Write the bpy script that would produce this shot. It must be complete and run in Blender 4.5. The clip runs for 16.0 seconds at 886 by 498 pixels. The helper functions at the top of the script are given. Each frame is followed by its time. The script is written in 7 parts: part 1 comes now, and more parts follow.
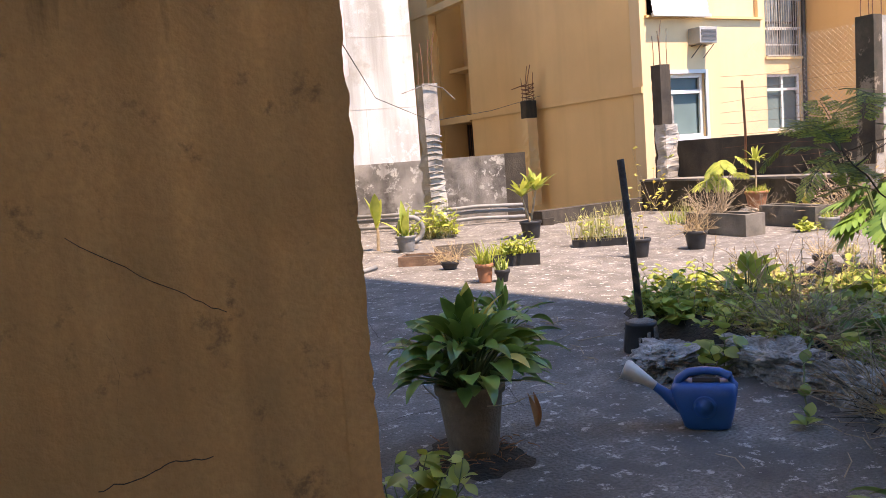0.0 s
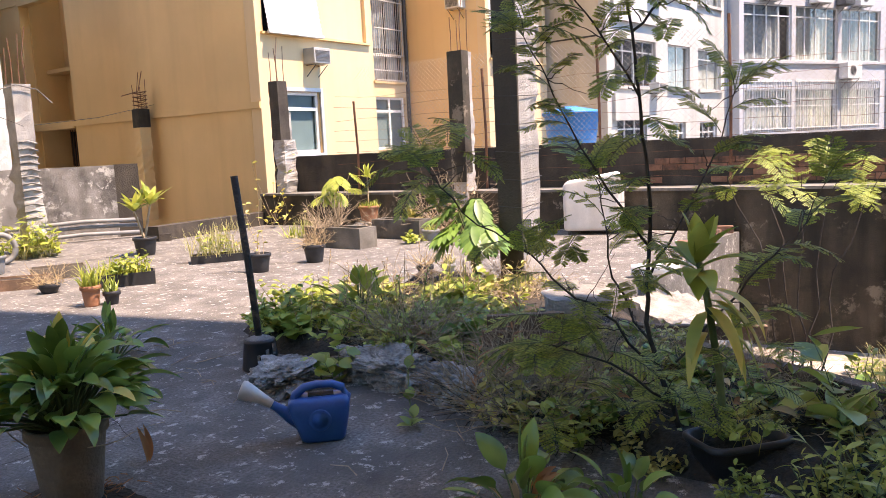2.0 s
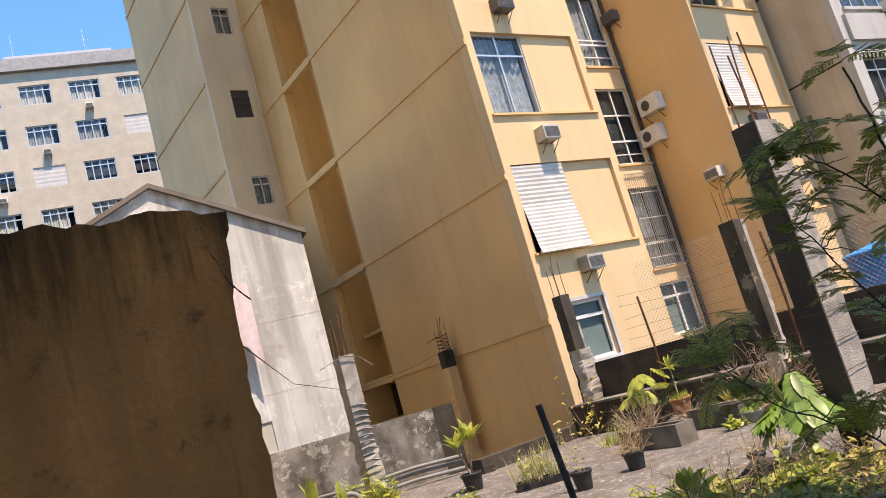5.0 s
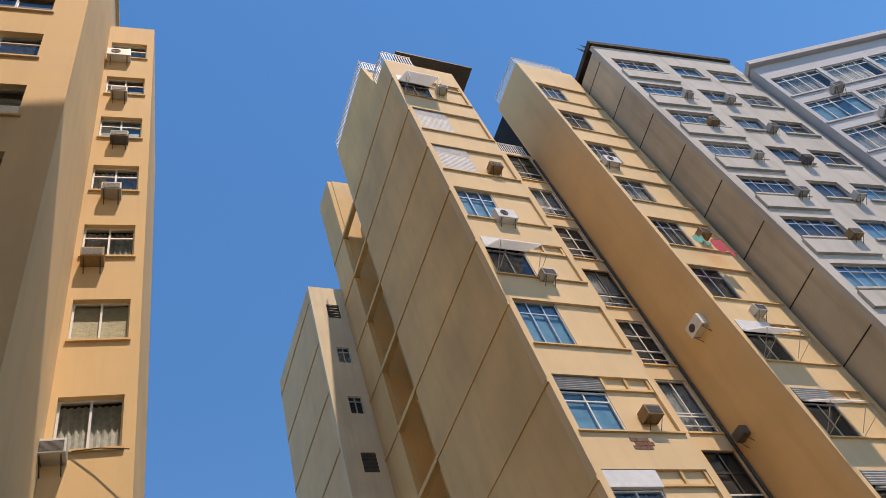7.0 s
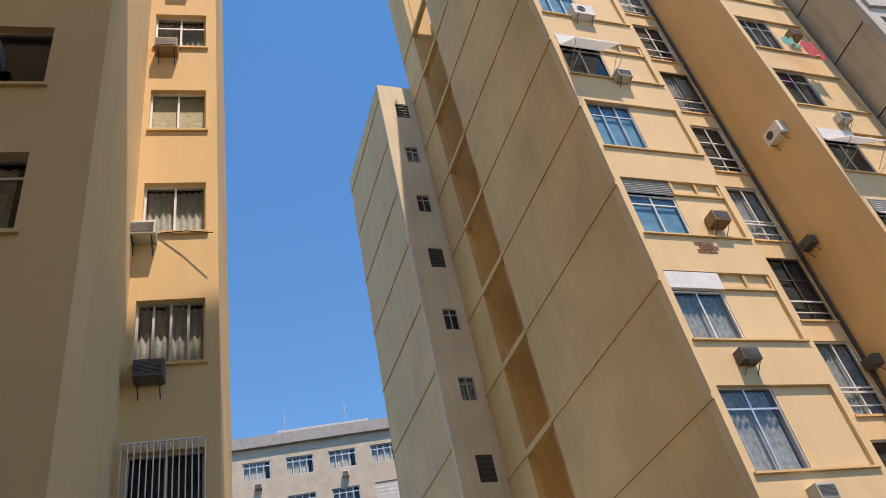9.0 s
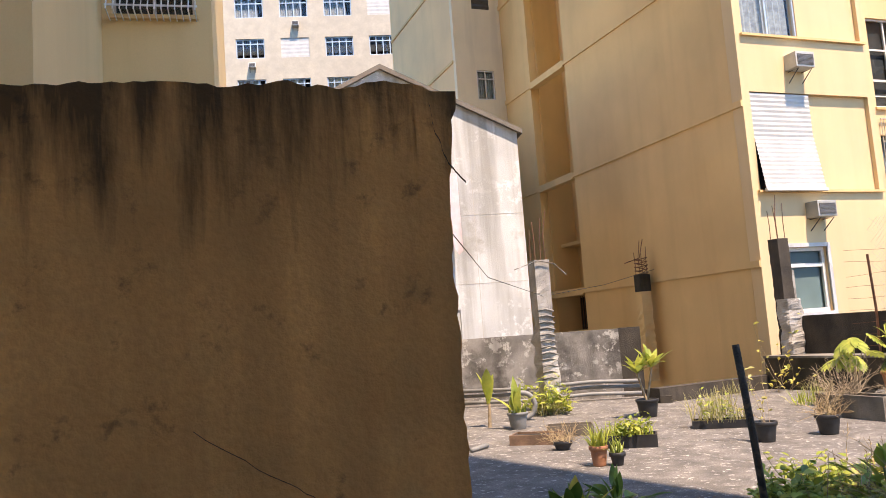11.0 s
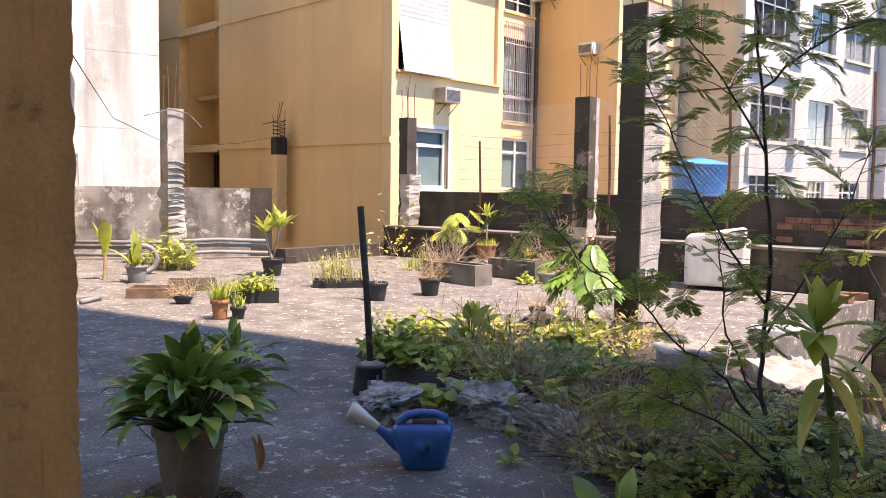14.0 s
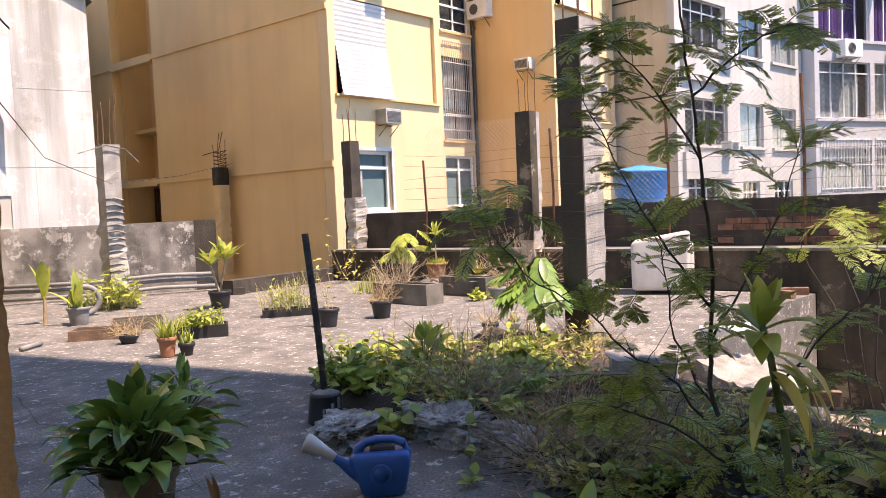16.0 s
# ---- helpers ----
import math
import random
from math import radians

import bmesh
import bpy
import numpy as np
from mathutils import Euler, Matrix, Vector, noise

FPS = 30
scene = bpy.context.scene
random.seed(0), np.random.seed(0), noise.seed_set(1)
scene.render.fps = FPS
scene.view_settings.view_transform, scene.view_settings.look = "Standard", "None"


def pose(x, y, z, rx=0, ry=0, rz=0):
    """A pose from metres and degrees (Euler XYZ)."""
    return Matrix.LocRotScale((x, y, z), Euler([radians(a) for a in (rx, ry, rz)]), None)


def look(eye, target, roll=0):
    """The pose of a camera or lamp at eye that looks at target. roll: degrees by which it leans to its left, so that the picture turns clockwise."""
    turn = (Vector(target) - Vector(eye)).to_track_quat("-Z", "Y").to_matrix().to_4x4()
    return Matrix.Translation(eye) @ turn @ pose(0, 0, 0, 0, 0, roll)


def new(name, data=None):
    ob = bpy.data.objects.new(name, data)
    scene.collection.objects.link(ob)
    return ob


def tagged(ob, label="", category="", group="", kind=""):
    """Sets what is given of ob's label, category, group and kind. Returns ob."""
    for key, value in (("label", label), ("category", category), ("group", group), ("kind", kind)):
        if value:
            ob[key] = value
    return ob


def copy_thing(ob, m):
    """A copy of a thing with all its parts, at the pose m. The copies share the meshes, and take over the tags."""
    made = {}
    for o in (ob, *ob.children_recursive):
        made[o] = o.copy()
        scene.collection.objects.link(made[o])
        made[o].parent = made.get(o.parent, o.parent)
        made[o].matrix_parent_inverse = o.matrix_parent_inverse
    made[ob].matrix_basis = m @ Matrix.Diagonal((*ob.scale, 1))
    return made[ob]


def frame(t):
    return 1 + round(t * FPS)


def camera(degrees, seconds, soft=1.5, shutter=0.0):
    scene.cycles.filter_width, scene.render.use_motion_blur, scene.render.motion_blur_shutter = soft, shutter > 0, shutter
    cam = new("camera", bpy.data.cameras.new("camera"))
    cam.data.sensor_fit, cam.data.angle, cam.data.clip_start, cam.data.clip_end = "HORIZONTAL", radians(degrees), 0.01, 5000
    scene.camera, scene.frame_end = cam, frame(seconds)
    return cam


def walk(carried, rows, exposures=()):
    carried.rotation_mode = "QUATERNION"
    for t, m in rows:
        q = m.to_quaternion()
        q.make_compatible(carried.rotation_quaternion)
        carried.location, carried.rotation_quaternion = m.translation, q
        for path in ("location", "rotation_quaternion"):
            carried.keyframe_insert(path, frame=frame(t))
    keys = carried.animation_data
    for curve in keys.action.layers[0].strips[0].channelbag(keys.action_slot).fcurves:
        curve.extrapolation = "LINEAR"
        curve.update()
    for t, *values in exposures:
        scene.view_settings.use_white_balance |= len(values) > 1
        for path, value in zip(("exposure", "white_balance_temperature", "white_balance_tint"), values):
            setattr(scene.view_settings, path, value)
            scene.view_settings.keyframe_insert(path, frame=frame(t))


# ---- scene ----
cam = camera(57.88, 16.0, soft=0.8)
# seconds, yaw, pitch, roll, eye
PATH = [
    (0, -27.75, -6.46, -4.48, -0.006, 0.074, 1.314),
    (0.5, -28.99, -7.29, -3.56, 0.001, 0.083, 1.330),
    (1, -37.16, -7.61, -3.23, 0.030, 0.078, 1.328),
    (1.5, -46.60, -6.87, -2.82, 0.055, 0.079, 1.321),
    (2, -54.29, -7.24, -2.79, 0.060, 0.065, 1.334),
    (2.5, -58.17, -7.29, -2.62, 0.084, 0.073, 1.327),
    (3, -57.38, -6.98, -2.92, 0.071, 0.073, 1.341),
    (3.2, -55.68, -6.75, -3.28, 0.066, 0.074, 1.340),
    (5.3, -34.80, 16.12, -16.32, -0.030, -0.090, 1.429),
    (5.5, -34.46, 20.69, -16.21, -0.040, -0.090, 1.430),
    (6, -34.49, 34.10, -18.91, 0.022, -0.018, 1.480),
    (6.5, -37.49, 45.56, -22.61, 0.047, -0.078, 1.586),
    (7, -38.07, 50.53, -24.21, 0.044, -0.086, 1.648),
    (7.5, -37.27, 52.01, -24.43, 0.030, -0.088, 1.648),
    (8, -32.87, 49.81, -20.76, -0.010, -0.062, 1.603),
    (8.5, -28.89, 45.51, -17.08, -0.027, -0.047, 1.577),
    (9, -25.41, 38.88, -13.70, -0.023, -0.007, 1.500),
    (9.5, -23.03, 32.37, -11.67, -0.018, -0.040, 1.459),
    (10, -21.23, 25.94, -8.98, -0.036, -0.042, 1.450),
    (10.2, -20.37, 21.51, -7.64, -0.025, -0.054, 1.448),
    (12.3, -28.42, -4.70, -0.24, -0.017, 0.031, 1.324),
    (12.5, -30.10, -4.74, 0.12, -0.029, 0.017, 1.333),
    (13, -34.43, -4.59, 0.77, -0.017, 0.019, 1.334),
    (13.5, -39.85, -4.35, 1.16, -0.030, -0.002, 1.336),
    (14, -46.00, -4.27, 0.86, -0.008, -0.003, 1.338),
    (14.5, -54.30, -4.19, 0.02, 0.027, -0.004, 1.341),
    (15, -59.08, -4.15, -0.22, 0.040, -0.005, 1.346),
    (15.5, -57.32, -3.79, -1.03, 0.029, -0.011, 1.347),
    (16, -49.57, -2.96, -2.49, 0.018, -0.005, 1.348),
]
walk(cam, [(t, pose(x, y, z, 90 + p, 0, w) @ pose(0, 0, 0, 0, 0, r)) for t, w, p, r, x, y, z in PATH],
     exposures=[(t, e, 8800 if 5 < t < 11 else 8400, 22 if 5 < t < 11 else 28) for t, e in ((0.0, 1.92), (0.5, 2.2), (1.5, 2.05), (3.2, 1.98), (4.2, 1.4), (5.3, 1.2), (6.0, 0.82), (6.6, 0.48), (8.0, 0.42), (8.8, 0.58), (9.5, 0.83), (10.2, 1.18), (12.3, 2.02), (14.0, 1.98), (16.0, 1.8))])

# ---- light ----
SUN_AZ, SUN_EL = 167.0, 66.0  # degrees clockwise from +y, and up
sa, se = radians(SUN_AZ), radians(SUN_EL)
to_sun = Vector((math.sin(sa) * math.cos(se), math.cos(sa) * math.cos(se), math.sin(se)))
world = bpy.data.worlds.new("sky")
scene.world = world
world.use_nodes = True
wn = world.node_tree.nodes
sky = wn.new("ShaderNodeTexSky")
sky.sky_type, sky.sun_disc = "NISHITA", False
sky.sun_elevation, sky.sun_rotation = se, sa
sky.air_density, sky.dust_density, sky.ozone_density = 1.0, 0.0, 4.0
wn["Background"].inputs["Strength"].default_value = 0.182
deep = wn.new("ShaderNodeHueSaturation")
deep.inputs["Saturation"].default_value = 1.28
deep.inputs["Hue"].default_value = 0.5
world.node_tree.links.new(sky.outputs[0], deep.inputs["Color"])
world.node_tree.links.new(deep.outputs[0], wn["Background"].inputs["Color"])
sun = new("sun", bpy.data.lights.new("sun", "SUN"))
sun.data.energy, sun.data.angle, sun.data.color = 3.05, radians(0.53), (1.0, 0.95, 0.87)
sun.matrix_world = look(to_sun * 60, (0, 0, 0))

# ---- helpers for materials and parts ----
def mat(name, col, rough=0.8, var=0.18, scale=2.5, bump=0.25, metal=0.0, fine=60.0, streak=0.0, dirt=(0.05, 0.045, 0.035), rand=0.0, spec=0.5,
        blotch=0.0, blotch_col=(0.1, 0.09, 0.08), blotch_scale=1.2, pale=None, pale_scale=3.0, pale_at=0.56, streak_at=0.48, grain=0.35, drip=None, drip_col=(0.03, 0.022, 0.014)):
    """Paint, plaster, stone, soil: a base colour with large stains, fine grain and relief."""
    m = bpy.data.materials.new(name)
    m.use_nodes = True
    nt = m.node_tree
    n, l = nt.nodes, nt.links
    b = n["Principled BSDF"]
    geo = n.new("ShaderNodeNewGeometry")

    def noise_tex(sc, det, stretch=(1, 1, 1), ro=0.55):
        mp = n.new("ShaderNodeMapping")
        mp.inputs["Scale"].default_value = stretch
        l.new(geo.outputs["Position"], mp.inputs["Vector"])
        t = n.new("ShaderNodeTexNoise")
        t.inputs["Scale"].default_value, t.inputs["Detail"].default_value, t.inputs["Roughness"].default_value = sc, det, ro
        l.new(mp.outputs[0], t.inputs["Vector"])
        return t.outputs["Fac"]

    def ramp(src, a, z, lo, hi):
        r = n.new("ShaderNodeMapRange")
        for k, v in zip((1, 2, 3, 4), (a, z, lo, hi)):
            r.inputs[k].default_value = v
        l.new(src, r.inputs[0])
        return r.outputs[0]

    def mix(fac, a, bcol, mode="MIX"):
        x = n.new("ShaderNodeMix")
        x.data_type, x.blend_type = "RGBA", mode
        if isinstance(fac, float):
            x.inputs[0].default_value = fac
        else:
            l.new(fac, x.inputs[0])
        for sock, v in ((x.inputs[6], a), (x.inputs[7], bcol)):
            if isinstance(v, tuple):
                sock.default_value = (*v, 1)
            else:
                l.new(v, sock)
        return x.outputs[2]

    big, small = noise_tex(scale, 6), noise_tex(fine, 3)
    dark = tuple(max(0, c * (1 - var * 1.6)) for c in col)
    light = tuple(min(1, c * (1 + var)) for c in col)
    c = mix(ramp(big, 0.3, 0.7, 0.0, 1.0), dark, light)
    c = mix(ramp(small, 0.35, 0.65, 0.0, grain), c, dark)
    if blotch:
        c = mix(ramp(noise_tex(blotch_scale, 10, (1, 1, 1), 0.68), 0.62 - 0.2 * blotch, 0.70 - 0.12 * blotch, 0.0, 0.85), c, blotch_col)
    if pale:
        c = mix(ramp(noise_tex(pale_scale, 14, (1, 1, 1), 0.74), pale_at, pale_at + 0.035, 0.0, 0.9), c, pale)
    if streak:
        c = mix(ramp(noise_tex(2.2, 5, (1, 1, 0.07)), streak_at, streak_at + 0.2, 0.0, streak), c, dirt)
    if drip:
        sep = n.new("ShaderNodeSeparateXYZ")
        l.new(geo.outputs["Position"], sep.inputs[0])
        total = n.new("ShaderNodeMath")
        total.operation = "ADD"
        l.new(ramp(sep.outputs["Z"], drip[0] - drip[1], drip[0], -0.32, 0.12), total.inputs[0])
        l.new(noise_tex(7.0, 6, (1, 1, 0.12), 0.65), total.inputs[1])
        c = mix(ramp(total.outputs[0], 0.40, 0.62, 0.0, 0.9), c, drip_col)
    if rand:
        info = n.new("ShaderNodeObjectInfo")
        hsv = n.new("ShaderNodeHueSaturation")
        l.new(ramp(info.outputs["Random"], 0, 1, 1 - rand, 1 + rand), hsv.inputs["Value"])
        l.new(c, hsv.inputs["Color"])
        c = hsv.outputs[0]
    l.new(c, b.inputs["Base Color"])
    l.new(ramp(big, 0.2, 0.8, max(0.03, rough - 0.08), min(1, rough + 0.08)), b.inputs["Roughness"])
    b.inputs["Metallic"].default_value = metal
    b.inputs["Specular IOR Level"].default_value = spec
    if bump:
        bp = n.new("ShaderNodeBump")
        bp.inputs["Strength"].default_value, bp.inputs["Distance"].default_value = bump, 0.02
        add = n.new("ShaderNodeMath")
        l.new(big, add.inputs[0])
        l.new(small, add.inputs[1])
        l.new(add.outputs[0], bp.inputs["Height"])
        l.new(bp.outputs[0], b.inputs["Normal"])
    return m


def leaf_mat(name, col, col2, rough=0.45, trans=0.25):
    """Leaves: two tones by island and by noise, some light let through."""
    m = bpy.data.materials.new(name)
    m.use_nodes = True
    n, l = m.node_tree.nodes, m.node_tree.links
    b = n["Principled BSDF"]
    geo = n.new("ShaderNodeNewGeometry")
    t = n.new("ShaderNodeTexNoise")
    t.inputs["Scale"].default_value = 9
    l.new(geo.outputs["Position"], t.inputs["Vector"])
    add = n.new("ShaderNodeMath")
    add.operation = "MULTIPLY_ADD"
    l.new(geo.outputs["Random Per Island"], add.inputs[0])
    add.inputs[1].default_value = 0.7
    l.new(t.outputs["Fac"], add.inputs[2])
    r = n.new("ShaderNodeMapRange")
    r.inputs[1].default_value, r.inputs[2].default_value = 0.35, 1.15
    l.new(add.outputs[0], r.inputs[0])
    x = n.new("ShaderNodeMix")
    x.data_type = "RGBA"
    x.inputs[6].default_value, x.inputs[7].default_value = (*col, 1), (*col2, 1)
    l.new(r.outputs[0], x.inputs[0])
    l.new(x.outputs[2], b.inputs["Base Color"])
    b.inputs["Roughness"].default_value = rough
    tr = n.new("ShaderNodeBsdfTranslucent")
    l.new(x.outputs[2], tr.inputs["Color"])
    ms = n.new("ShaderNodeMixShader")
    ms.inputs[0].default_value = trans
    l.new(b.outputs[0], ms.inputs[1])
    l.new(tr.outputs[0], ms.inputs[2])
    l.new(ms.outputs[0], n["Material Output"].inputs[0])
    return m


def glass_mat(name, col=(0.8, 0.9, 0.95)):
    m = bpy.data.materials.new(name)
    m.use_nodes = True
    n, l = m.node_tree.nodes, m.node_tree.links
    n.remove(n["Principled BSDF"])
    tr, gl, ms, fr = (n.new("ShaderNode" + k) for k in ("BsdfTransparent", "BsdfGlossy", "MixShader", "Fresnel"))
    tr.inputs[0].default_value = (*col, 1)
    gl.inputs["Roughness"].default_value = 0.03
    fr.inputs[0].default_value = 1.6
    l.new(fr.outputs[0], ms.inputs[0])
    l.new(tr.outputs[0], ms.inputs[1])
    l.new(gl.outputs[0], ms.inputs[2])
    l.new(ms.outputs[0], n["Material Output"].inputs[0])
    return m


YELLOW = mat("yellow_paint", (0.75, 0.552, 0.325), 0.85, 0.06, 0.35, 0.12, streak=0.10, dirt=(0.34, 0.24, 0.11))
YELLOW2 = mat("yellow_paint_side", (0.785, 0.535, 0.26), 0.85, 0.13, 0.3, 0.14, streak=0.15, dirt=(0.42, 0.28, 0.14))
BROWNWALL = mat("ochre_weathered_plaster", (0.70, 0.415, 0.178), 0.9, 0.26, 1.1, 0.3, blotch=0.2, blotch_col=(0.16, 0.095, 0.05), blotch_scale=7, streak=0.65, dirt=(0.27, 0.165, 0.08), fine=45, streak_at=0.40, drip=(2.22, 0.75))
YELLOWL = mat("warm_yellow_paint", (0.77, 0.537, 0.28), 0.85, 0.06, 0.35, 0.12, streak=0.10, dirt=(0.34, 0.24, 0.11))
CREAM = mat("cream_paint", (0.84, 0.588, 0.33), 0.85, 0.08, 0.5, 0.1, streak=0.1, dirt=(0.4, 0.3, 0.18))
WINGM = mat("pale_cream_paint", (0.78, 0.68, 0.50), 0.85, 0.1, 0.4, 0.12, streak=0.25, dirt=(0.36, 0.31, 0.22))
GREYPAINT = mat("grey_paint", (0.52, 0.505, 0.47), 0.85, 0.1, 0.4, 0.12, streak=0.3, dirt=(0.25, 0.24, 0.22))
WHITEPAINT = mat("white_paint", (0.50, 0.515, 0.545), 0.8, 0.06, 0.5, 0.1, streak=0.2, dirt=(0.45, 0.44, 0.42))
WHITEOLD = mat("old_white_plaster", (0.64, 0.665, 0.68), 0.88, 0.14, 0.7, 0.35, streak_at=0.46, streak=0.7, dirt=(0.27, 0.26, 0.24), blotch=0.25, blotch_col=(0.40, 0.39, 0.36), blotch_scale=0.9, pale=(0.77, 0.80, 0.82), pale_scale=1.1, pale_at=0.55)
BEIGECONC = mat("beige_concrete", (0.60, 0.51, 0.38), 0.88, 0.12, 0.5, 0.2, streak=0.3, dirt=(0.25, 0.2, 0.14))
CONC = mat("weathered_concrete", (0.32, 0.30, 0.275), 0.93, 0.35, 1.9, 0.9, streak=0.7, dirt=(0.045, 0.04, 0.035), blotch=0.5, blotch_col=(0.07, 0.064, 0.058), blotch_scale=1.1, pale=(0.56, 0.54, 0.50), pale_scale=2.6, pale_at=0.55, grain=0.3, fine=110)
# black stains, with foliage shade on the east wall mixed into the base
DARKCONC = mat("blackened_shaded_concrete", (0.078, 0.064, 0.05), 0.92, 0.4, 2.2, 0.8, streak=0.6, dirt=(0.02, 0.018, 0.015))
FLOORM = mat("terrace_cement", (0.245, 0.226, 0.205), 0.93, 0.38, 2.6, 1.0, fine=60, blotch=0.7, blotch_col=(0.12, 0.11, 0.10), blotch_scale=2.2, pale=(0.50, 0.475, 0.435), pale_scale=11.0, pale_at=0.565, grain=0.8)
SOIL = mat("dark_soil", (0.05, 0.036, 0.025), 0.95, 0.5, 4, 1.0, fine=50)
# near-black colour that stands in for shade inside buildings and openings
BLACKM = mat("painted_unlit_interior", (0.02, 0.02, 0.022), 0.9, 0.2, 2, 0)
GLASS = glass_mat("window_glass")
ALU = mat("aluminium", (0.62, 0.63, 0.64), 0.4, 0.06, 6, 0.05, metal=0.7)
WHITEALU = mat("white_lacquer", (0.75, 0.76, 0.76), 0.45, 0.06, 6, 0.05)
PALECONC = mat("pale_pillar_concrete", (0.47, 0.445, 0.41), 0.92, 0.25, 3, 0.8, streak=0.5, dirt=(0.14, 0.12, 0.10), blotch=0.3, blotch_col=(0.22, 0.2, 0.18))
ROOFTILE = mat("roof_cement_sheet", (0.2, 0.18, 0.16), 0.9, 0.2, 2, 0.4)


def box(bm, x0, y0, z0, x1, y1, z1, bev=0.0, m=None):
    vs = [bm.verts.new(p) for p in ((x0, y0, z0), (x1, y0, z0), (x1, y1, z0), (x0, y1, z0), (x0, y0, z1), (x1, y0, z1), (x1, y1, z1), (x0, y1, z1))]
    if m is not None:
        for v in vs:
            v.co = m @ v.co
    fs = [bm.faces.new([vs[i] for i in f]) for f in ((3, 2, 1, 0), (4, 5, 6, 7), (0, 1, 5, 4), (1, 2, 6, 5), (2, 3, 7, 6), (3, 0, 4, 7))]
    if bev:
        es = list({e for f in fs for e in f.edges})
        bmesh.ops.bevel(bm, geom=es, offset=bev, segments=2, affect="EDGES", profile=0.6)
    return vs


def tube(bm, pts, radii, sides=6, cap=True):
    """A tapering round bar through points."""
    pts = [Vector(p) for p in pts]
    if not hasattr(radii, "__len__"):
        radii = [radii] * len(pts)
    rings = []
    ref = Vector((0.31, 0.17, 0.93)).normalized()
    for i, p in enumerate(pts):
        d = (pts[min(i + 1, len(pts) - 1)] - pts[max(i - 1, 0)]).normalized()
        a = d.cross(ref)
        if a.length < 0.05:
            a = d.cross(Vector((1, 0, 0)))
        a.normalize()
        b = d.cross(a)
        rings.append([bm.verts.new(p + radii[i] * (math.cos(2 * math.pi * k / sides) * a + math.sin(2 * math.pi * k / sides) * b)) for k in range(sides)])
    for r0, r1 in zip(rings, rings[1:]):
        for k in range(sides):
            bm.faces.new((r0[k], r0[(k + 1) % sides], r1[(k + 1) % sides], r1[k]))
    if cap:
        bm.faces.new(rings[0][::-1])
        bm.faces.new(rings[-1])


def lathe(bm, prof, seg=20, at=(0, 0, 0), close=True):
    """A turned body from (radius, height) pairs."""
    at = Vector(at)
    rings = [[bm.verts.new(at + Vector((r * math.cos(2 * math.pi * k / seg), r * math.sin(2 * math.pi * k / seg), z))) for k in range(seg)] for r, z in prof]
    for r0, r1 in zip(rings, rings[1:]):
        for k in range(seg):
            bm.faces.new((r0[k], r0[(k + 1) % seg], r1[(k + 1) % seg], r1[k]))
    if close:
        bm.faces.new(rings[0][::-1])


def thing(name, label, category, m=None, group="", kind=""):
    ob = new(name)
    ob.empty_display_size = 0.1
    if m is not None:
        ob.matrix_world = m
    return tagged(ob, label, category, group, kind)


def part(name, bm, material, parent=None, label="", m=None, smooth=False):
    """A bmesh as one mesh object under a thing or part, in the parent's own space."""
    me = bpy.data.meshes.new(name)
    bm.normal_update()
    bm.to_mesh(me)
    bm.free()
    if smooth:
        for p in me.polygons:
            p.use_smooth = True
    me.materials.append(material)
    ob = new(name, me)
    if parent is not None:
        ob.parent = parent
    if m is not None:
        ob.matrix_basis = m
    if label:
        ob["label"] = label
    return ob


def solid(name, bm, material, label, category, m=None, group="", kind="", smooth=False):
    return tagged(part(name, bm, material, None, "", m, smooth), label, category, group, kind)


def boxpart(name, material, parent, *b, bev=0.0, label="", m=None):
    bm = bmesh.new()
    box(bm, *b, bev=bev)
    return part(name, bm, material, parent, label, m)


def pierced(bm, u0, u1, z0, z1, d0, d1, holes):
    """A wall slab in u (x), depth (y) and z with rectangular openings (u0, u1, z0, z1) cut through it, as one closed shell."""
    us = sorted({u0, u1, *(h for o in holes for h in o[:2] if u0 < h < u1)})
    zs = sorted({z0, z1, *(h for o in holes for h in o[2:] if z0 < h < z1)})
    nu, nz = len(us) - 1, len(zs) - 1

    def full(i, j):
        if not (0 <= i < nu and 0 <= j < nz):
            return False
        u, z = (us[i] + us[i + 1]) / 2, (zs[j] + zs[j + 1]) / 2
        return not any(o[0] < u < o[1] and o[2] < z < o[3] for o in holes)

    made = {}

    def v(i, j, k):
        if (i, j, k) not in made:
            made[i, j, k] = bm.verts.new((us[i], (d0, d1)[k], zs[j]))
        return made[i, j, k]

    for i in range(nu):
        for j in range(nz):
            if not full(i, j):
                continue
            bm.faces.new((v(i, j, 0), v(i + 1, j, 0), v(i + 1, j + 1, 0), v(i, j + 1, 0)))
            bm.faces.new((v(i + 1, j, 1), v(i, j, 1), v(i, j + 1, 1), v(i + 1, j + 1, 1)))
            for di, dj, a, b in ((-1, 0, (0, 0), (0, 1)), (1, 0, (1, 1), (1, 0)), (0, -1, (1, 0), (0, 0)), (0, 1, (0, 1), (1, 1))):
                if not full(i + di, j + dj):
                    p, q = (i + a[0], j + a[1]), (i + b[0], j + b[1])
                    bm.faces.new((v(*p, 0), v(*q, 0), v(*q, 1), v(*p, 1)))
    bmesh.ops.recalc_face_normals(bm, faces=bm.faces)

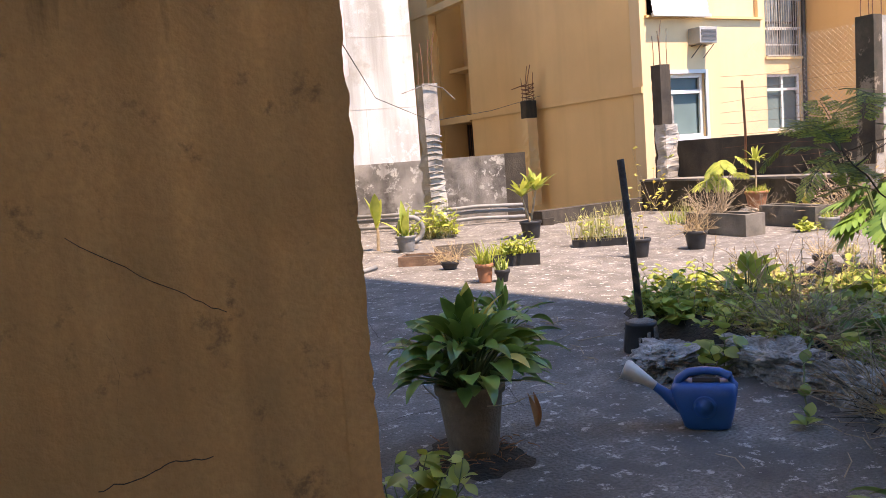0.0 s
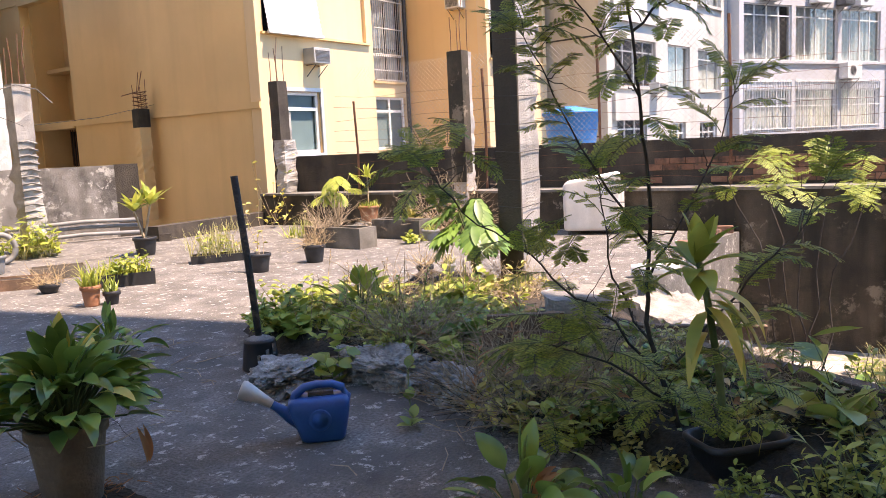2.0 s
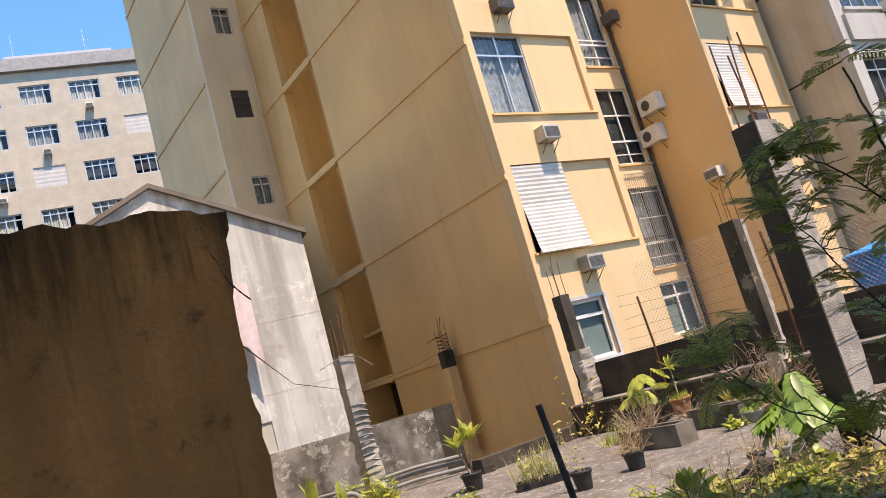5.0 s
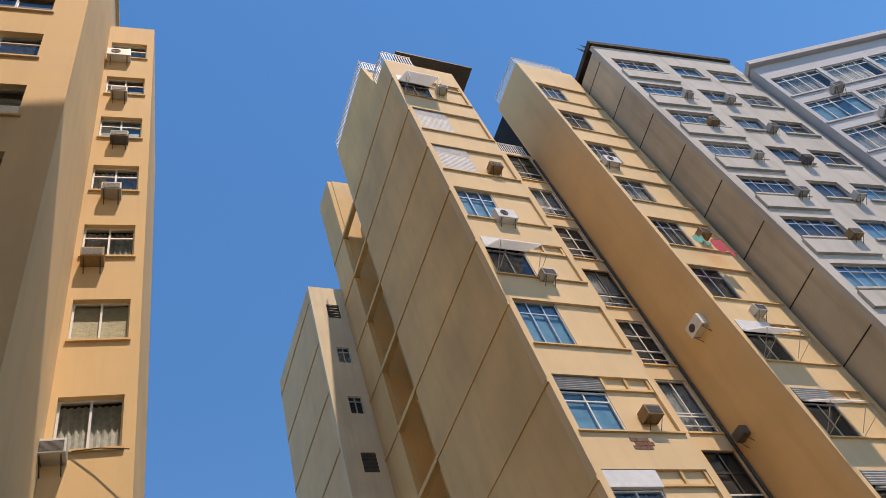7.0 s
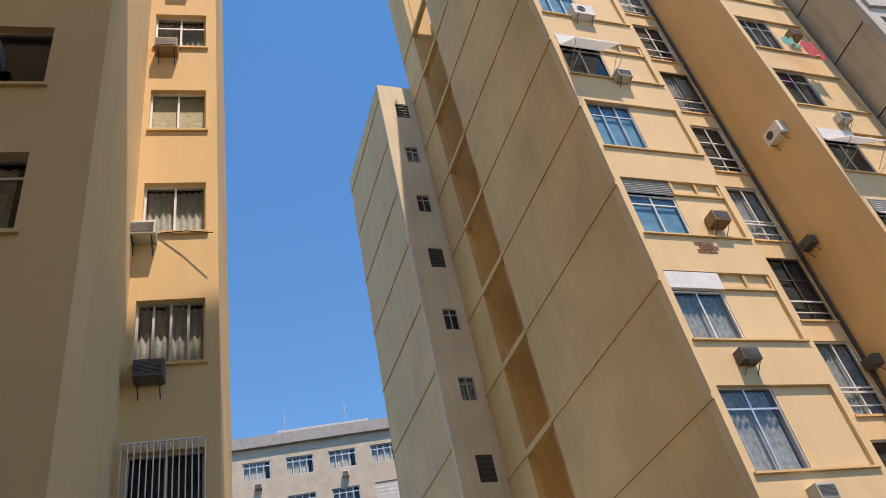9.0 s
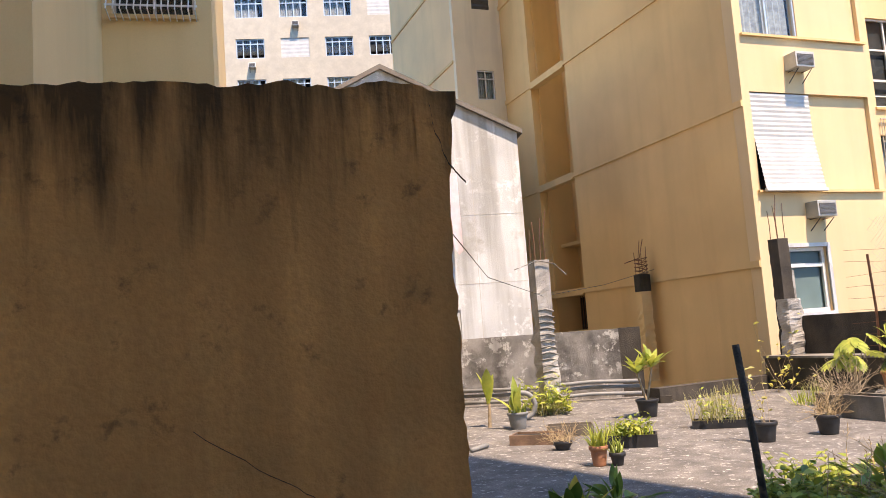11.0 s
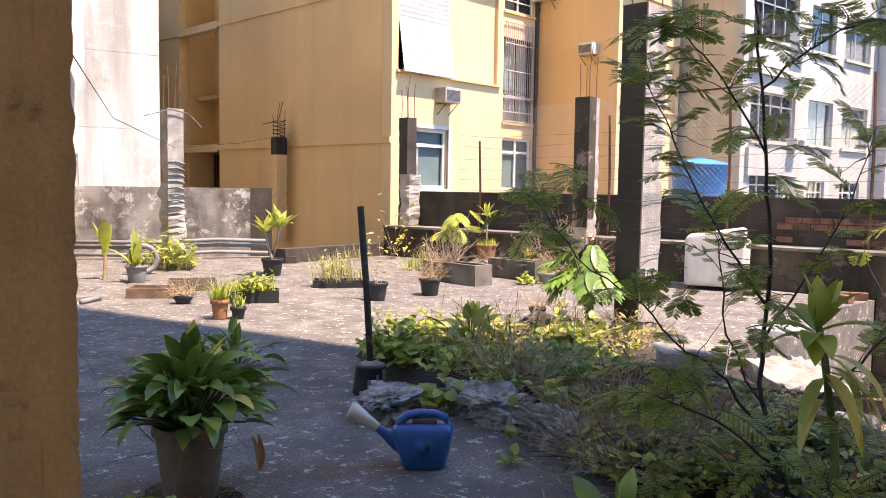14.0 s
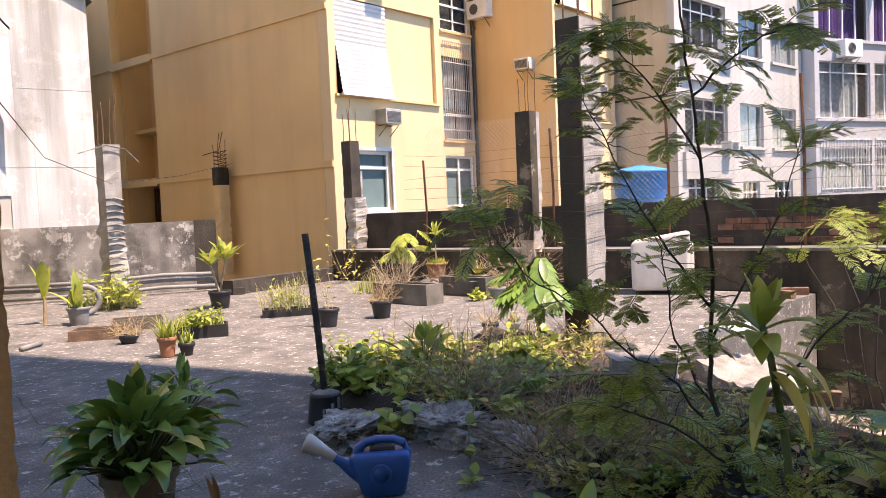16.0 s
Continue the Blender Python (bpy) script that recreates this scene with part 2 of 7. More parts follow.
# ---- ground and terrace ----
def sheet(name, pts, z0, z1, material, label, category, kind="structure"):
    bm = bmesh.new()
    lo = [bm.verts.new((x, y, z0)) for x, y in pts]
    hi = [bm.verts.new((x, y, z1)) for x, y in pts]
    bm.faces.new(hi)
    bm.faces.new(lo[::-1])
    for i in range(len(pts)):
        j = (i + 1) % len(pts)
        bm.faces.new((lo[i], lo[j], hi[j], hi[i]))
    bmesh.ops.recalc_face_normals(bm, faces=bm.faces)
    return solid(name, bm, material, label, category, kind=kind)


def ring_ground():
    bm = bmesh.new()
    s = 900
    bm.faces.new([bm.verts.new(p) for p in ((-s, -s, -1.6), (s, -s, -1.6), (s, s, -1.6), (-s, s, -1.6))])
    return solid("ground", bm, SOIL, "dark bare earth round and under the buildings", "ground", kind="structure")


ring_ground()
sheet("floor", [(-12, -1.45), (3.3, -1.45), (3.95, 0.2), (4.72, 1.5), (5.6, 2.6), (6.6, 3.05), (8.3, 2.9), (9.7, 3.2), (11.2, 3.1), (10.75, 11.95), (8.1, 11.65), (8.8, 13.1), (1.0, 17.6), (-12, 17.6)], -1.6, 0.0, FLOORM,
      "weathered grey cement terrace floor with pale worn patches", "floor")


YARDM = mat("pale_dusty_yard", (0.36, 0.31, 0.25), 0.95, 0.3, 2.5, 0.9, fine=40, blotch=0.5, blotch_col=(0.13, 0.10, 0.07), blotch_scale=1.6, pale=(0.62, 0.58, 0.52), pale_scale=3.0, pale_at=0.55)
sheet("yard", [(4.0, 1.15), (11.5, 1.3), (11.5, 3.3), (4.0, 3.3)], -1.62, -1.585, YARDM, "pale dusty ground of the sunken yard", "ground")


def wall_between(name, a, b, z0, z1, thick, material, label, kind="structure"):
    """A straight wall with its face on the line from a to b and its body to the left of it."""
    a, b = Vector((*a, 0)), Vector((*b, 0))
    ln = (b - a).length
    bm = bmesh.new()
    box(bm, 0, 0, z0, ln, thick, z1)
    ang = math.atan2(b.y - a.y, b.x - a.x)
    return solid(name, bm, material, label, "wall", Matrix.Translation(a) @ Matrix.Rotation(ang, 4, "Z"), kind=kind)


# moss and stains; base also darkened to hold the shade of plants
MOSSY = mat("mossy_old_shaded_concrete", (0.115, 0.09, 0.062), 0.93, 0.45, 1.5, 0.9, streak=0.85, streak_at=0.42, dirt=(0.025, 0.021, 0.014), blotch=0.65, blotch_col=(0.045, 0.042, 0.026), blotch_scale=2.2, pale=(0.30, 0.245, 0.18), pale_scale=1.9, pale_at=0.57, grain=0.4, fine=110)
CAPM = mat("worn_cement_cap", (0.25, 0.23, 0.20), 0.9, 0.3, 2, 0.5, blotch=0.5)
wall_between("wall_far", (0.4, 17.95), (8.45, 13.3), 0, 1.3, 0.2, CONC, "grey weathered concrete boundary wall of the terrace")
wall_between("wall_return", (8.45, 13.3), (8.8, 13.1), 0, 1.31, 0.24, DARKCONC, "blackened end of the concrete boundary wall")
wall_between("curb", (8.1, 11.65), (10.9, 11.95), 0, 0.25, 0.25, DARKCONC, "low blackened concrete kerb at the terrace edge")
wall_between("curb_return", (8.8, 13.1), (8.1, 11.65), -0.2, 0.12, 0.2, DARKCONC, "low blackened concrete kerb at the terrace edge")
wall_between("parapet", (10.7, 12.0), (11.36, 3.1), 0, 0.56, 0.55, MOSSY, "low concrete ledge along the terrace edge")
wall_between("parapet_cap", (10.67, 12.0), (11.67, -1.5), 0.56, 0.6, 0.58, CAPM, "pale flat capping of the low ledge")
wall_between("wall_east", (11.26, 12.0), (12.26, -1.5), -1.6, 1.29, 0.2, DARKCONC, "black-stained brick and concrete wall behind the ledge")
wall_between("wall_yard", (11.34, 3.12), (11.47, 1.36), -1.6, 0.555, 0.4, MOSSY, "mossy concrete wall of the sunken yard")

# right part of the yard wall: a concrete column and hollow-brick infill
wall_between("column", (11.44, 1.36), (11.46, 1.12), -1.6, 0.5, 0.4, MOSSY, "grey concrete column in the yard wall")
wall_between("wall_infill", (11.56, 1.12), (11.75, -1.5), -1.6, 0.42, 0.3, MOSSY, "yard wall with exposed hollow bricks above a plastered foot")
wall_between("beam", (11.42, 1.36), (11.6, -1.5), 0.43, 0.555, 0.5, DARKCONC, "dark concrete beam on the yard wall")
wall_between("plaster_foot", (11.53, 1.12), (11.72, -1.5), -1.28, -0.84, 0.06, CAPM, "band of white plaster at the foot of the yard wall")

# near pier, turned a little against the far buildings
PIER = Matrix.Translation((0.95, 2.28, 0)) @ Matrix.Rotation(radians(-7.3), 4, "Z")
bm = bmesh.new()
rng = random.Random(3)
n = 300
top = []
zt = 2.2
for i in range(n + 1):
    u = -9 + (9 - 0.1) * i / n
    top.append((u, zt + 0.010 * noise.noise((u * 1.3, 0, 0)) + 0.018 * noise.noise((u * 6, 3, 0)) + 0.012 * noise.noise((u * 17, 5, 0)) + rng.uniform(-0.006, 0.006) - (0.02 if i == n else 0)))
for j, (y0, dz) in enumerate(((0.0, 0.0), (0.22, -0.02))):
    for u, z in top:
        bm.verts.new((u, y0, 0))
        bm.verts.new((u, y0, z + dz))
bm.verts.ensure_lookup_table()
vs = list(bm.verts)
k = 2 * (n + 1)
for i in range(n):
    a, b = 2 * i, 2 * i + 2
    bm.faces.new((vs[a], vs[b], vs[b + 1], vs[a + 1]))
    bm.faces.new((vs[k + b], vs[k + a], vs[k + a + 1], vs[k + b + 1]))
    bm.faces.new((vs[a + 1], vs[b + 1], vs[k + b + 1], vs[k + a + 1]))
# the free end, chipped along its edge
rows = 70
prev = None
for i in range(rows + 1):
    z = top[-1][1] * i / rows
    o = -0.065 + 0.05 * max(0.0, (z - 1.85) / 0.35) + 0.012 * noise.noise((0, 0, z * 9)) + 0.008 * noise.noise((5, 0, z * 30))
    cur = (bm.verts.new((o, -0.002, z)), bm.verts.new((o * 0.5, 0.22, z)), bm.verts.new((-0.16, -0.002, z)))
    if prev:
        bm.faces.new((prev[0], prev[1], cur[1], cur[0]))
        bm.faces.new((prev[2], prev[0], cur[0], cur[2]))
    prev = cur
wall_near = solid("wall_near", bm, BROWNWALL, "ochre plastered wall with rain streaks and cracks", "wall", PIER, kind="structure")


def crack(pts, w, depth=0.003):
    bm = bmesh.new()
    for a, b in zip(pts, pts[1:]):
        steps = 7
        for i in range(steps):
            p0 = Vector(a).lerp(Vector(b), i / steps)
            p1 = Vector(a).lerp(Vector(b), (i + 1) / steps)
            j0 = Vector((0.006 * noise.noise((p0.x * 40, p0.y * 40, 1)), 0.012 * noise.noise((p0.x * 30, p0.y * 30, 2))))
            j1 = Vector((0.006 * noise.noise((p1.x * 40, p1.y * 40, 1)), 0.012 * noise.noise((p1.x * 30, p1.y * 30, 2))))
            q0, q1 = p0 + j0, p1 + j1
            bm.faces.new([bm.verts.new((q.x, -depth, q.y + o)) for q, o in ((q0, -w), (q1, -w), (q1, w), (q0, w))])
    return part("crack", bm, DARKCONC, wall_near, "thin dark crack in the plaster")


crack([(-0.55, 0.52), (-0.67, 0.53), (-0.76, 0.50), (-0.86, 0.49)], 0.0018)
crack([(-0.86, 1.18), (-0.62, 1.02), (-0.47, 0.93)], 0.0014)
crack([(-0.79, 0.93), (-0.77, 0.80), (-0.79, 0.66)], 0.0010)
crack([(-0.11, 2.14), (-0.10, 2.05), (-0.06, 1.94), (-0.01, 1.88)], 0.004)

# an unseen block added behind the camera to cast the terrace's shade
bm = bmesh.new()
box(bm, -24, -14, -1.6, 5.85, -1.45, 42.3)
solid("wall_behind", bm, YELLOW, "unseen yellow block added behind the camera to shade the terrace", "building", kind="structure")



# cracks in the cement
floor_ob = bpy.data.objects["floor"]
for pts in ([(0.9, 3.6), (1.6, 3.75), (2.3, 3.8), (2.9, 4.3), (3.3, 4.6)], [(2.2, 3.5), (2.5, 4.4), (2.3, 5.6), (2.8, 7.5)], [(4.6, 6.0), (6.0, 7.5), (7.5, 8.6), (9.0, 9.0)], [(5.5, 10.0), (7.0, 9.0), (8.5, 6.5), (9.5, 5.0)]):
    bm = bmesh.new()
    prev = None
    for (x0, y0), (x1, y1) in zip(pts, pts[1:]):
        for i in range(12):
            t = i / 12
            x, y = x0 + (x1 - x0) * t, y0 + (y1 - y0) * t
            x, y = x + 0.04 * noise.noise((x * 4, y * 4, 1)), y + 0.04 * noise.noise((x * 4, y * 4, 2))
            w = 0.004 + 0.004 * noise.noise((x * 9, y * 9, 3))
            cur = (bm.verts.new((x - w, y - w, 0.003)), bm.verts.new((x + w, y + w, 0.003)))
            if prev:
                bm.faces.new((prev[0], prev[1], cur[1], cur[0]))
            prev = cur
    part("crack", bm, DARKCONC, floor_ob, "thin dark crack in the cement")

# ---- windows and air conditioners ----
CURTAIN_GREY = mat("grey_curtain", (0.42, 0.44, 0.46), 0.9, 0.25, 9, 0.2)
CURTAIN_WHITE = mat("white_curtain", (0.68, 0.67, 0.63), 0.9, 0.2, 9, 0.2)
CURTAIN_BLUE = mat("blue_film", (0.16, 0.38, 0.55), 0.35, 0.15, 3, 0)
CURTAIN_PURPLE = mat("purple_curtain", (0.10, 0.035, 0.20), 0.85, 0.25, 9, 0.2)
CURTAIN_PINK = mat("pink_curtain", (0.55, 0.16, 0.36), 0.85, 0.2, 9, 0.2)
# added sheet behind the glass that carries the pane's teal-grey tone
TEALPANE = mat("teal_grey_pane_backing", (0.20, 0.27, 0.27), 0.5, 0.15, 2, 0)
# near-black sheet colour: the shade of an unlit room, painted behind panes
DARKROOM = mat("painted_dim_room", (0.05, 0.055, 0.06), 0.6, 0.5, 3, 0)
PAPER = mat("crumpled_cream_paper", (0.72, 0.64, 0.48), 0.9, 0.15, 8, 0.8, fine=20)
SLATM = mat("white_shutter_slats", (0.60, 0.60, 0.58), 0.6, 0.1, 3, 0.1, streak=0.25, dirt=(0.4, 0.39, 0.36))
LOUVRE = mat("grey_louvre", (0.36, 0.36, 0.35), 0.6, 0.15, 4, 0.1)
AWNING = leaf_mat("white_awning_cloth", (0.70, 0.71, 0.71), (0.78, 0.79, 0.79), 0.7, 0.55)
ACM = mat("air_conditioner_shell", (0.56, 0.56, 0.53), 0.5, 0.12, 5, 0.05, rand=0.3)
ACGRILL = mat("air_conditioner_grille", (0.13, 0.13, 0.135), 0.55, 0.2, 20, 0.3)
ACBROWN = mat("wooden_surround", (0.36, 0.24, 0.12), 0.7, 0.2, 4, 0.2)
IRON = mat("painted_iron_bars", (0.50, 0.47, 0.43), 0.55, 0.2, 8, 0.1)
DARKIRON = mat("dark_iron", (0.07, 0.065, 0.06), 0.6, 0.3, 8, 0.2)
RUST = mat("rusty_iron", (0.22, 0.10, 0.055), 0.85, 0.4, 8, 0.5)
BRICK = mat("hollow_clay_brick", (0.27, 0.135, 0.085), 0.9, 0.3, 5, 0.6, rand=0.3, blotch=0.6, blotch_col=(0.05, 0.042, 0.035), blotch_scale=3.0)
CABLE = mat("black_cable", (0.02, 0.02, 0.02), 0.6, 0.2, 5, 0)
RED = mat("red_cloth", (0.55, 0.07, 0.10), 0.9, 0.15, 6, 0.1)
TEAL = mat("teal_cloth", (0.10, 0.42, 0.36), 0.9, 0.15, 6, 0.1)

MESHES = {}


def shared(key, build, material):
    """One mesh for all alike parts."""
    if key not in MESHES:
        me = bpy.data.meshes.new(key[0])
        bm = bmesh.new()
        build(bm)
        bm.normal_update()
        bm.to_mesh(me)
        bm.free()
        me.materials.append(material)
        MESHES[key] = me
    return MESHES[key]


def sub(name, key, build, material, parent, m=None, label=""):
    ob = new(name, shared((name, *key, material.name), build, material))
    ob.parent = parent
    if m is not None:
        ob.matrix_basis = m
    if label:
        ob["label"] = label
    return ob


def wavy(bm, w, h, y, folds=9, amp=0.025):
    n = folds * 4
    prev = None
    for i in range(n + 1):
        x = w * i / n
        yy = y + amp * math.sin(2 * math.pi * folds * i / n) + amp * 0.6 * noise.noise((x * 5, w, h))
        cur = (bm.verts.new((x, yy, 0)), bm.verts.new((x, yy + 0.01, h)))
        if prev:
            bm.faces.new((prev[0], cur[0], cur[1], prev[1]))
        prev = cur


def window(parent, m, w, h, cols=2, transom=0.0, frame_m=ALU, curtain=CURTAIN_GREY, fill=1.0, bar=0.045):
    """A framed window set in an opening: frame and mullions, panes, and what hangs behind or a sheet painted dark as
    room shade. Local x along the wall, y inwards.
    """
    def fr(bm):
        pierced(bm, 0, w, 0, h, 0, 0.06, [(bar, w - bar, bar, h - bar)])
    win = sub("window", (w, h, bar), fr, frame_m, parent, m)
    for i in range(1, cols):
        sub("mullion", (h, bar), lambda bm: box(bm, -bar / 2, 0.004, bar, bar / 2, 0.056, h - bar), frame_m, win, Matrix.Translation((w * i / cols, 0.004 * (i % 2), 0)))
    if transom:
        sub("transom", (w, bar), lambda bm: box(bm, bar, 0.010, 0, w - bar, 0.05, bar), frame_m, win, Matrix.Translation((0, 0, h - transom)))
    pw = w / cols - bar * 0.8
    for i in range(cols):
        g = sub("pane", (pw, h, bar), lambda bm: bm.faces.new([bm.verts.new(p) for p in ((0, 0, bar), (pw, 0, bar), (pw, 0, h - bar), (0, 0, h - bar))]),
                GLASS, win, Matrix.Translation((w * i / cols + bar * 0.4, 0.03 + 0.012 * (i % 2), 0)))
        g.visible_shadow = False
    if curtain is not None:
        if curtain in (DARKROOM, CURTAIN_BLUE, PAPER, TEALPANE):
            # with DARKROOM this is no blind but the room's shade as a dark sheet
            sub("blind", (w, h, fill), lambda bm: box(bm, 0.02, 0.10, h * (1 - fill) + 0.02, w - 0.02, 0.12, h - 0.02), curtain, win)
        else:
            sub("curtain", (w, h, fill), lambda bm: wavy(bm, w * fill, h - 0.03, 0.16), curtain, win)
    return win


def slats(bm, w, h, n, y=0.0, d=0.02):
    """Corrugated slats of a roller shutter or louvre, in one folded sheet."""
    prev = None
    for i in range(2 * n + 1):
        z, yy = h * i / (2 * n), y - d * (i % 2)
        cur = (bm.verts.new((0, yy, z)), bm.verts.new((w, yy, z)))
        if prev:
            bm.faces.new((prev[0], prev[1], cur[1], cur[0]))
        prev = cur


def shutter(parent, m, w, h, tilt=0.0, split=0.45, material=SLATM):
    """A roller shutter with its lower half pushed out."""
    top = sub("shutter", (w, h, split), lambda bm: slats(bm, w, h * split, 9, 0.0, 0.009), material, parent, m @ Matrix.Translation((0, 0.02, h * (1 - split))))
    low = sub("shutter_flap", (w, h, split), lambda bm: slats(bm, w, h * (1 - split), 12, 0.0, 0.009), material, top,
              Matrix.Translation((0, -0.01, 0)) @ Matrix.Rotation(radians(-tilt), 4, "X") @ Matrix.Translation((0, 0, -h * (1 - split))))
    sub("shutter_rail", (w,), lambda bm: box(bm, -0.02, -0.04, -0.06, w + 0.02, 0.02, 0.0), SLATM, low)
    return top


def awning(parent, m, w, h, out=0.75, louvre=False):
    """A flap awning pushed out under a shutter box."""
    def flap(bm):
        v = [bm.verts.new(p) for p in ((0, -0.02, h * 0.72), (w, -0.02, h * 0.72), (w, -out, h * 0.38), (0, -out, h * 0.38))]
        bm.faces.new(v)
        v = [bm.verts.new(p) for p in ((0, -0.02, h * 0.70), (0, -out, h * 0.36), (w, -out, h * 0.36), (w, -0.02, h * 0.70))]
        bm.faces.new(v)
    a = sub("awning", (w, h, out), flap, AWNING, parent, m)
    if louvre:
        sub("louvre", (w, h), lambda bm: slats(bm, w, h * 0.26, 6), LOUVRE, a, Matrix.Translation((0, -0.01, h * 0.74)))
    else:
        sub("shutter_box", (w, h), lambda bm: box(bm, 0, -0.03, h * 0.74, w, 0.05, h, 0.01), WHITEALU, a)

    for x in (0.03, w - 0.03):
        sub("awning_arm", (h, out), lambda bm: tube(bm, [(0, 0, h * 0.05), (0, -out * 0.98, h * 0.12), (0, -out, h * 0.37), (0, 0, h * 0.1)], 0.011, 5), ALU, a, Matrix.Translation((x, 0, 0)))
    return a


def make_ac(label, shell=ACM, w=0.62, h=0.40, d=0.42, split=False):
    ac = thing("air_conditioner", label, "air conditioner", group="air conditioners")
    bm = bmesh.new()
    box(bm, -w / 2, -d, 0, w / 2, 0.05, h, 0.015)
    part("shell", bm, shell, ac)
    bm = bmesh.new()
    if split:
        for r in (0.04, 0.08, 0.12, 0.155):
            tube(bm, [(-0.1 + r * math.cos(a), -d - 0.012, h * 0.5 + r * math.sin(a)) for a in np.linspace(0, 2 * math.pi, 17)], 0.006, 4, False)
        lathe(bm, [(0.001, 0), (0.16, 0)], 18)
        for v in bm.verts:
            if abs(v.co.z) < 1e-6 and v.co.y > -d * 0.9:
                v.co = Vector((v.co.x - 0.1, -d - 0.004, h * 0.5 + v.co.y))
    else:
        for i in range(9):
            z = 0.05 + (h - 0.1) * i / 9
            box(bm, -w / 2 + 0.04, -d - 0.012, z, w / 2 - 0.04, -d - 0.002, z + (h - 0.1) / 9 * 0.6)
    part("grille", bm, ACGRILL, ac)
    for x in (-w * 0.35, w * 0.35):
        bm = bmesh.new()
        tube(bm, [(x, 0.04, -0.3), (x, -d * 0.9, -0.02), (x, 0.04, -0.02)], 0.012, 5)
        part("bracket", bm, DARKIRON, ac)
    return ac


AC_PLAIN = make_ac("grey metal window air conditioner on wall brackets", ACM, 0.5, 0.33, 0.34)
AC_WHITE = make_ac("white split air conditioner with a round fan grille", WHITEALU, 0.78, 0.54, 0.3, True)
AC_WOOD = make_ac("window air conditioner in a brown wooden surround", ACBROWN, 0.52, 0.35, 0.34)
AC_DARK = make_ac("dark weathered window air conditioner on wall brackets", ACGRILL, 0.5, 0.33, 0.32)
ac_used = set()


def put_ac(kind, m):
    if kind in ac_used:
        return copy_thing(kind, m)
    ac_used.add(kind)
    kind.matrix_world = m
    return kind


# ---- yellow apartment block ----
CX, CY, ZB = 11.4, 12.58, -1.6
TOP = 37.0
SILL = [3.83 + 3.27 * i for i in range(10)]
yellow = thing("apartment_building", "tall yellow apartment block with recessed window bays", "building", pose(CX, CY, ZB))


def bay_front(x0, tops, styles, ulen):
    """One projecting front: storeys of a recessed bay with a window and a plain panel beside it."""
    o = Matrix.Translation((x0 - CX, 0, 0))
    sills = [SILL[0] + 3.27 * i for i in range(len(styles))]
    bm = bmesh.new()
    pierced(bm, 0, ulen, 0, tops - ZB, 0, 0.1, [(0.55, 1.72, 1.34 - ZB, 2.66 - ZB)] + [(0.2, 3.4, s - ZB, s + 2.05 - ZB) for s in sills])
    part("wall", bm, YELLOW, yellow, "sunlit yellow front", o)
    bm = bmesh.new()
    pierced(bm, 0, ulen, 0, tops - ZB, 0.1, 0.3, [(0.55, 1.72, 1.34 - ZB, 2.66 - ZB)] + [(0.2, 1.75, s - ZB, s + 2.05 - ZB) for s in sills])
    part("bay_back", bm, YELLOW, yellow, "", o)
    for i, s in enumerate(sills):
        z = s - ZB
        sub("sill", (1,), lambda bm: box(bm, 0.12, -0.07, -0.05, 3.48, 0.1, 0.0), YELLOW2, yellow, o @ Matrix.Translation((0, 0, z)))
        st = styles[i]
        at = o @ Matrix.Translation((0.2, 0.12, z))
        if st in ("vent", "awn", "lawn"):
            def vent(bm):
                box(bm, 1.55, 0.03, 1.55, 3.2, 0.1, 1.62)
                for x in (1.55, 2.35, 3.12):
                    box(bm, x, 0.03, 1.62, x + 0.08, 0.1, 2.05)
            sub("vent_frame", (1,), vent, YELLOW2, yellow, o @ Matrix.Translation((0.2, 0, z)))
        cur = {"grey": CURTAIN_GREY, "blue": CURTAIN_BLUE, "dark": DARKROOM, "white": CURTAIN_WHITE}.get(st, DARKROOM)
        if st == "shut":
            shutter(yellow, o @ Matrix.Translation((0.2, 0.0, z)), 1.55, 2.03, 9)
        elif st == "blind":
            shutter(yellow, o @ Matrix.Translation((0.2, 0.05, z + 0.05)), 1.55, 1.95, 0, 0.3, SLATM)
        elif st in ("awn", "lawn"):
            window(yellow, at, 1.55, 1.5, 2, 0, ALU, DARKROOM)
            awning(yellow, o @ Matrix.Translation((0.2, 0, z)), 1.55, 2.05, 0.8, st == "lawn")
        elif st == "vent":
            window(yellow, at, 1.55, 1.5, 2, 0.35 if i == 3 else 0, WHITEALU, CURTAIN_BLUE if i == 3 else CURTAIN_GREY)
            sub("louvre" if i == 3 else "shutter_box", (i,), (lambda bm: slats(bm, 1.55, 0.5, 7)) if i == 3 else (lambda bm: box(bm, 0, -0.06, 0, 1.6, 0.06, 0.52, 0.01)),
                LOUVRE if i == 3 else WHITEALU, yellow, at @ Matrix.Translation((0, -0.05, 1.52)))
        else:
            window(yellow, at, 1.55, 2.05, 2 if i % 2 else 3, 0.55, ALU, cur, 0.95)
    window(yellow, o @ Matrix.Translation((0.55, 0.08, 1.34 - ZB)), 1.17, 1.32, 1, 0.4, WHITEALU, TEALPANE, 1.0, 0.075)
    sub("window_surround", (1,), lambda bm: [box(bm, *b) for b in ((-0.08, -0.03, -0.08, 1.25, 0.02, 0.0), (-0.08, -0.03, 1.32, 1.25, 0.02, 1.4), (-0.08, -0.03, 0, 0, 0.02, 1.32), (1.17, -0.03, 0, 1.25, 0.02, 1.32))],
        WHITEOLD, yellow, o @ Matrix.Translation((0.55, 0, 1.34 - ZB)))


bay_front(CX, TOP, ["shut", "grey", "vent", "vent", "blue", "awn", "blue", "blind", "blind", "awn"], 3.54)
TOP2 = 41.1
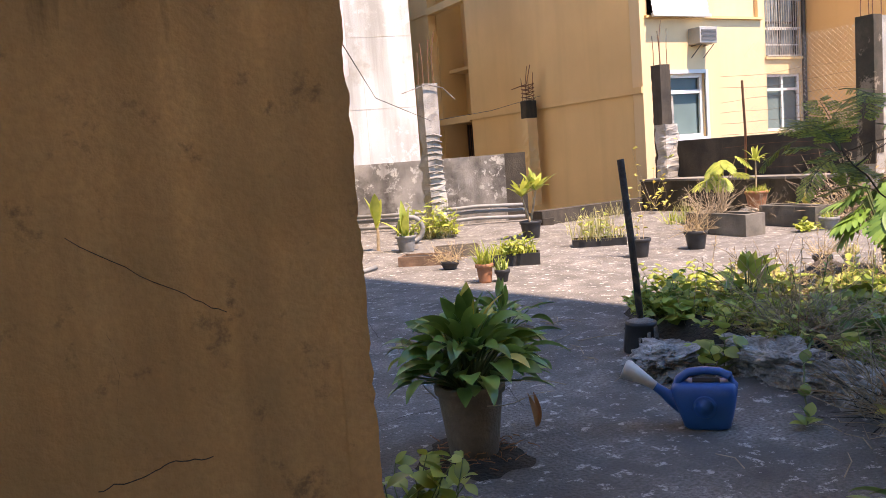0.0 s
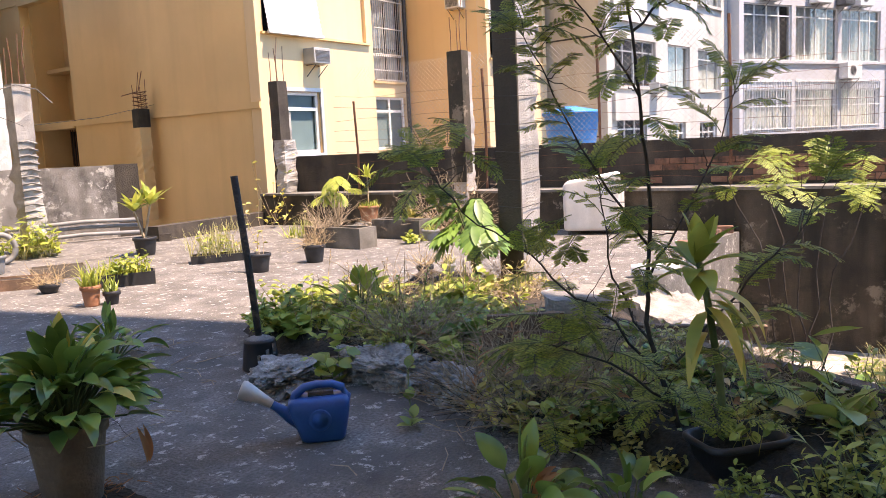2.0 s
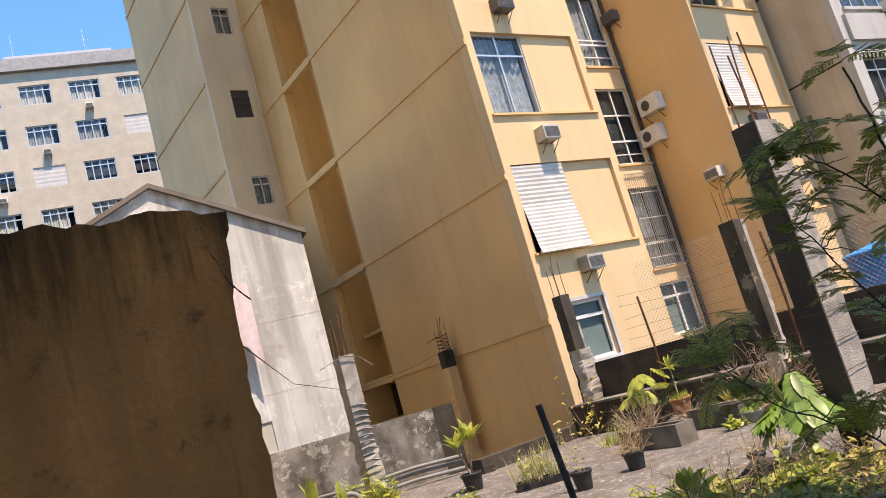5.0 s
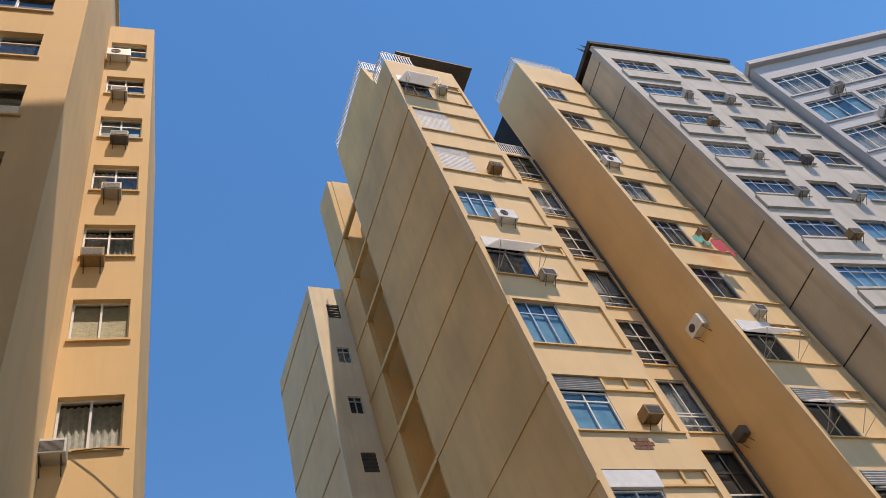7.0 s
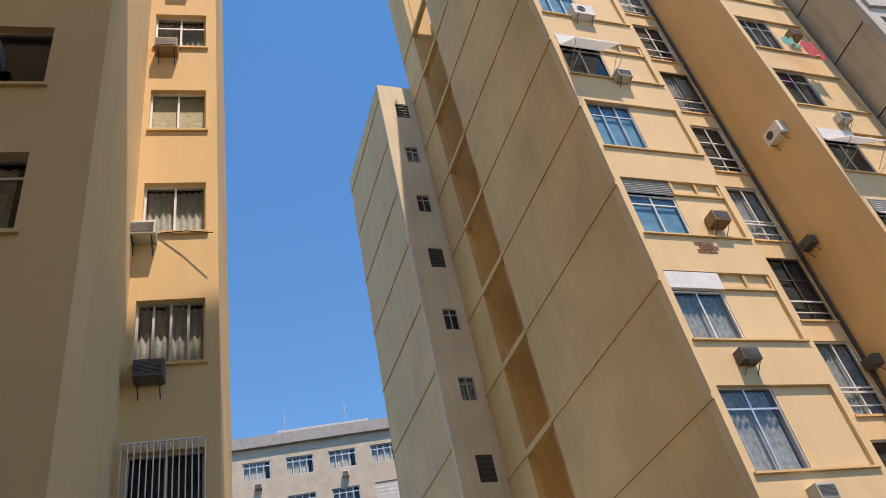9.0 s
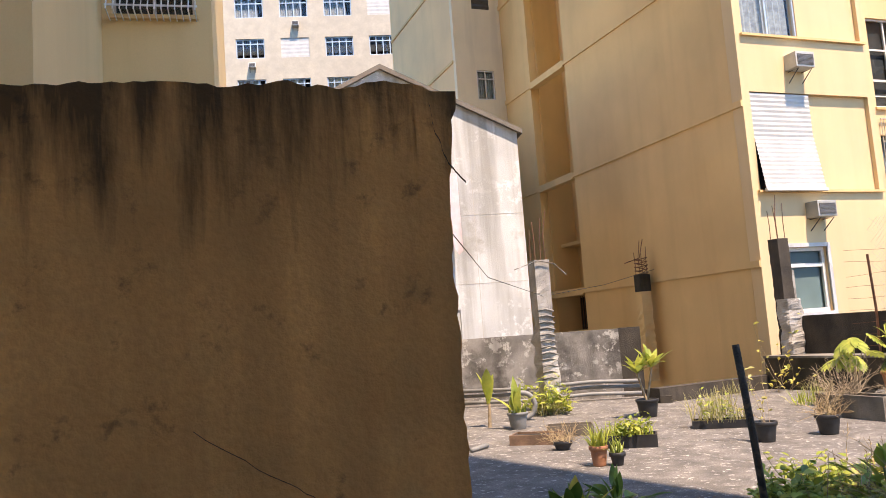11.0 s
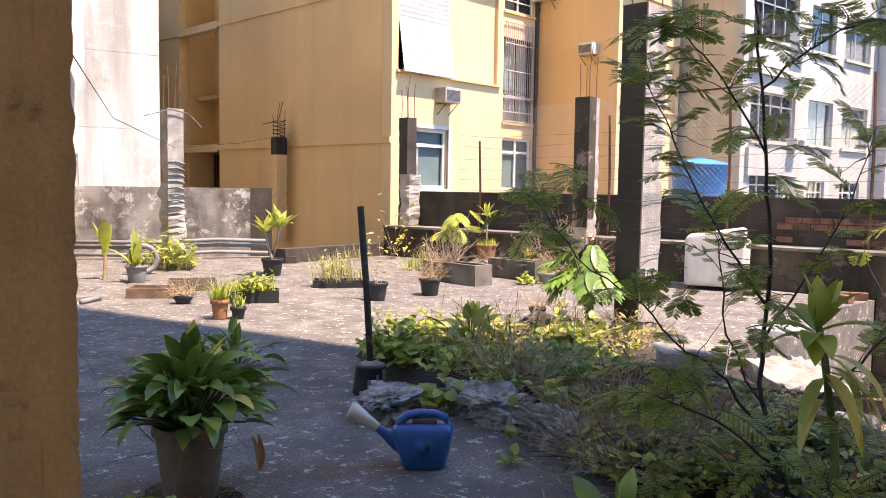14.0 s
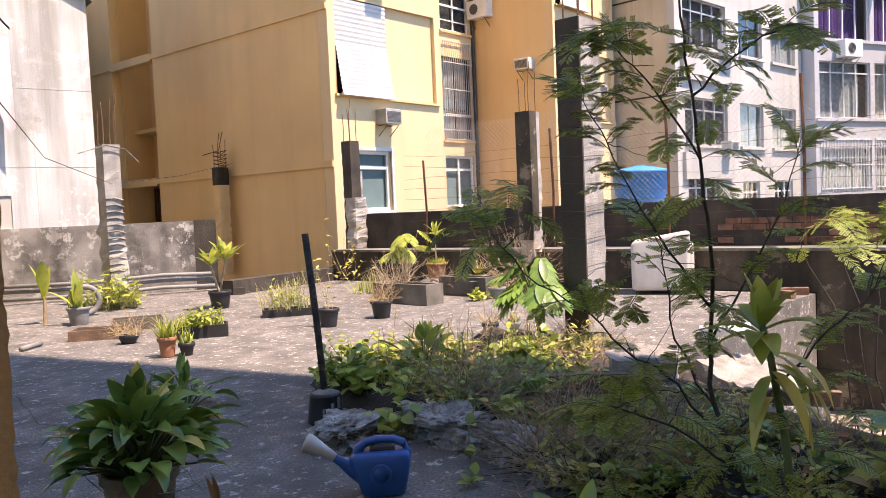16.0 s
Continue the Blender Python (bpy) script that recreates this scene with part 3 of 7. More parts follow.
bay_front(CX + 8.7, TOP2, ["shut", "shut", "lawn", "lawn", "awn", "dark", "dark", "grey", "grey", "dark", "grey"], 3.6)

# recess between the two fronts
RY = 2.92
rs = [3.38 + 3.27 * i for i in range(10)]
bm = bmesh.new()
pierced(bm, 3.54, 8.7, 0, TOP - ZB - 1.5, RY, RY + 0.2, [(7.12, 8.5, 2.95, 4.5)] + [(7.12, 8.5, z - ZB, z + 2.5 - ZB) for z in rs])
part("wall", bm, YELLOW, yellow, "yellow rear wall of the light well")
for i, z in enumerate(rs):
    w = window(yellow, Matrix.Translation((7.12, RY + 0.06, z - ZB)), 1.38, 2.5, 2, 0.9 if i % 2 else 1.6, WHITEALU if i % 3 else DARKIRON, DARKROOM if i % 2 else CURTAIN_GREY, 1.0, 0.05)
    sub("window_rail", (1,), lambda bm: (box(bm, 0.04, -0.03, 0.72, 1.34, 0.0, 0.78), box(bm, 0.04, -0.03, 0.3, 1.34, 0.0, 0.33)), WHITEALU, w)
    sub("sill", (2,), lambda bm: box(bm, -0.05, -0.12, -0.08, 1.45, 0.02, -0.01), YELLOW2, w)
    if i == 0:
        def bars(bm):
            for k in range(15):
                tube(bm, [(0.02 + 1.34 * k / 14, -0.12, -0.05), (0.02 + 1.34 * k / 14, -0.12, 2.95)], 0.011, 5)
            for zz in (0, 0.75, 1.5, 2.3, 2.92):
                box(bm, 0, -0.135, zz, 1.38, -0.105, zz + 0.03)
        sub("window_grille", (1,), bars, IRON, w)
window(yellow, Matrix.Translation((7.12, RY + 0.06, 2.95)), 1.38, 1.55, 2, 0.45, WHITEALU, TEALPANE, 1.0, 0.07)

boxpart("wall", YELLOWL, yellow, 8.7, 0.3, 0, 8.9, RY, TOP2 - ZB, label="ochre side wall of the light well")
boxpart("wall", YELLOW2, yellow, 3.4, 0.3, 0, 3.54, RY, TOP - ZB)
bm = bmesh.new()
box(bm, -0.003, 0.302, 0, 0.25, 6.85, TOP - ZB)
part("wall", bm, YELLOW2, yellow, "blank shaded ochre side wall")
bm = bmesh.new()
box(bm, 0, 9.0, 0, 0.25, 10.8, 42.2)
part("wall", bm, YELLOW2, yellow, "narrow rear strip of the blank side wall")
boxpart("slot_back", YELLOW2, yellow, 1.1, 6.85, 0, 1.3, 9.0, TOP - ZB - 1)
# solid black slab; the opening's shade is painted, nothing is cut
boxpart("barred_opening", BLACKM, yellow, 1.02, 6.9, 2.9, 1.098, 8.9, 3.85, label="black slab painted as the shade of an opening behind iron bars")
for k in range(17):
    sub("window_bar", (21,), lambda bm: tube(bm, [(0.985, 0, 2.85), (0.985, 0, 3.9)], 0.014, 5), RUST, yellow, Matrix.Translation((0, 6.95 + 0.118 * k, 0)))
for z in (2.78, 3.9, 5.4):
    sub("ledge", (22,), lambda bm: box(bm, 0.55, 6.86, 0, 1.098, 8.94, 0.1), YELLOW2, yellow, Matrix.Translation((0, 0, z)))
boxpart("slot_side", YELLOW2, yellow, 0.25, 8.95, 0, 1.2, 9.0, 42.2)
boxpart("slot_side", YELLOW2, yellow, 0.25, 6.7, 0, 1.2, 6.85, TOP - ZB - 0.5)
# black filler boxes: interior darkness put into the colour
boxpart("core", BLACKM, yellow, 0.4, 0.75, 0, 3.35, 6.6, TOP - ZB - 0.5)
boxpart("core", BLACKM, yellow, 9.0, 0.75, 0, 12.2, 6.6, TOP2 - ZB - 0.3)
boxpart("core", YELLOW, yellow, 3.56, RY + 0.6, 0, 8.68, 6.6, TOP - ZB - 3)
boxpart("roof", BEIGECONC, yellow, 0.02, 0.02, TOP - ZB - 0.3, 3.5, 6.84, TOP - ZB - 0.05)
for k in range(11):
    z = 2.36 + 3.265 * k - ZB
    sub("floor_band", (1,), lambda bm: (box(bm, -0.045, 0.0, -0.06, 0.0, 6.9, 0.07)), YELLOW2, yellow, Matrix.Translation((0, 0, z)), "raised plaster band")
    if k < 12:
        sub("floor_band", (2,), lambda bm: (box(bm, -0.045, 9.0, -0.06, 0.0, 10.8, 0.07), box(bm, -0.04, 6.9, -0.1, 0.2, 9.0, 0.1)), YELLOW2, yellow, Matrix.Translation((0, 0, z)), "raised plaster band")


def rail(m, length, h=1.05, step=0.14, material=WHITEALU):
    """Slatted roof railing, a part of the block."""
    bm = bmesh.new()
    box(bm, 0, -0.02, h - 0.05, length, 0.04, h)
    r = part("roof_railing", bm, material, yellow, "white slatted roof railing", m)
    sub("bottom_rail", (length,), lambda bm: box(bm, 0, -0.02, 0.08, length, 0.04, 0.13), material, r)
    for i in range(int(length / step) + 1):
        sub("slat", (h,), lambda bm: box(bm, 0, 0, 0, 0.06, 0.02, h - 0.052), material, r, Matrix.Translation((i * step, 0, 0)))
    return r


zt = TOP - ZB
bm = bmesh.new()
vs = [bm.verts.new((x, y, z)) for x in (0.0, 0.25) for y, z in ((1.35, zt), (1.87, zt + 3.35), (6.85, zt + 3.35), (6.85, zt))]
for q in ((0, 1, 2, 3), (7, 6, 5, 4), (0, 4, 5, 1), (1, 5, 6, 2), (2, 6, 7, 3)):
    bm.faces.new([vs[i] for i in q])
bmesh.ops.recalc_face_normals(bm, faces=bm.faces)
part("wall", bm, YELLOW2, yellow, "raised roof wall with a slanting end")
rail(Matrix.Translation((0.08, 1.9, zt + 3.35)) @ Matrix.Rotation(radians(90), 4, "Z"), 4.9, 0.95)
rail(Matrix.Translation((0.08, 0.1, zt)) @ Matrix.Rotation(radians(90), 4, "Z"), 1.3, 1.1)
rail(Matrix.Translation((0.2, 1.95, zt + 3.35)), 2.6, 0.95)
rail(Matrix.Translation((0.1, 0.05, zt)), 1.5, 1.1)
rail(Matrix.Translation((3.6, RY + 0.06, TOP - ZB - 1.5)), 5.0, 1.1)
rail(Matrix.Translation((8.75, 0.1, TOP2 - ZB)), 3.2, 0.9)
rail(Matrix.Translation((8.78, 0.1, TOP2 - ZB)) @ Matrix.Rotation(radians(90), 4, "Z"), 2.6, 0.9)
bm = bmesh.new()
box(bm, 1.3, 0.35, zt + 2.5, 5.6, 1.98, zt + 2.62)
part("canopy", bm, DARKIRON, yellow, "dark roof canopy")
boxpart("penthouse", YELLOW, yellow, 0.252, 2.0, zt - 0.04, 3.4, 6.7, zt + 3.3)
bm = bmesh.new()
tube(bm, [(8.62, RY - 0.05, 1), (8.62, RY - 0.05, TOP - ZB - 2)], 0.06, 8)
part("drain_pipe", bm, DARKIRON, yellow, "dark rain pipe")

# grey rear wing: blank banded side and a strip of small windows
bm = bmesh.new()
gw = [(0.72, 1.35, 4.4 + 3.1 * i, 5.4 + 3.1 * i) for i in range(10)]
pierced(bm, -1.7 + 1.7, 1.75, 0, 34.6, 0, 0.2, gw)
part("rear_wing_front", bm, WINGM, yellow, "grey front with small windows", Matrix.Translation((-1.7, 10.82, 0)))
boxpart("rear_wing_side", CREAM, yellow, -1.703, 11.02, 0, -1.45, 17.4, 34.6, label="blank grey-beige side with slanting bands")
boxpart("rear_wing_core", BLACKM, yellow, -1.4, 11.3, 0, 0.2, 17.3, 34.3)
for i in range(11):
    sub("floor_band", (3,), lambda bm: box(bm, -1.74, 11.0, -0.05, -1.703, 17.4, 0.05), YELLOW2, yellow, Matrix.Translation((0, 0, 2.6 + 3.1 * i)), "dark joint line")
for i in range(10):
    m = Matrix.Translation((-1.7 + 0.72, 10.86, 4.4 + 3.1 * i))
    if i % 3 == 0:
        sub("louvre", (9,), lambda bm: slats(bm, 0.63, 1.0, 5, 0, 0.05), DARKIRON, yellow, m)
    else:
        window(yellow, m, 0.63, 1.0, 2, 0.3, ALU, DARKROOM if i % 2 else CURTAIN_WHITE)


def on_front(u, z, dx=0.0):
    return Matrix.Translation((CX + u + dx, CY + 0.02, z))


put_ac(AC_PLAIN, on_front(1.55, 3.24))
put_ac(AC_PLAIN, on_front(1.45, 6.35))
put_ac(AC_DARK, on_front(1.3, 9.65))
put_ac(AC_WOOD, on_front(2.6, 14.0))
put_ac(AC_PLAIN, on_front(1.9, 20.0))
put_ac(AC_WHITE, on_front(1.6, 23.3))
put_ac(AC_WOOD, on_front(2.5, 27.1))
put_ac(AC_PLAIN, on_front(2.2, 34.2))
for u, z, k in ((2.3, 4.6, AC_PLAIN), (2.3, 11.2, AC_PLAIN), (1.6, 19.3, AC_PLAIN), (2.4, 24.3, AC_WOOD), (0.6, 29.6, AC_WHITE), (1.2, 6.5, AC_DARK)):
    put_ac(k, on_front(u, z, 8.7))
SIDE = Matrix.Rotation(radians(-90), 4, "Z")
for y, z, k in ((13.7, 19.6, AC_WHITE), (14.9, 15.7, AC_DARK), (15.2, 11.3, AC_DARK), (14.8, 8.0, AC_WHITE), (15.1, 7.1, AC_WHITE), (13.5, 5.3, AC_PLAIN)):
    put_ac(k, Matrix.Translation((CX + 8.7, y, z)) @ SIDE)
# brick patch where a unit was taken out, and washing on a line
bm = bmesh.new()
for r in range(3):
    for c in range(3):
        box(bm, 1.55 + c * 0.2 + 0.1 * (r % 2), -0.012, r * 0.13, 1.55 + c * 0.2 + 0.19 + 0.1 * (r % 2), 0.0, r * 0.13 + 0.12)
part("brick_patch", bm, BRICK, yellow, "patch of bare red brick", Matrix.Translation((0, 0, 13.05 - ZB)))


def cloth(name, m, w, h, material, label):
    bm = bmesh.new()
    nx, nz = 8, 8
    g = [[bm.verts.new((w * i / nx * (1 - 0.15 * (j / nz) * noise.noise((i, j, 1))), -0.05 + 0.05 * math.sin(i * 1.7 + j * 0.4), -h * j / nz * (1 + 0.15 * math.sin(i * 1.1)))) for j in range(nz + 1)] for i in range(nx + 1)]
    for i in range(nx):
        for j in range(nz):
            bm.faces.new((g[i][j], g[i + 1][j], g[i + 1][j + 1], g[i][j + 1]))
    return solid(name, bm, material, label, "laundry", m, smooth=True)


cloth("red_cloth", pose(CX + 10.4, CY - 0.5, 23.4), 0.7, 0.9, RED, "red cloth drying under a window on a rack")
cloth("teal_cloth", pose(CX + 9.6, CY - 0.5, 23.5), 0.6, 0.5, TEAL, "teal cloth drying under a window on a rack")

# ---- grey block with three windows to a storey ----
grey = thing("apartment_building", "grey rendered apartment block with rows of windows", "building", pose(23.72, 10.5, ZB, 0, 0, -6))
GW, GH, GT = 9.4, 3.12, 42.0
gz = [4.6 + GH * i for i in range(12)]
wins = [(a, b, z - 0.0, z + 1.5) for z in gz for a, b in ((0.5, 3.3), (4.2, 6.0), (6.7, 8.8))] + [(0.6, 2.6, 1.9, 3.6), (4.3, 5.6, 2.2, 3.4), (6.8, 8.4, 2.2, 3.4)]
bm = bmesh.new()
pierced(bm, 0, GW, 0, GT, 0, 0.25, wins)
part("wall", bm, GREYPAINT, grey, "pale grey window front")
boxpart("wall", BEIGECONC, grey, -0.003, 0.252, 0, 0.2, 9, GT - 0.4, label="bare beige concrete side wall")
# black filler box painted as the dark inside of the block
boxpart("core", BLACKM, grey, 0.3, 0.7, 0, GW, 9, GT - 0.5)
boxpart("roof", DARKCONC, grey, -0.1, -0.15, GT, GW, 9, GT + 0.35)
for i in range(13):
    sub("joint", (5,), lambda bm: box(bm, -0.02, 0.3, 0, 0.0, 9, 0.05), DARKCONC, grey, Matrix.Translation((0, 0, 3.0 + GH * i)), "dark joint line")
for i, z in enumerate(gz):
    for c, (a, b) in enumerate(((0.5, 3.3), (4.2, 6.0), (6.7, 8.8))):
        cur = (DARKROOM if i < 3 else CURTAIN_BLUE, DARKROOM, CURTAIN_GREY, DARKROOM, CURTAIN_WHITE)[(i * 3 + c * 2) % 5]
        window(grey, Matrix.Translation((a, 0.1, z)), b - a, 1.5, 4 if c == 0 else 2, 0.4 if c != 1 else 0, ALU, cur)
        sub("sill", (b - a,), lambda bm: box(bm, -0.05, -0.1, -0.1, b - a + 0.05, 0.08, 0.0), GREYPAINT, grey, Matrix.Translation((a, 0, z)))
    sub("balcony_panel", (1,), lambda bm: box(bm, 0.3, -0.12, 0, 3.5, 0.0, 0.85), GREYPAINT, grey, Matrix.Translation((0, 0, z - 1.1)))
for a, b, z in ((0.6, 2.6, 1.9), (4.3, 5.6, 2.2), (6.8, 8.4, 2.2)):
    window(grey, Matrix.Translation((a, 0.1, z)), b - a, 1.2 if a > 1 else 1.7, 3, 0.4, WHITEALU, DARKROOM)
GM = pose(23.72, 10.5, ZB, 0, 0, -6)
for i, u, k in ((0, 2.9, 0), (1, 3.0, 1), (2, 2.6, 0), (3, 2.8, 2), (4, 5.6, 0), (5, 2.4, 0), (6, 2.9, 2), (7, 2.7, 0), (7, 5.8, 0), (8, 2.6, 0), (8, 5.4, 3), (9, 2.2, 2), (9, 5.7, 0), (10, 2.6, 0), (10, 5.2, 0), (5, 7.6, 3)):
    put_ac((AC_PLAIN, AC_WHITE, AC_WOOD, AC_DARK)[k], GM @ Matrix.Translation((u, -0.1, gz[i] - 0.2)))

for u, h in ((0.4, 1.6), (0.9, 2.2), (1.6, 1.4), (2.6, 1.9), (3.3, 1.2)):
    bm = bmesh.new()
    tube(bm, [(u, 0.8, GT + 0.3), (u + 0.05, 0.8, GT + h)], 0.025, 5)
    mast = part("antenna", bm, DARKIRON, grey, "thin roof antenna")
    for k in range(4):
        z = GT + h - 0.12 * k
        bm = bmesh.new()
        tube(bm, [(u - 0.3 + 0.05 * k, 0.8, z), (u + 0.35 - 0.05 * k, 0.85, z + 0.02)], 0.014, 4)
        part("crossbar", bm, DARKIRON, mast)
bm = bmesh.new()
lathe(bm, [(0.42, 0.16), (0.3, 0.07), (0.15, 0.02), (0.001, 0)], 20, (0, 0, 0), False)
part("satellite_dish", bm, DARKIRON, grey, "grey satellite dish", pose(8.6, 0.6, GT + 0.8, 60, 0, 0))

# ---- white block ----
WM = pose(32.9, 9.0, ZB, 0, 0, -25)
white = thing("apartment_building", "white apartment block with wide windows and purple curtains", "building", WM)
wz = [5.75 + 3.05 * i for i in range(11)]
ww = ((0.25, 3.1), (3.35, 6.1), (6.35, 9.1))
bm = bmesh.new()
pierced(bm, 0, 9.6, 0, 40, 0, 0.25, [(a, b, z, z + 2.2) for z in wz for a, b in ww] + [(a, b, 3.0, 4.6) for a, b in ww])
part("wall", bm, WHITEPAINT, white, "white window front")
boxpart("wall", WHITEPAINT, white, 0, 0.25, 0, 0.25, 9, 40)
boxpart("column", BEIGECONC, white, 9.6, -0.15, 0, 12.2, 0.4, 40, label="pebble-dashed end pier")
boxpart("core", BLACKM, white, 0.3, 0.7, 0, 12, 9, 39.5)
boxpart("roof", WHITEPAINT, white, -0.1, -0.3, 40, 12.2, 9, 40.4)
for i, z in enumerate(wz):
    for c, (a, b) in enumerate(ww):
        cur = CURTAIN_PURPLE if i == 1 else (CURTAIN_GREY, CURTAIN_WHITE, CURTAIN_GREY if i < 3 else CURTAIN_BLUE, CURTAIN_WHITE)[(i * 2 + c) % 4]
        window(white, Matrix.Translation((a, 0.08, z)), b - a, 2.2, 4, 0.45, WHITEALU, cur, 0.85)
    sub("floor_band", (7,), lambda bm: box(bm, 0.05, -0.08, -0.12, 9.6, 0.0, 0.0), WHITEPAINT, white, Matrix.Translation((0, 0, z)))
for c, (a, b) in enumerate(ww):
    w = window(white, Matrix.Translation((a, 0.1, 3.0)), b - a, 1.6, 4, 0.4, WHITEALU, CURTAIN_WHITE)

    def grid(bm, a=a, b=b):
        for k in range(19):
            x = (b - a) * k / 18
            tube(bm, [(x, -0.12, -0.1), (x, -0.12, 2.0)], 0.015, 4)
        for zz in (0, 0.9, 1.9):
            box(bm, 0, -0.14, zz, b - a, -0.1, zz + 0.04)
    sub("window_grille", (c,), grid, WHITEALU, w)
for i, u, k in ((0, 6.6, 1), (1, 1.6, 1), (1, 4.6, 1), (1, 6.2, 3), (1, 7.4, 1), (2, 3, 1), (3, 5, 0), (4, 2, 0), (5, 6, 1), (6, 4.5, 0), (7, 2, 0), (8, 5.5, 2), (9, 3, 0), (9, 7, 1), (10, 2.4, 0)):
    put_ac((AC_PLAIN, AC_WHITE, AC_WOOD, AC_DARK)[k], WM @ Matrix.Translation((u, -0.1, wz[i] - 0.75)) @ Matrix.Scale(1.25, 4))

# ---- blocks at the far right ----
brown = thing("apartment_building", "narrow dark brick block with windows and air conditioners", "building", pose(44, 4.55, ZB, 0, 0, -90))
bm = bmesh.new()
bw = [(0.5 + 0.9 * c, 1.1 + 0.9 * c, 3 + 3 * i, 4.7 + 3 * i) for i in range(9) for c in range(2)]
pierced(bm, 0, 2.6, 0, 34, 0, 0.25, bw)
part("wall", bm, mat("grey_brown_render", (0.22, 0.20, 0.185), 0.85, 0.2, 1, 0.2), brown)
boxpart("core", BLACKM, brown, 0.1, 0.6, 0, 2.5, 6, 33.5)
for a, b, z0, z1 in bw:
    window(brown, Matrix.Translation((a, 0.1, z0)), b - a, z1 - z0, 2, 0.5, WHITEALU, DARKROOM)
BM = pose(44, 4.55, ZB, 0, 0, -90)
for i in range(4):
    for u in (0.8, 1.7):
        put_ac(AC_DARK if (i + int(u)) % 2 else AC_PLAIN, BM @ Matrix.Translation((u, -0.05, 2.45 + 3 * i)) @ Matrix.Scale(1.2, 4))
pale = thing("apartment_building", "tall pale blue-white blank block in shade", "building", pose(31, 1.75, ZB, 0, 0, -90))
boxpart("wall", WHITEPAINT, pale, 0, 0, 0, 14, 9, 13)
bm = bmesh.new()
for u, z in ((0.75, 5.2), (0.72, 7.6), (0.8, 10.0), (0.7, 12.2)):
    box(bm, u, -0.06, z, u + 0.22, 0.0, z + 0.12)
part("vent_pipe", bm, DARKIRON, pale)

# ---- old white house ----
HM = pose(8.87, 17.75, 0, 0, 0, -12)
house = thing("house", "old white gabled house with rain-streaked walls", "house", HM)
ev, pk, half = 6.35, 8.05, 3.35
bm = bmesh.new()
pierced(bm, -2 * half, 0, -1.6, ev, 0, 0.25, [(-2.1, -1.76, 1.3, 2.0)])
part("wall", bm, WHITEOLD, house, "white plaster gable wall with grey streaks")
bm = bmesh.new()
f = [bm.verts.new((x, y, z)) for y in (0, 0.25) for x, z in ((-2 * half, ev), (0, ev), (-half, pk))]
bm.faces.new((f[0], f[1], f[2]))
bm.faces.new((f[5], f[4], f[3]))
part("gable", bm, WHITEOLD, house)
for s, nm in ((1, "roof"), (-1, "roof")):
    bm = bmesh.new()
    x0, x1 = (-half, 0.12) if s > 0 else (-half, -2 * half - 0.12)
    e = ev - 0.06
    vs = [bm.verts.new(p) for p in ((x0, -0.12, pk), (x1, -0.12, e), (x1, 7, e), (x0, 7, pk), (x0, -0.12, pk + 0.12), (x1, -0.12, e + 0.12), (x1, 7, e + 0.12), (x0, 7, pk + 0.12))]
    for q in ((0, 1, 2, 3), (4, 5, 6, 7), (0, 1, 5, 4), (1, 2, 6, 5), (2, 3, 7, 6), (3, 0, 4, 7)):
        bm.faces.new([vs[i] for i in q])
    bmesh.ops.recalc_face_normals(bm, faces=bm.faces)
    part(nm, bm, ROOFTILE, house, "grey cement roof slope")
boxpart("wall", WHITEOLD, house, -0.25, 0.25, -1.6, 0, 7, ev)
boxpart("core", BLACKM, house, -6.4, 0.9, -1.6, -0.4, 6.5, ev - 0.3)
boxpart("window_shutter", GREYPAINT, house, -2.1, 0.03, 1.3, -1.76, 0.07, 2.0)
for u in (-1.25, -3.4, -5.2):
    boxpart("plaster_joint", GREYPAINT, house, u, -0.004, -0.5, u + 0.012, 0.0, ev - 0.1)
for z in (2.6, 4.3):
    boxpart("plaster_joint", GREYPAINT, house, -6.6, -0.004, z, -0.02, 0.0, z + 0.012)
PINKW = mat("pale_pink_cloth", (0.72, 0.62, 0.66), 0.9, 0.08, 6, 0.1)
cloth("hanging_cloth", HM @ pose(-2.4, -0.3, 5.3), 0.75, 1.75, PINKW, "pale pink cloth hanging from an upper window")

# ---- distant block ----
FM = pose(5.2, 56.5, ZB, 0, 0, -14)
far = thing("apartment_building", "distant beige apartment block with rows of blue-framed windows", "building", FM)
FARM = mat("beige_mosaic", (0.56, 0.50, 0.40), 0.85, 0.1, 1.5, 0.3, fine=8)
fz = [2.5 + 3.0 * i for i in range(10)]
fu = [-4.9 + 3.15 * i for i in range(7)]
bm = bmesh.new()
pierced(bm, -6, 18, 0, 32.0, 0, 0.25, [(u, u + 2.0, z, z + 1.45) for z in fz for u in fu])
part("wall", bm, FARM, far)
boxpart("core", BLACKM, far, -5.8, 0.7, 0, 17.8, 8, 31.5)
boxpart("roof", LOUVRE, far, -6.1, -0.3, 32.0, 18.1, 9, 32.9)
boxpart("parapet", WHITEPAINT, far, 4, 0.5, 32.9, 11, 5, 33.5)
BLUEFR = mat("pale_blue_window_frame", (0.45, 0.58, 0.70), 0.5, 0.06, 3, 0)
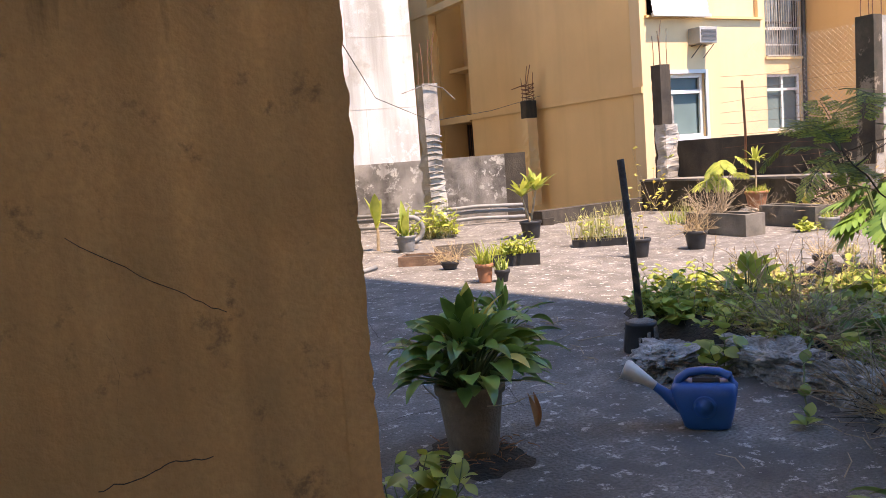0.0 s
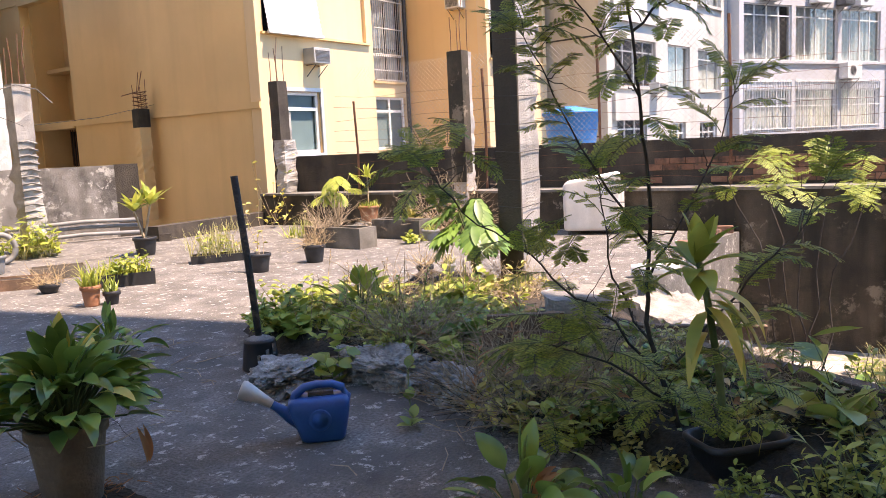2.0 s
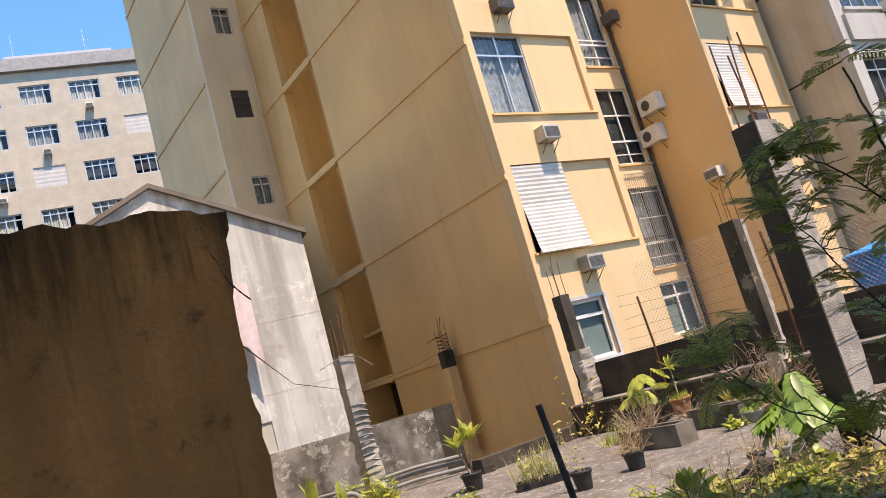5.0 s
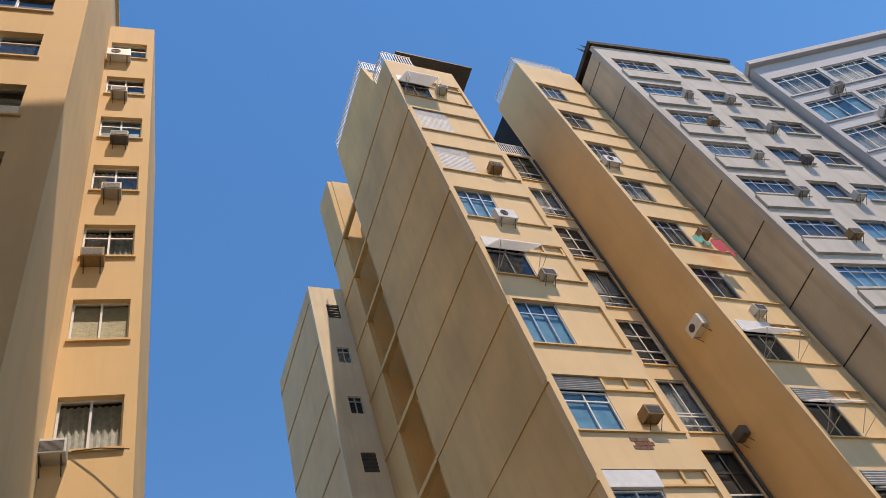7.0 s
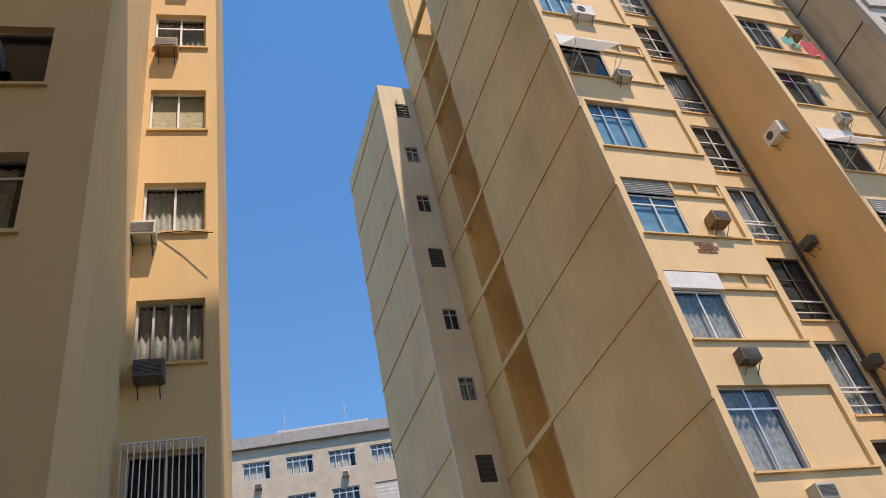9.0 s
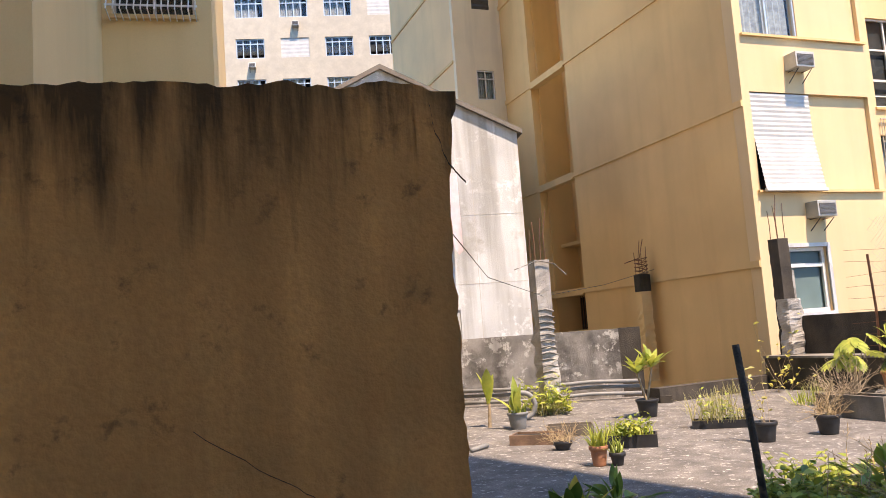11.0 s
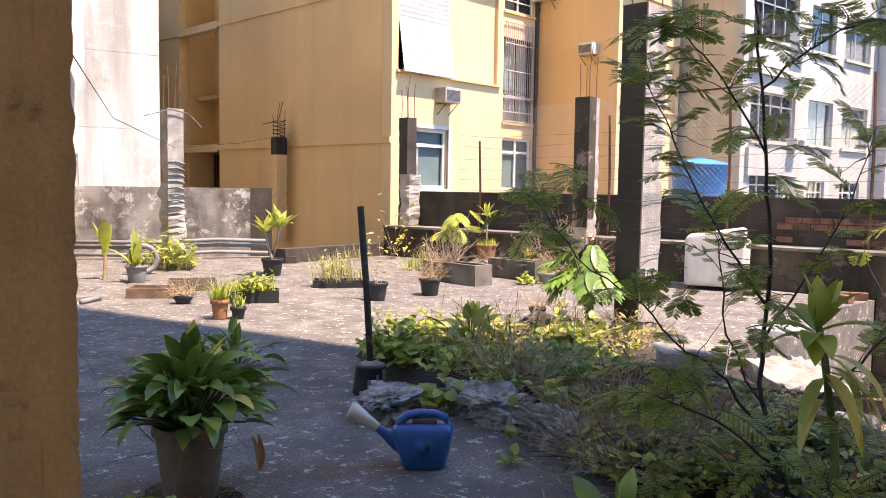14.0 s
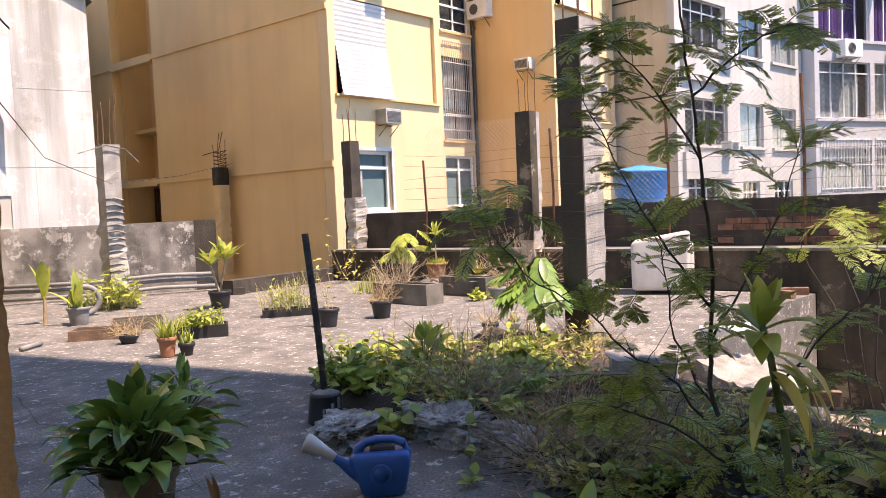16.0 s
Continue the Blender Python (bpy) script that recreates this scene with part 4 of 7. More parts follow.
for i, z in enumerate(fz):
    for c, u in enumerate(fu):
        if (i * 5 + c * 3) % 11 == 0:
            sub("shutter", (2.0, 1.45, "far"), lambda bm: slats(bm, 2.0, 1.45, 5, 0, 0.008), SLATM, far, Matrix.Translation((u, 0.06, z)))
        else:
            window(far, Matrix.Translation((u, 0.08, z)), 2.0, 1.45, 4, 0.4, BLUEFR, (CURTAIN_WHITE, DARKROOM, CURTAIN_GREY, CURTAIN_BLUE, CURTAIN_WHITE, DARKROOM, CURTAIN_GREY, CURTAIN_PINK)[(i * 5 + c * 4 + i // 3) % 8], 0.8, 0.07)
for i, c in ((9, 2), (8, 3), (8, 1), (7, 1), (7, 2), (6, 4), (9, 4), (6, 1)):
    put_ac(AC_PLAIN, FM @ Matrix.Translation((fu[c] + 1.1, -0.02, fz[i] - 0.75)))
for u in (4.5, 9.3):
    bm = bmesh.new()
    tube(bm, [(u, 2, 33.45), (u, 2, 36.0)], 0.03, 5)
    mast = part("antenna", bm, ALU, far, "thin pale roof antenna")
bm = bmesh.new()
tube(bm, [(8.9, 2, 35.4), (9.8, 2, 35.0)], 0.02, 4)
part("crossbar", bm, ALU, mast)

# ---- yellow block at the near left ----
LM = Matrix.Rotation(radians(-7.5), 4, "Z") @ Matrix.Translation((-2.11, 8.4, ZB))
left = thing("apartment_building", "yellow apartment block with grilled windows and air conditioners", "building", LM)
lz = [6.5 - ZB + 3.02 * i for i in range(9)]
bm = bmesh.new()
pierced(bm, 0.0, 1.58, 0, 35.2, 3.8, 4.05, [(0.14, 1.34, z, z + 1.38) for z in lz])
part("wall", bm, YELLOWL, left, "yellow window front")
bm = bmesh.new()
pierced(bm, -13, 0.0, 0, 38.5, 0.0, 0.25, [(-2.7, -0.82, z - 0.3, z + 1.2) for z in lz])
part("wall", bm, YELLOWL, left, "yellow window front in shade")
boxpart("wall", YELLOWL, left, -0.2, 0.252, 0, -0.002, 10, 38.5, label="yellow return wall")
boxpart("wall", YELLOWL, left, 1.35, 4.052, 0, 1.577, 10, 35.2)
# black fillers, the rooms' darkness given as colour
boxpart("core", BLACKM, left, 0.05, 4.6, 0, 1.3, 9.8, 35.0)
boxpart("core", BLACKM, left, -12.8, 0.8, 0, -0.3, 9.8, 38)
boxpart("roof", BEIGECONC, left, -13.1, -0.12, 38.5, 0.12, 10, 38.7)
boxpart("roof", BEIGECONC, left, 0.002, 3.82, 35.2, 1.57, 10, 35.3)
for i, z in enumerate(lz):
    cur = (DARKROOM, CURTAIN_WHITE, CURTAIN_WHITE, PAPER, CURTAIN_GREY, CURTAIN_GREY, CURTAIN_BLUE, DARKROOM, CURTAIN_GREY)[i]
    w = window(left, Matrix.Translation((0.14, 3.92, z)), 1.2, 1.38, 4 if i == 1 else 2, 0.0 if i < 4 else 0.45, WHITEALU if i > 1 else ALU, cur, 0.96)
    sub("sill", (11,), lambda bm: box(bm, -0.03, -0.18, -0.06, 1.25, 0.03, 0.0), YELLOW2, w)
    if i == 0:
        def cage(bm):
            for k in range(14):
                x = -0.02 + 1.24 * k / 13
                tube(bm, [(x, -0.1, 1.46), (x, -0.42, 1.4), (x, -0.42, 0.1), (x, -0.5, -0.05), (x, -0.1, -0.08)], 0.011, 5)
            for zz in (0.02, 1.38):
                box(bm, -0.05, -0.435, zz, 1.25, -0.41, zz + 0.025)
        sub("window_grille", (12,), cage, WHITEALU, w)
    w = window(left, Matrix.Translation((-2.7, 0.14, z - 0.3)), 1.88, 1.5, 2, 0.4 if i % 2 else 0, ALU, (DARKROOM, CURTAIN_WHITE, DARKROOM, CURTAIN_GREY)[i % 4], 0.9)
    sub("sill", (13,), lambda bm: box(bm, -0.05, -0.2, -0.07, 1.95, 0.03, 0.0), YELLOW2, w)
for i, u, k in ((1, 0.45, AC_DARK), (2, 0.2, AC_PLAIN), (4, 0.45, AC_WOOD), (5, 0.7, AC_PLAIN), (6, 0.75, AC_DARK), (7, 0.6, AC_PLAIN), (8, 0.45, AC_WHITE)):
    put_ac(k, LM @ Matrix.Translation((u, 3.8, lz[i] - (0.42 if i != 2 else 0.3))))
for i, u, k in ((2, -1.7, AC_DARK), (4, -1.5, AC_DARK), (5, -2.2, AC_PLAIN), (7, -0.8, AC_PLAIN)):
    put_ac(k, LM @ Matrix.Translation((u, 0, lz[i] + (0.1 if i != 7 else -0.4))))
bm = bmesh.new()
tube(bm, [(0.5, 3.75, lz[2] - 0.05), (1.0, 3.6, lz[2] - 0.15), (1.5, 3.45, lz[2] - 0.35)], 0.012, 5)
part("drying_pole", bm, DARKIRON, left)

# ---- concrete pillars of the unbuilt storey ----
def pillar(x, y, h, w, d, yaw, rods, label, rough=0.0, material=None):
    p = thing("concrete_pillar", label, "pillar", pose(x, y, 0, 0, 0, yaw), group="concrete pillars")
    bm = bmesh.new()
    n = 26
    prev = None
    for i in range(n + 1):
        z = h * i / n
        j = 0.012 + (rough if z < h * 0.62 else 0)
        ring = []
        for sx, sy in ((-1, -1), (0, -1), (1, -1), (1, 0), (1, 1), (0, 1), (-1, 1), (-1, 0)):
            o = j * noise.noise((sx * 3 + x, sy * 3 + y, z * 9)) + j * 0.8 * noise.noise((sx * 7 + x, sy * 5, z * 23))
            ring.append(bm.verts.new((sx * (w / 2 + o), sy * (d / 2 + o), z)))
        if prev:
            for k in range(8):
                bm.faces.new((prev[k], prev[(k + 1) % 8], ring[(k + 1) % 8], ring[k]))
        prev = ring
    bm.faces.new(prev)
    part("shaft", bm, material or PALECONC, p)
    rng = random.Random(int(x * 10))
    for k in range(rods):
        bm = bmesh.new()
        a, b = (-1, 1, 1, -1)[k % 4] * w * 0.36, (-1, -1, 1, 1)[k % 4] * d * 0.36
        hh = rng.uniform(0.45, 0.9)
        tube(bm, [(a, b, h - 0.05), (a + rng.uniform(-0.02, 0.02), b, h + hh * 0.5), (a + rng.uniform(-0.07, 0.07), b, h + hh)], 0.008, 5)
        part("steel_rod", bm, RUST, p, "thin rusty steel rod")
    return p


p1 = pillar(6.4, 12.4, 2.58, 0.28, 0.26, 0, 4, "slim grey concrete pillar with crumbling ridges", 0.03)
bm = bmesh.new()
tube(bm, [(-0.55, -0.16, 2.42), (-0.1, -0.18, 2.56), (0.22, -0.17, 2.5), (0.42, -0.2, 2.3)], 0.009, 6)
part("tie_wire", bm, CONC, p1, "bent pale pipe across the top")
for i in range(12):
    bm = bmesh.new()
    z = 0.55 + 0.105 * i
    tube(bm, [(-0.15, -0.13, z), (0, -0.14, z + 0.02), (0.15, -0.13, z - 0.02)], 0.016, 5)
    part("cement_ridge", bm, CONC, p1)
p2 = pillar(11.15, 11.80, 2.75, 0.25, 0.24, 0, 5, "dark split concrete pillar with rough cement round its foot", 0.0, DARKCONC)
bm = bmesh.new()
prev = None
for i in range(46):
    z = 0.036 * i
    ring = []
    for k in range(14):
        a = 2 * math.pi * k / 14
        c, s = math.cos(a), math.sin(a)
        o = 1 + 0.22 * noise.noise((c * 1.5, s * 1.5, z * 3.2)) + 0.16 * noise.noise((c * 4, s * 4, z * 9)) + 0.08 * noise.noise((c * 9, s * 9, z * 25))
        ring.append(bm.verts.new((0.0 + 0.19 * o * math.copysign(abs(c) ** 0.5, c), -0.09 + 0.15 * o * math.copysign(abs(s) ** 0.5, s), z)))
    if prev:
        for k in range(14):
            bm.faces.new((prev[k], prev[(k + 1) % 14], ring[(k + 1) % 14], ring[k]))
    prev = ring
bm.faces.new(prev)
part("cement_lump", bm, PALECONC, p2, "rough pale cement cladding")
bm = bmesh.new()
box(bm, 0.126, -0.11, 1.5, 0.19, 0.05, 2.15, 0.01)
part("formwork_board", bm, CONC, p2)
p3 = pillar(11.12, 7.5, 2.85, 0.27, 0.26, 0, 4, "tall concrete pillar dark on one face", 0.01, PALECONC)
bm = bmesh.new()
# thin dark sheet over the left face and half of the front
box(bm, -0.165, -0.142, 0.75, -0.137, 0.14, 2.86)
box(bm, -0.164, -0.146, 0.9, 0.03, -0.132, 2.86)
part("black_board", bm, MOSSY, p3, "thin dark sheet over the pillar's left face and part of its front")
p4 = pillar(6.05, 3.52, 2.88, 0.34, 0.19, 0, 4, "tall grey concrete pillar with wire ties", 0.012)
bm = bmesh.new()
# dark brown sheet puts the left face's shade into colour
box(bm, -0.195, -0.112, 0.05, -0.175, 0.112, 2.87)
part("black_board", bm, mat("dark_brown_face", (0.085, 0.066, 0.05), 0.9, 0.3, 2, 0.4, streak=0.5), p4, "thin dark brown sheet painted as shade on the left face")
for i in range(9):
    bm = bmesh.new()
    z = 0.8 + 0.23 * i
    tube(bm, [(-0.2, -0.115, z), (0.182, -0.108, z + 0.02), (0.182, 0.108, z), (-0.2, 0.115, z + 0.015), (-0.2, -0.115, z)], 0.0032, 4)
    part("tie_wire", bm, DARKIRON, p4)
# stub of a pillar against the blank side wall, with a bent cage of rods
p5 = pillar(11.12, 16.25, 2.5, 0.28, 0.24, 0, 4, "stub of an ochre concrete pillar with bent rods", 0.01, YELLOW2)
for k in range(5):
    bm = bmesh.new()
    z = 2.5 + 0.09 * k
    tube(bm, [(-0.13, -0.11, z), (0.11, -0.12, z + 0.05), (0.12, 0.08, z - 0.02), (-0.12, 0.09, z + 0.02), (-0.13, -0.11, z)], 0.012, 4)
    part("steel_hoop", bm, RUST, p5, "bent rusty hoop")
bm = bmesh.new()
tube(bm, [(-0.55, -0.15, 2.78), (-0.1, -0.12, 2.9), (0.03, -0.12, 3.35)], 0.011, 4)
part("steel_rod", bm, RUST, p5, "thin rusty steel rod")
bm = bmesh.new()
box(bm, -0.147, -0.127, 2.1, 0.147, 0.127, 2.515, 0.01)
part("scorched_head", bm, MOSSY, p5, "blackened pillar head")

# ---- plants ----
class Acc:
    """Collects faces of many small leaves and stems, quickly."""

    def __init__(self):
        self.v, self.f = [], []

    def add(self, pts, faces):
        n = len(self.v)
        self.v += [tuple(p) for p in pts]
        self.f += [tuple(i + n for i in q) for q in faces]

    def stem(self, pts, r0, r1, sides=4):
        pts = [Vector(p) for p in pts]
        out, faces = [], []
        for i, p in enumerate(pts):
            d = (pts[min(i + 1, len(pts) - 1)] - pts[max(i - 1, 0)])
            d = d.normalized() if d.length > 1e-6 else Vector((0, 0, 1))
            a = d.cross(Vector((0.37, 0.21, 0.9)))
            a = a.normalized() if a.length > 1e-3 else Vector((1, 0, 0))
            b = d.cross(a)
            r = r0 + (r1 - r0) * i / max(1, len(pts) - 1)
            out += [p + r * (math.cos(2 * math.pi * k / sides) * a + math.sin(2 * math.pi * k / sides) * b) for k in range(sides)]
            if i:
                o = (i - 1) * sides
                faces += [(o + k, o + (k + 1) % sides, o + sides + (k + 1) % sides, o + sides + k) for k in range(sides)]
        self.add(out, faces)

    def blade(self, base, way, length, width, droop=0.5, fold=0.25, segs=5, shape=0.45, up=None, twist=0.0):
        """A leaf blade: a folded ribbon, widest at shape, that bends down towards its tip."""
        base, d = Vector(base), Vector(way).normalized()
        up = Vector(up) if up is not None else Vector((0, 0, 1))
        side = d.cross(up)
        side = side.normalized() if side.length > 1e-3 else Vector((1, 0, 0))
        if twist:
            side = Matrix.Rotation(twist, 3, d) @ side
        p, out, faces = base.copy(), [], []
        for i in range(segs + 1):
            t = i / segs
            w = width * 0.5 * (max(0.0, math.sin(math.pi * t ** (math.log(0.5) / math.log(shape)))) ** 0.8) if 0 < i < segs else 0.002
            nrm = side.cross(d).normalized()
            out += [p - side * w + nrm * w * fold, p.copy(), p + side * w + nrm * w * fold]
            if i:
                o = (i - 1) * 3
                faces += [(o, o + 1, o + 4, o + 3), (o + 1, o + 2, o + 5, o + 4)]
            d = (d + Vector((0, 0, -droop / segs * (0.5 + t)))).normalized()
            p = p + d * (length / segs)
        self.add(out, faces)
        return p

    def mesh(self, name, material, smooth=True):
        me = bpy.data.meshes.new(name)
        me.from_pydata(self.v, [], self.f)
        me.update()
        if smooth:
            me.polygons.foreach_set("use_smooth", [True] * len(me.polygons))
        me.materials.append(material)
        return me

    def part(self, name, material, parent=None, label="", m=None, smooth=True):
        ob = new(name, self.mesh(name, material, smooth))
        if parent is not None:
            ob.parent = parent
        if m is not None:
            ob.matrix_basis = m
        if label:
            ob["label"] = label
        return ob


LILY = leaf_mat("dark_glossy_leaf", (0.05, 0.11, 0.02), (0.24, 0.38, 0.08), 0.28, 0.2)
LIME = leaf_mat("lime_leaf", (0.17, 0.25, 0.035), (0.48, 0.50, 0.10), 0.45, 0.35)
MID = leaf_mat("mid_green_leaf", (0.125, 0.185, 0.03), (0.42, 0.48, 0.10), 0.4, 0.28)
WEED = leaf_mat("weed_leaf", (0.18, 0.175, 0.04), (0.53, 0.47, 0.14), 0.5, 0.28)
DRY = leaf_mat("dry_leaf", (0.300, 0.195, 0.105), (0.630, 0.480, 0.270), 0.8, 0.2)
DRYBROWN = leaf_mat("dead_brown_leaf", (0.240, 0.098, 0.038), (0.450, 0.210, 0.090), 0.8, 0.15)
GRASS = leaf_mat("grass_blade", (0.24, 0.25, 0.09), (0.52, 0.46, 0.22), 0.6, 0.3)
FEATHER = leaf_mat("feathery_leaflet", (0.115, 0.175, 0.03), (0.37, 0.43, 0.08), 0.5, 0.35)
MONST = leaf_mat("split_leaf", (0.05, 0.13, 0.02), (0.20, 0.34, 0.07), 0.4, 0.25)
YELLOWING = leaf_mat("yellowing_leaf", (0.300, 0.360, 0.075), (0.750, 0.600, 0.150), 0.5, 0.35)
BARK = mat("dark_bark", (0.065, 0.05, 0.04), 0.9, 0.3, 20, 0.6)
FERN = leaf_mat("dark_fern_leaf", (0.13, 0.165, 0.028), (0.46, 0.47, 0.10), 0.5, 0.25)
GREENSTEM = mat("green_stem", (0.11, 0.15, 0.05), 0.6, 0.25, 12, 0.2)
TWIG = mat("dry_twigs", (0.42, 0.32, 0.21), 0.9, 0.35, 12, 0.3)
TERRACOTTA = mat("terracotta", (0.40, 0.17, 0.09), 0.85, 0.2, 6, 0.3, streak=0.3, dirt=(0.2, 0.12, 0.08))
CLAYPOT = mat("old_cement_pot", (0.185, 0.135, 0.09), 0.9, 0.25, 6, 0.5, streak=0.5, dirt=(0.09, 0.06, 0.045))
BLACKPOT = mat("black_plastic_pot", (0.025, 0.025, 0.027), 0.5, 0.3, 8, 0.1)
GREYPOT = mat("grey_plastic_pot", (0.22, 0.22, 0.21), 0.6, 0.15, 8, 0.1)


def pot(name, m, r, h, material, label, taper=0.75, rim=0.02, fill=0.85, ridged=False):
    p = thing(name, label, "plant pot", m)
    bm = bmesh.new()
    prof = [(r * taper, 0), (r * (taper + 0.02), 0.01), (r * 0.97, h - 0.05), (r * 0.97, h - 0.045), (r + rim * 0.6, h - 0.04), (r + rim * 0.6, h - 0.005), (r + rim * 0.3, h), (r - 0.01, h), (r * 0.92, h * fill)]
    lathe(bm, prof, 28)
    if ridged:
        for v in bm.verts:
            a = math.atan2(v.co.y, v.co.x)
            if h * 0.5 < v.co.z < h - 0.006 and v.co.xy.length > r * 0.9:
                v.co.xy *= 1 + 0.015 * math.sin(a * 14)
    part("pot_body", bm, material, p, "", None, True)
    bm = bmesh.new()
    lathe(bm, [(r * 0.93, h * fill), (r * 0.5, h * fill + 0.01), (0.004, h * fill + 0.02)], 18)
    part("potting_soil", bm, SOIL, p)
    return p


def rdir(rng, tilt):
    a = rng.uniform(0, 2 * math.pi)
    return Vector((math.cos(a) * math.cos(tilt), math.sin(a) * math.cos(tilt), math.sin(tilt)))


def lily(rng, n, stem_h, leaf, wide, spread=0.35):
    """A tuft of stalks, each with one broad pointed leaf."""
    lf, st = Acc(), Acc()
    for i in range(n):
        k = i / n
        tilt = radians(84 - 66 * k + rng.uniform(-18, 18))
        d = rdir(rng, tilt)
        b = Vector((d.x, d.y, 0)) * 0.06
        ln = stem_h * rng.uniform(0.6, 1.25)
        e = b + d * ln * 0.5 + Vector((0, 0, ln * 0.12))
        tip = b + d * ln + Vector((0, 0, 0.02))
        st.stem([b, e, tip], 0.006, 0.004)
        fl = Vector((d.x, d.y, d.z * 0.35 + 0.08))
        lf.blade(tip, fl, leaf * rng.uniform(0.6, 1.25), wide * rng.uniform(0.7, 1.2), rng.uniform(0.3, 1.7), 0.3, 7, 0.42, twist=rng.uniform(-0.8, 0.8))
    return lf, st


def strap(rng, n, length, width, h=0.0, droop=0.8, lo=10, hi=80):
    """A rosette of long strap leaves at height h."""
    lf = Acc()
    for i in range(n):
        d = rdir(rng, radians(rng.uniform(lo, hi)))
        lf.blade((d.x * 0.02, d.y * 0.02, h), d, length * rng.uniform(0.7, 1.15), width * rng.uniform(0.8, 1.2), droop * rng.uniform(0.5, 1.3), 0.25, 7, 0.4)
    return lf


def grass(rng, n, r, h, width=0.008, rx=None):
    lf = Acc()
    for i in range(n):
        a, q = rng.uniform(0, 6.283), r * math.sqrt(rng.random())
        d = rdir(rng, radians(rng.uniform(50, 88)))
        lf.blade((q * math.cos(a) * (rx or 1), q * math.sin(a), 0), d, h * rng.uniform(0.5, 1.15), width, rng.uniform(0.3, 1.6), 0.2, 5, 0.35)
    return lf


def weeds(rng, n, r, h, leaf=0.07, round_=0.75):
    """Low herbs: thin stalks with roundish leaves all along."""
    lf, st = Acc(), Acc()
    for i in range(n):
        a, q = rng.uniform(0, 6.283), r * math.sqrt(rng.random())
        p = Vector((q * math.cos(a), q * math.sin(a), 0))
        d = rdir(rng, radians(rng.uniform(35, 88)))
        hh = h * rng.uniform(0.4, 1.1)
        pts = [p]
        for k in range(4):
            d = (d + Vector((rng.uniform(-0.3, 0.3), rng.uniform(-0.3, 0.3), rng.uniform(-0.15, 0.1)))).normalized()
            pts.append(pts[-1] + d * hh / 4)
            for _ in range(2):
                w = rdir(rng, radians(rng.uniform(-5, 55)))
                s = leaf * rng.uniform(0.5, 1.3)
                lf.blade(pts[-1], w, s, s * round_, rng.uniform(0.1, 0.9), 0.15, 4, 0.5, twist=rng.uniform(-0.8, 0.8))
        st.stem(pts, 0.004, 0.002, 3)
    return lf, st


def twigs(rng, n, r, h, thick=0.004, flat=0.5):
    st = Acc()
    for i in range(n):
        a, q = rng.uniform(0, 6.283), r * math.sqrt(rng.random())
        p = Vector((q * math.cos(a), q * math.sin(a), rng.uniform(0, 0.05)))
        d = rdir(rng, radians(rng.uniform(5, 85) * (1 - flat) + 8))
        pts = [p]
        for k in range(5):
            d = (d + Vector((rng.uniform(-0.35, 0.35), rng.uniform(-0.35, 0.35), rng.uniform(-0.3, 0.2)))).normalized()
            pts.append(pts[-1] + d * h * rng.uniform(0.15, 0.28))
            if rng.random() < 0.5:
                e = rdir(rng, radians(rng.uniform(-10, 70)))
                st.stem([pts[-1], pts[-1] + e * h * 0.15], thick * 0.6, thick * 0.3, 3)
        st.stem(pts, thick, thick * 0.4, 3)
    return st


def spiky(rng, stems, h, leaf=0.045):
    """Upright stems set closely with short narrow leaves."""
    lf, st = Acc(), Acc()
    for i in range(stems):
        p = Vector((rng.uniform(-0.12, 0.12), rng.uniform(-0.12, 0.12), 0))
        lean = Vector((rng.uniform(-0.2, 0.2), rng.uniform(-0.2, 0.2), 1)).normalized()
        hh = h * rng.uniform(0.6, 1.1)
        st.stem([p, p + lean * hh], 0.005, 0.003, 4)
        for k in range(int(hh / 0.012)):
            d = rdir(rng, radians(rng.uniform(10, 45)))
            lf.blade(p + lean * (0.04 + 0.012 * k), d, leaf * rng.uniform(0.8, 1.2), leaf * 0.22, 0.1, 0.2, 2, 0.45)
    return lf, st


def monstera_leaf(lf, base, way, size, rng, wide=1.0):
    """A large heart-shaped leaf, cut into fingers along both sides."""
    d = Vector(way).normalized()
    side = d.cross(Vector((0, 0, 1))).normalized()
    up = side.cross(d).normalized()
    n = 7
    for s in (-1, 1):
        for i in range(n):
            t = (i + 0.5) / n
            root = base + d * size * (t * 0.9 - 0.05) - up * 0.15 * size * t * t
            out = (side * s * (1.0 - 0.35 * t) + d * (0.05 + 0.75 * t) - up * 0.22).normalized()
            ln = size * 0.62 * math.sin(math.pi * (0.22 + 0.72 * (1 - t))) + size * 0.08
            lf.blade(root, out, ln, size * 0.125 * wide, 0.45, 0.1, 4, 0.6, up=up)
    lf.blade(base, d, size, size * 0.22 * wide, 0.4, 0.12, 5, 0.5, up=up)


def monstera(rng, n, h, size, spread, wide=1.0):
    lf, st = Acc(), Acc()
    for i in range(n):
        d = rdir(rng, radians(rng.uniform(30, 70)))
        top = Vector((d.x * spread, d.y * spread, h * rng.uniform(0.65, 1.05)))
        st.stem([(0, 0, 0), (d.x * spread * 0.3, d.y * spread * 0.3, top.z * 0.6), top], 0.012, 0.007, 5)
        monstera_leaf(lf, top, Vector((d.x, d.y, -0.35 + rng.uniform(-0.3, 0.3))), size * rng.uniform(0.75, 1.15), rng, wide)
    return lf, st


def plant(name, label, m, layers, group="", pot_of=None):
    """A plant as one thing; layers of (part name, collected faces, material)."""
    p = thing(name, label, "plant", m, group)
    for nm, acc, ma in layers:
        acc.part(nm, ma, p)
    return p

# ---- things on the terrace ----
R = random.Random(11)

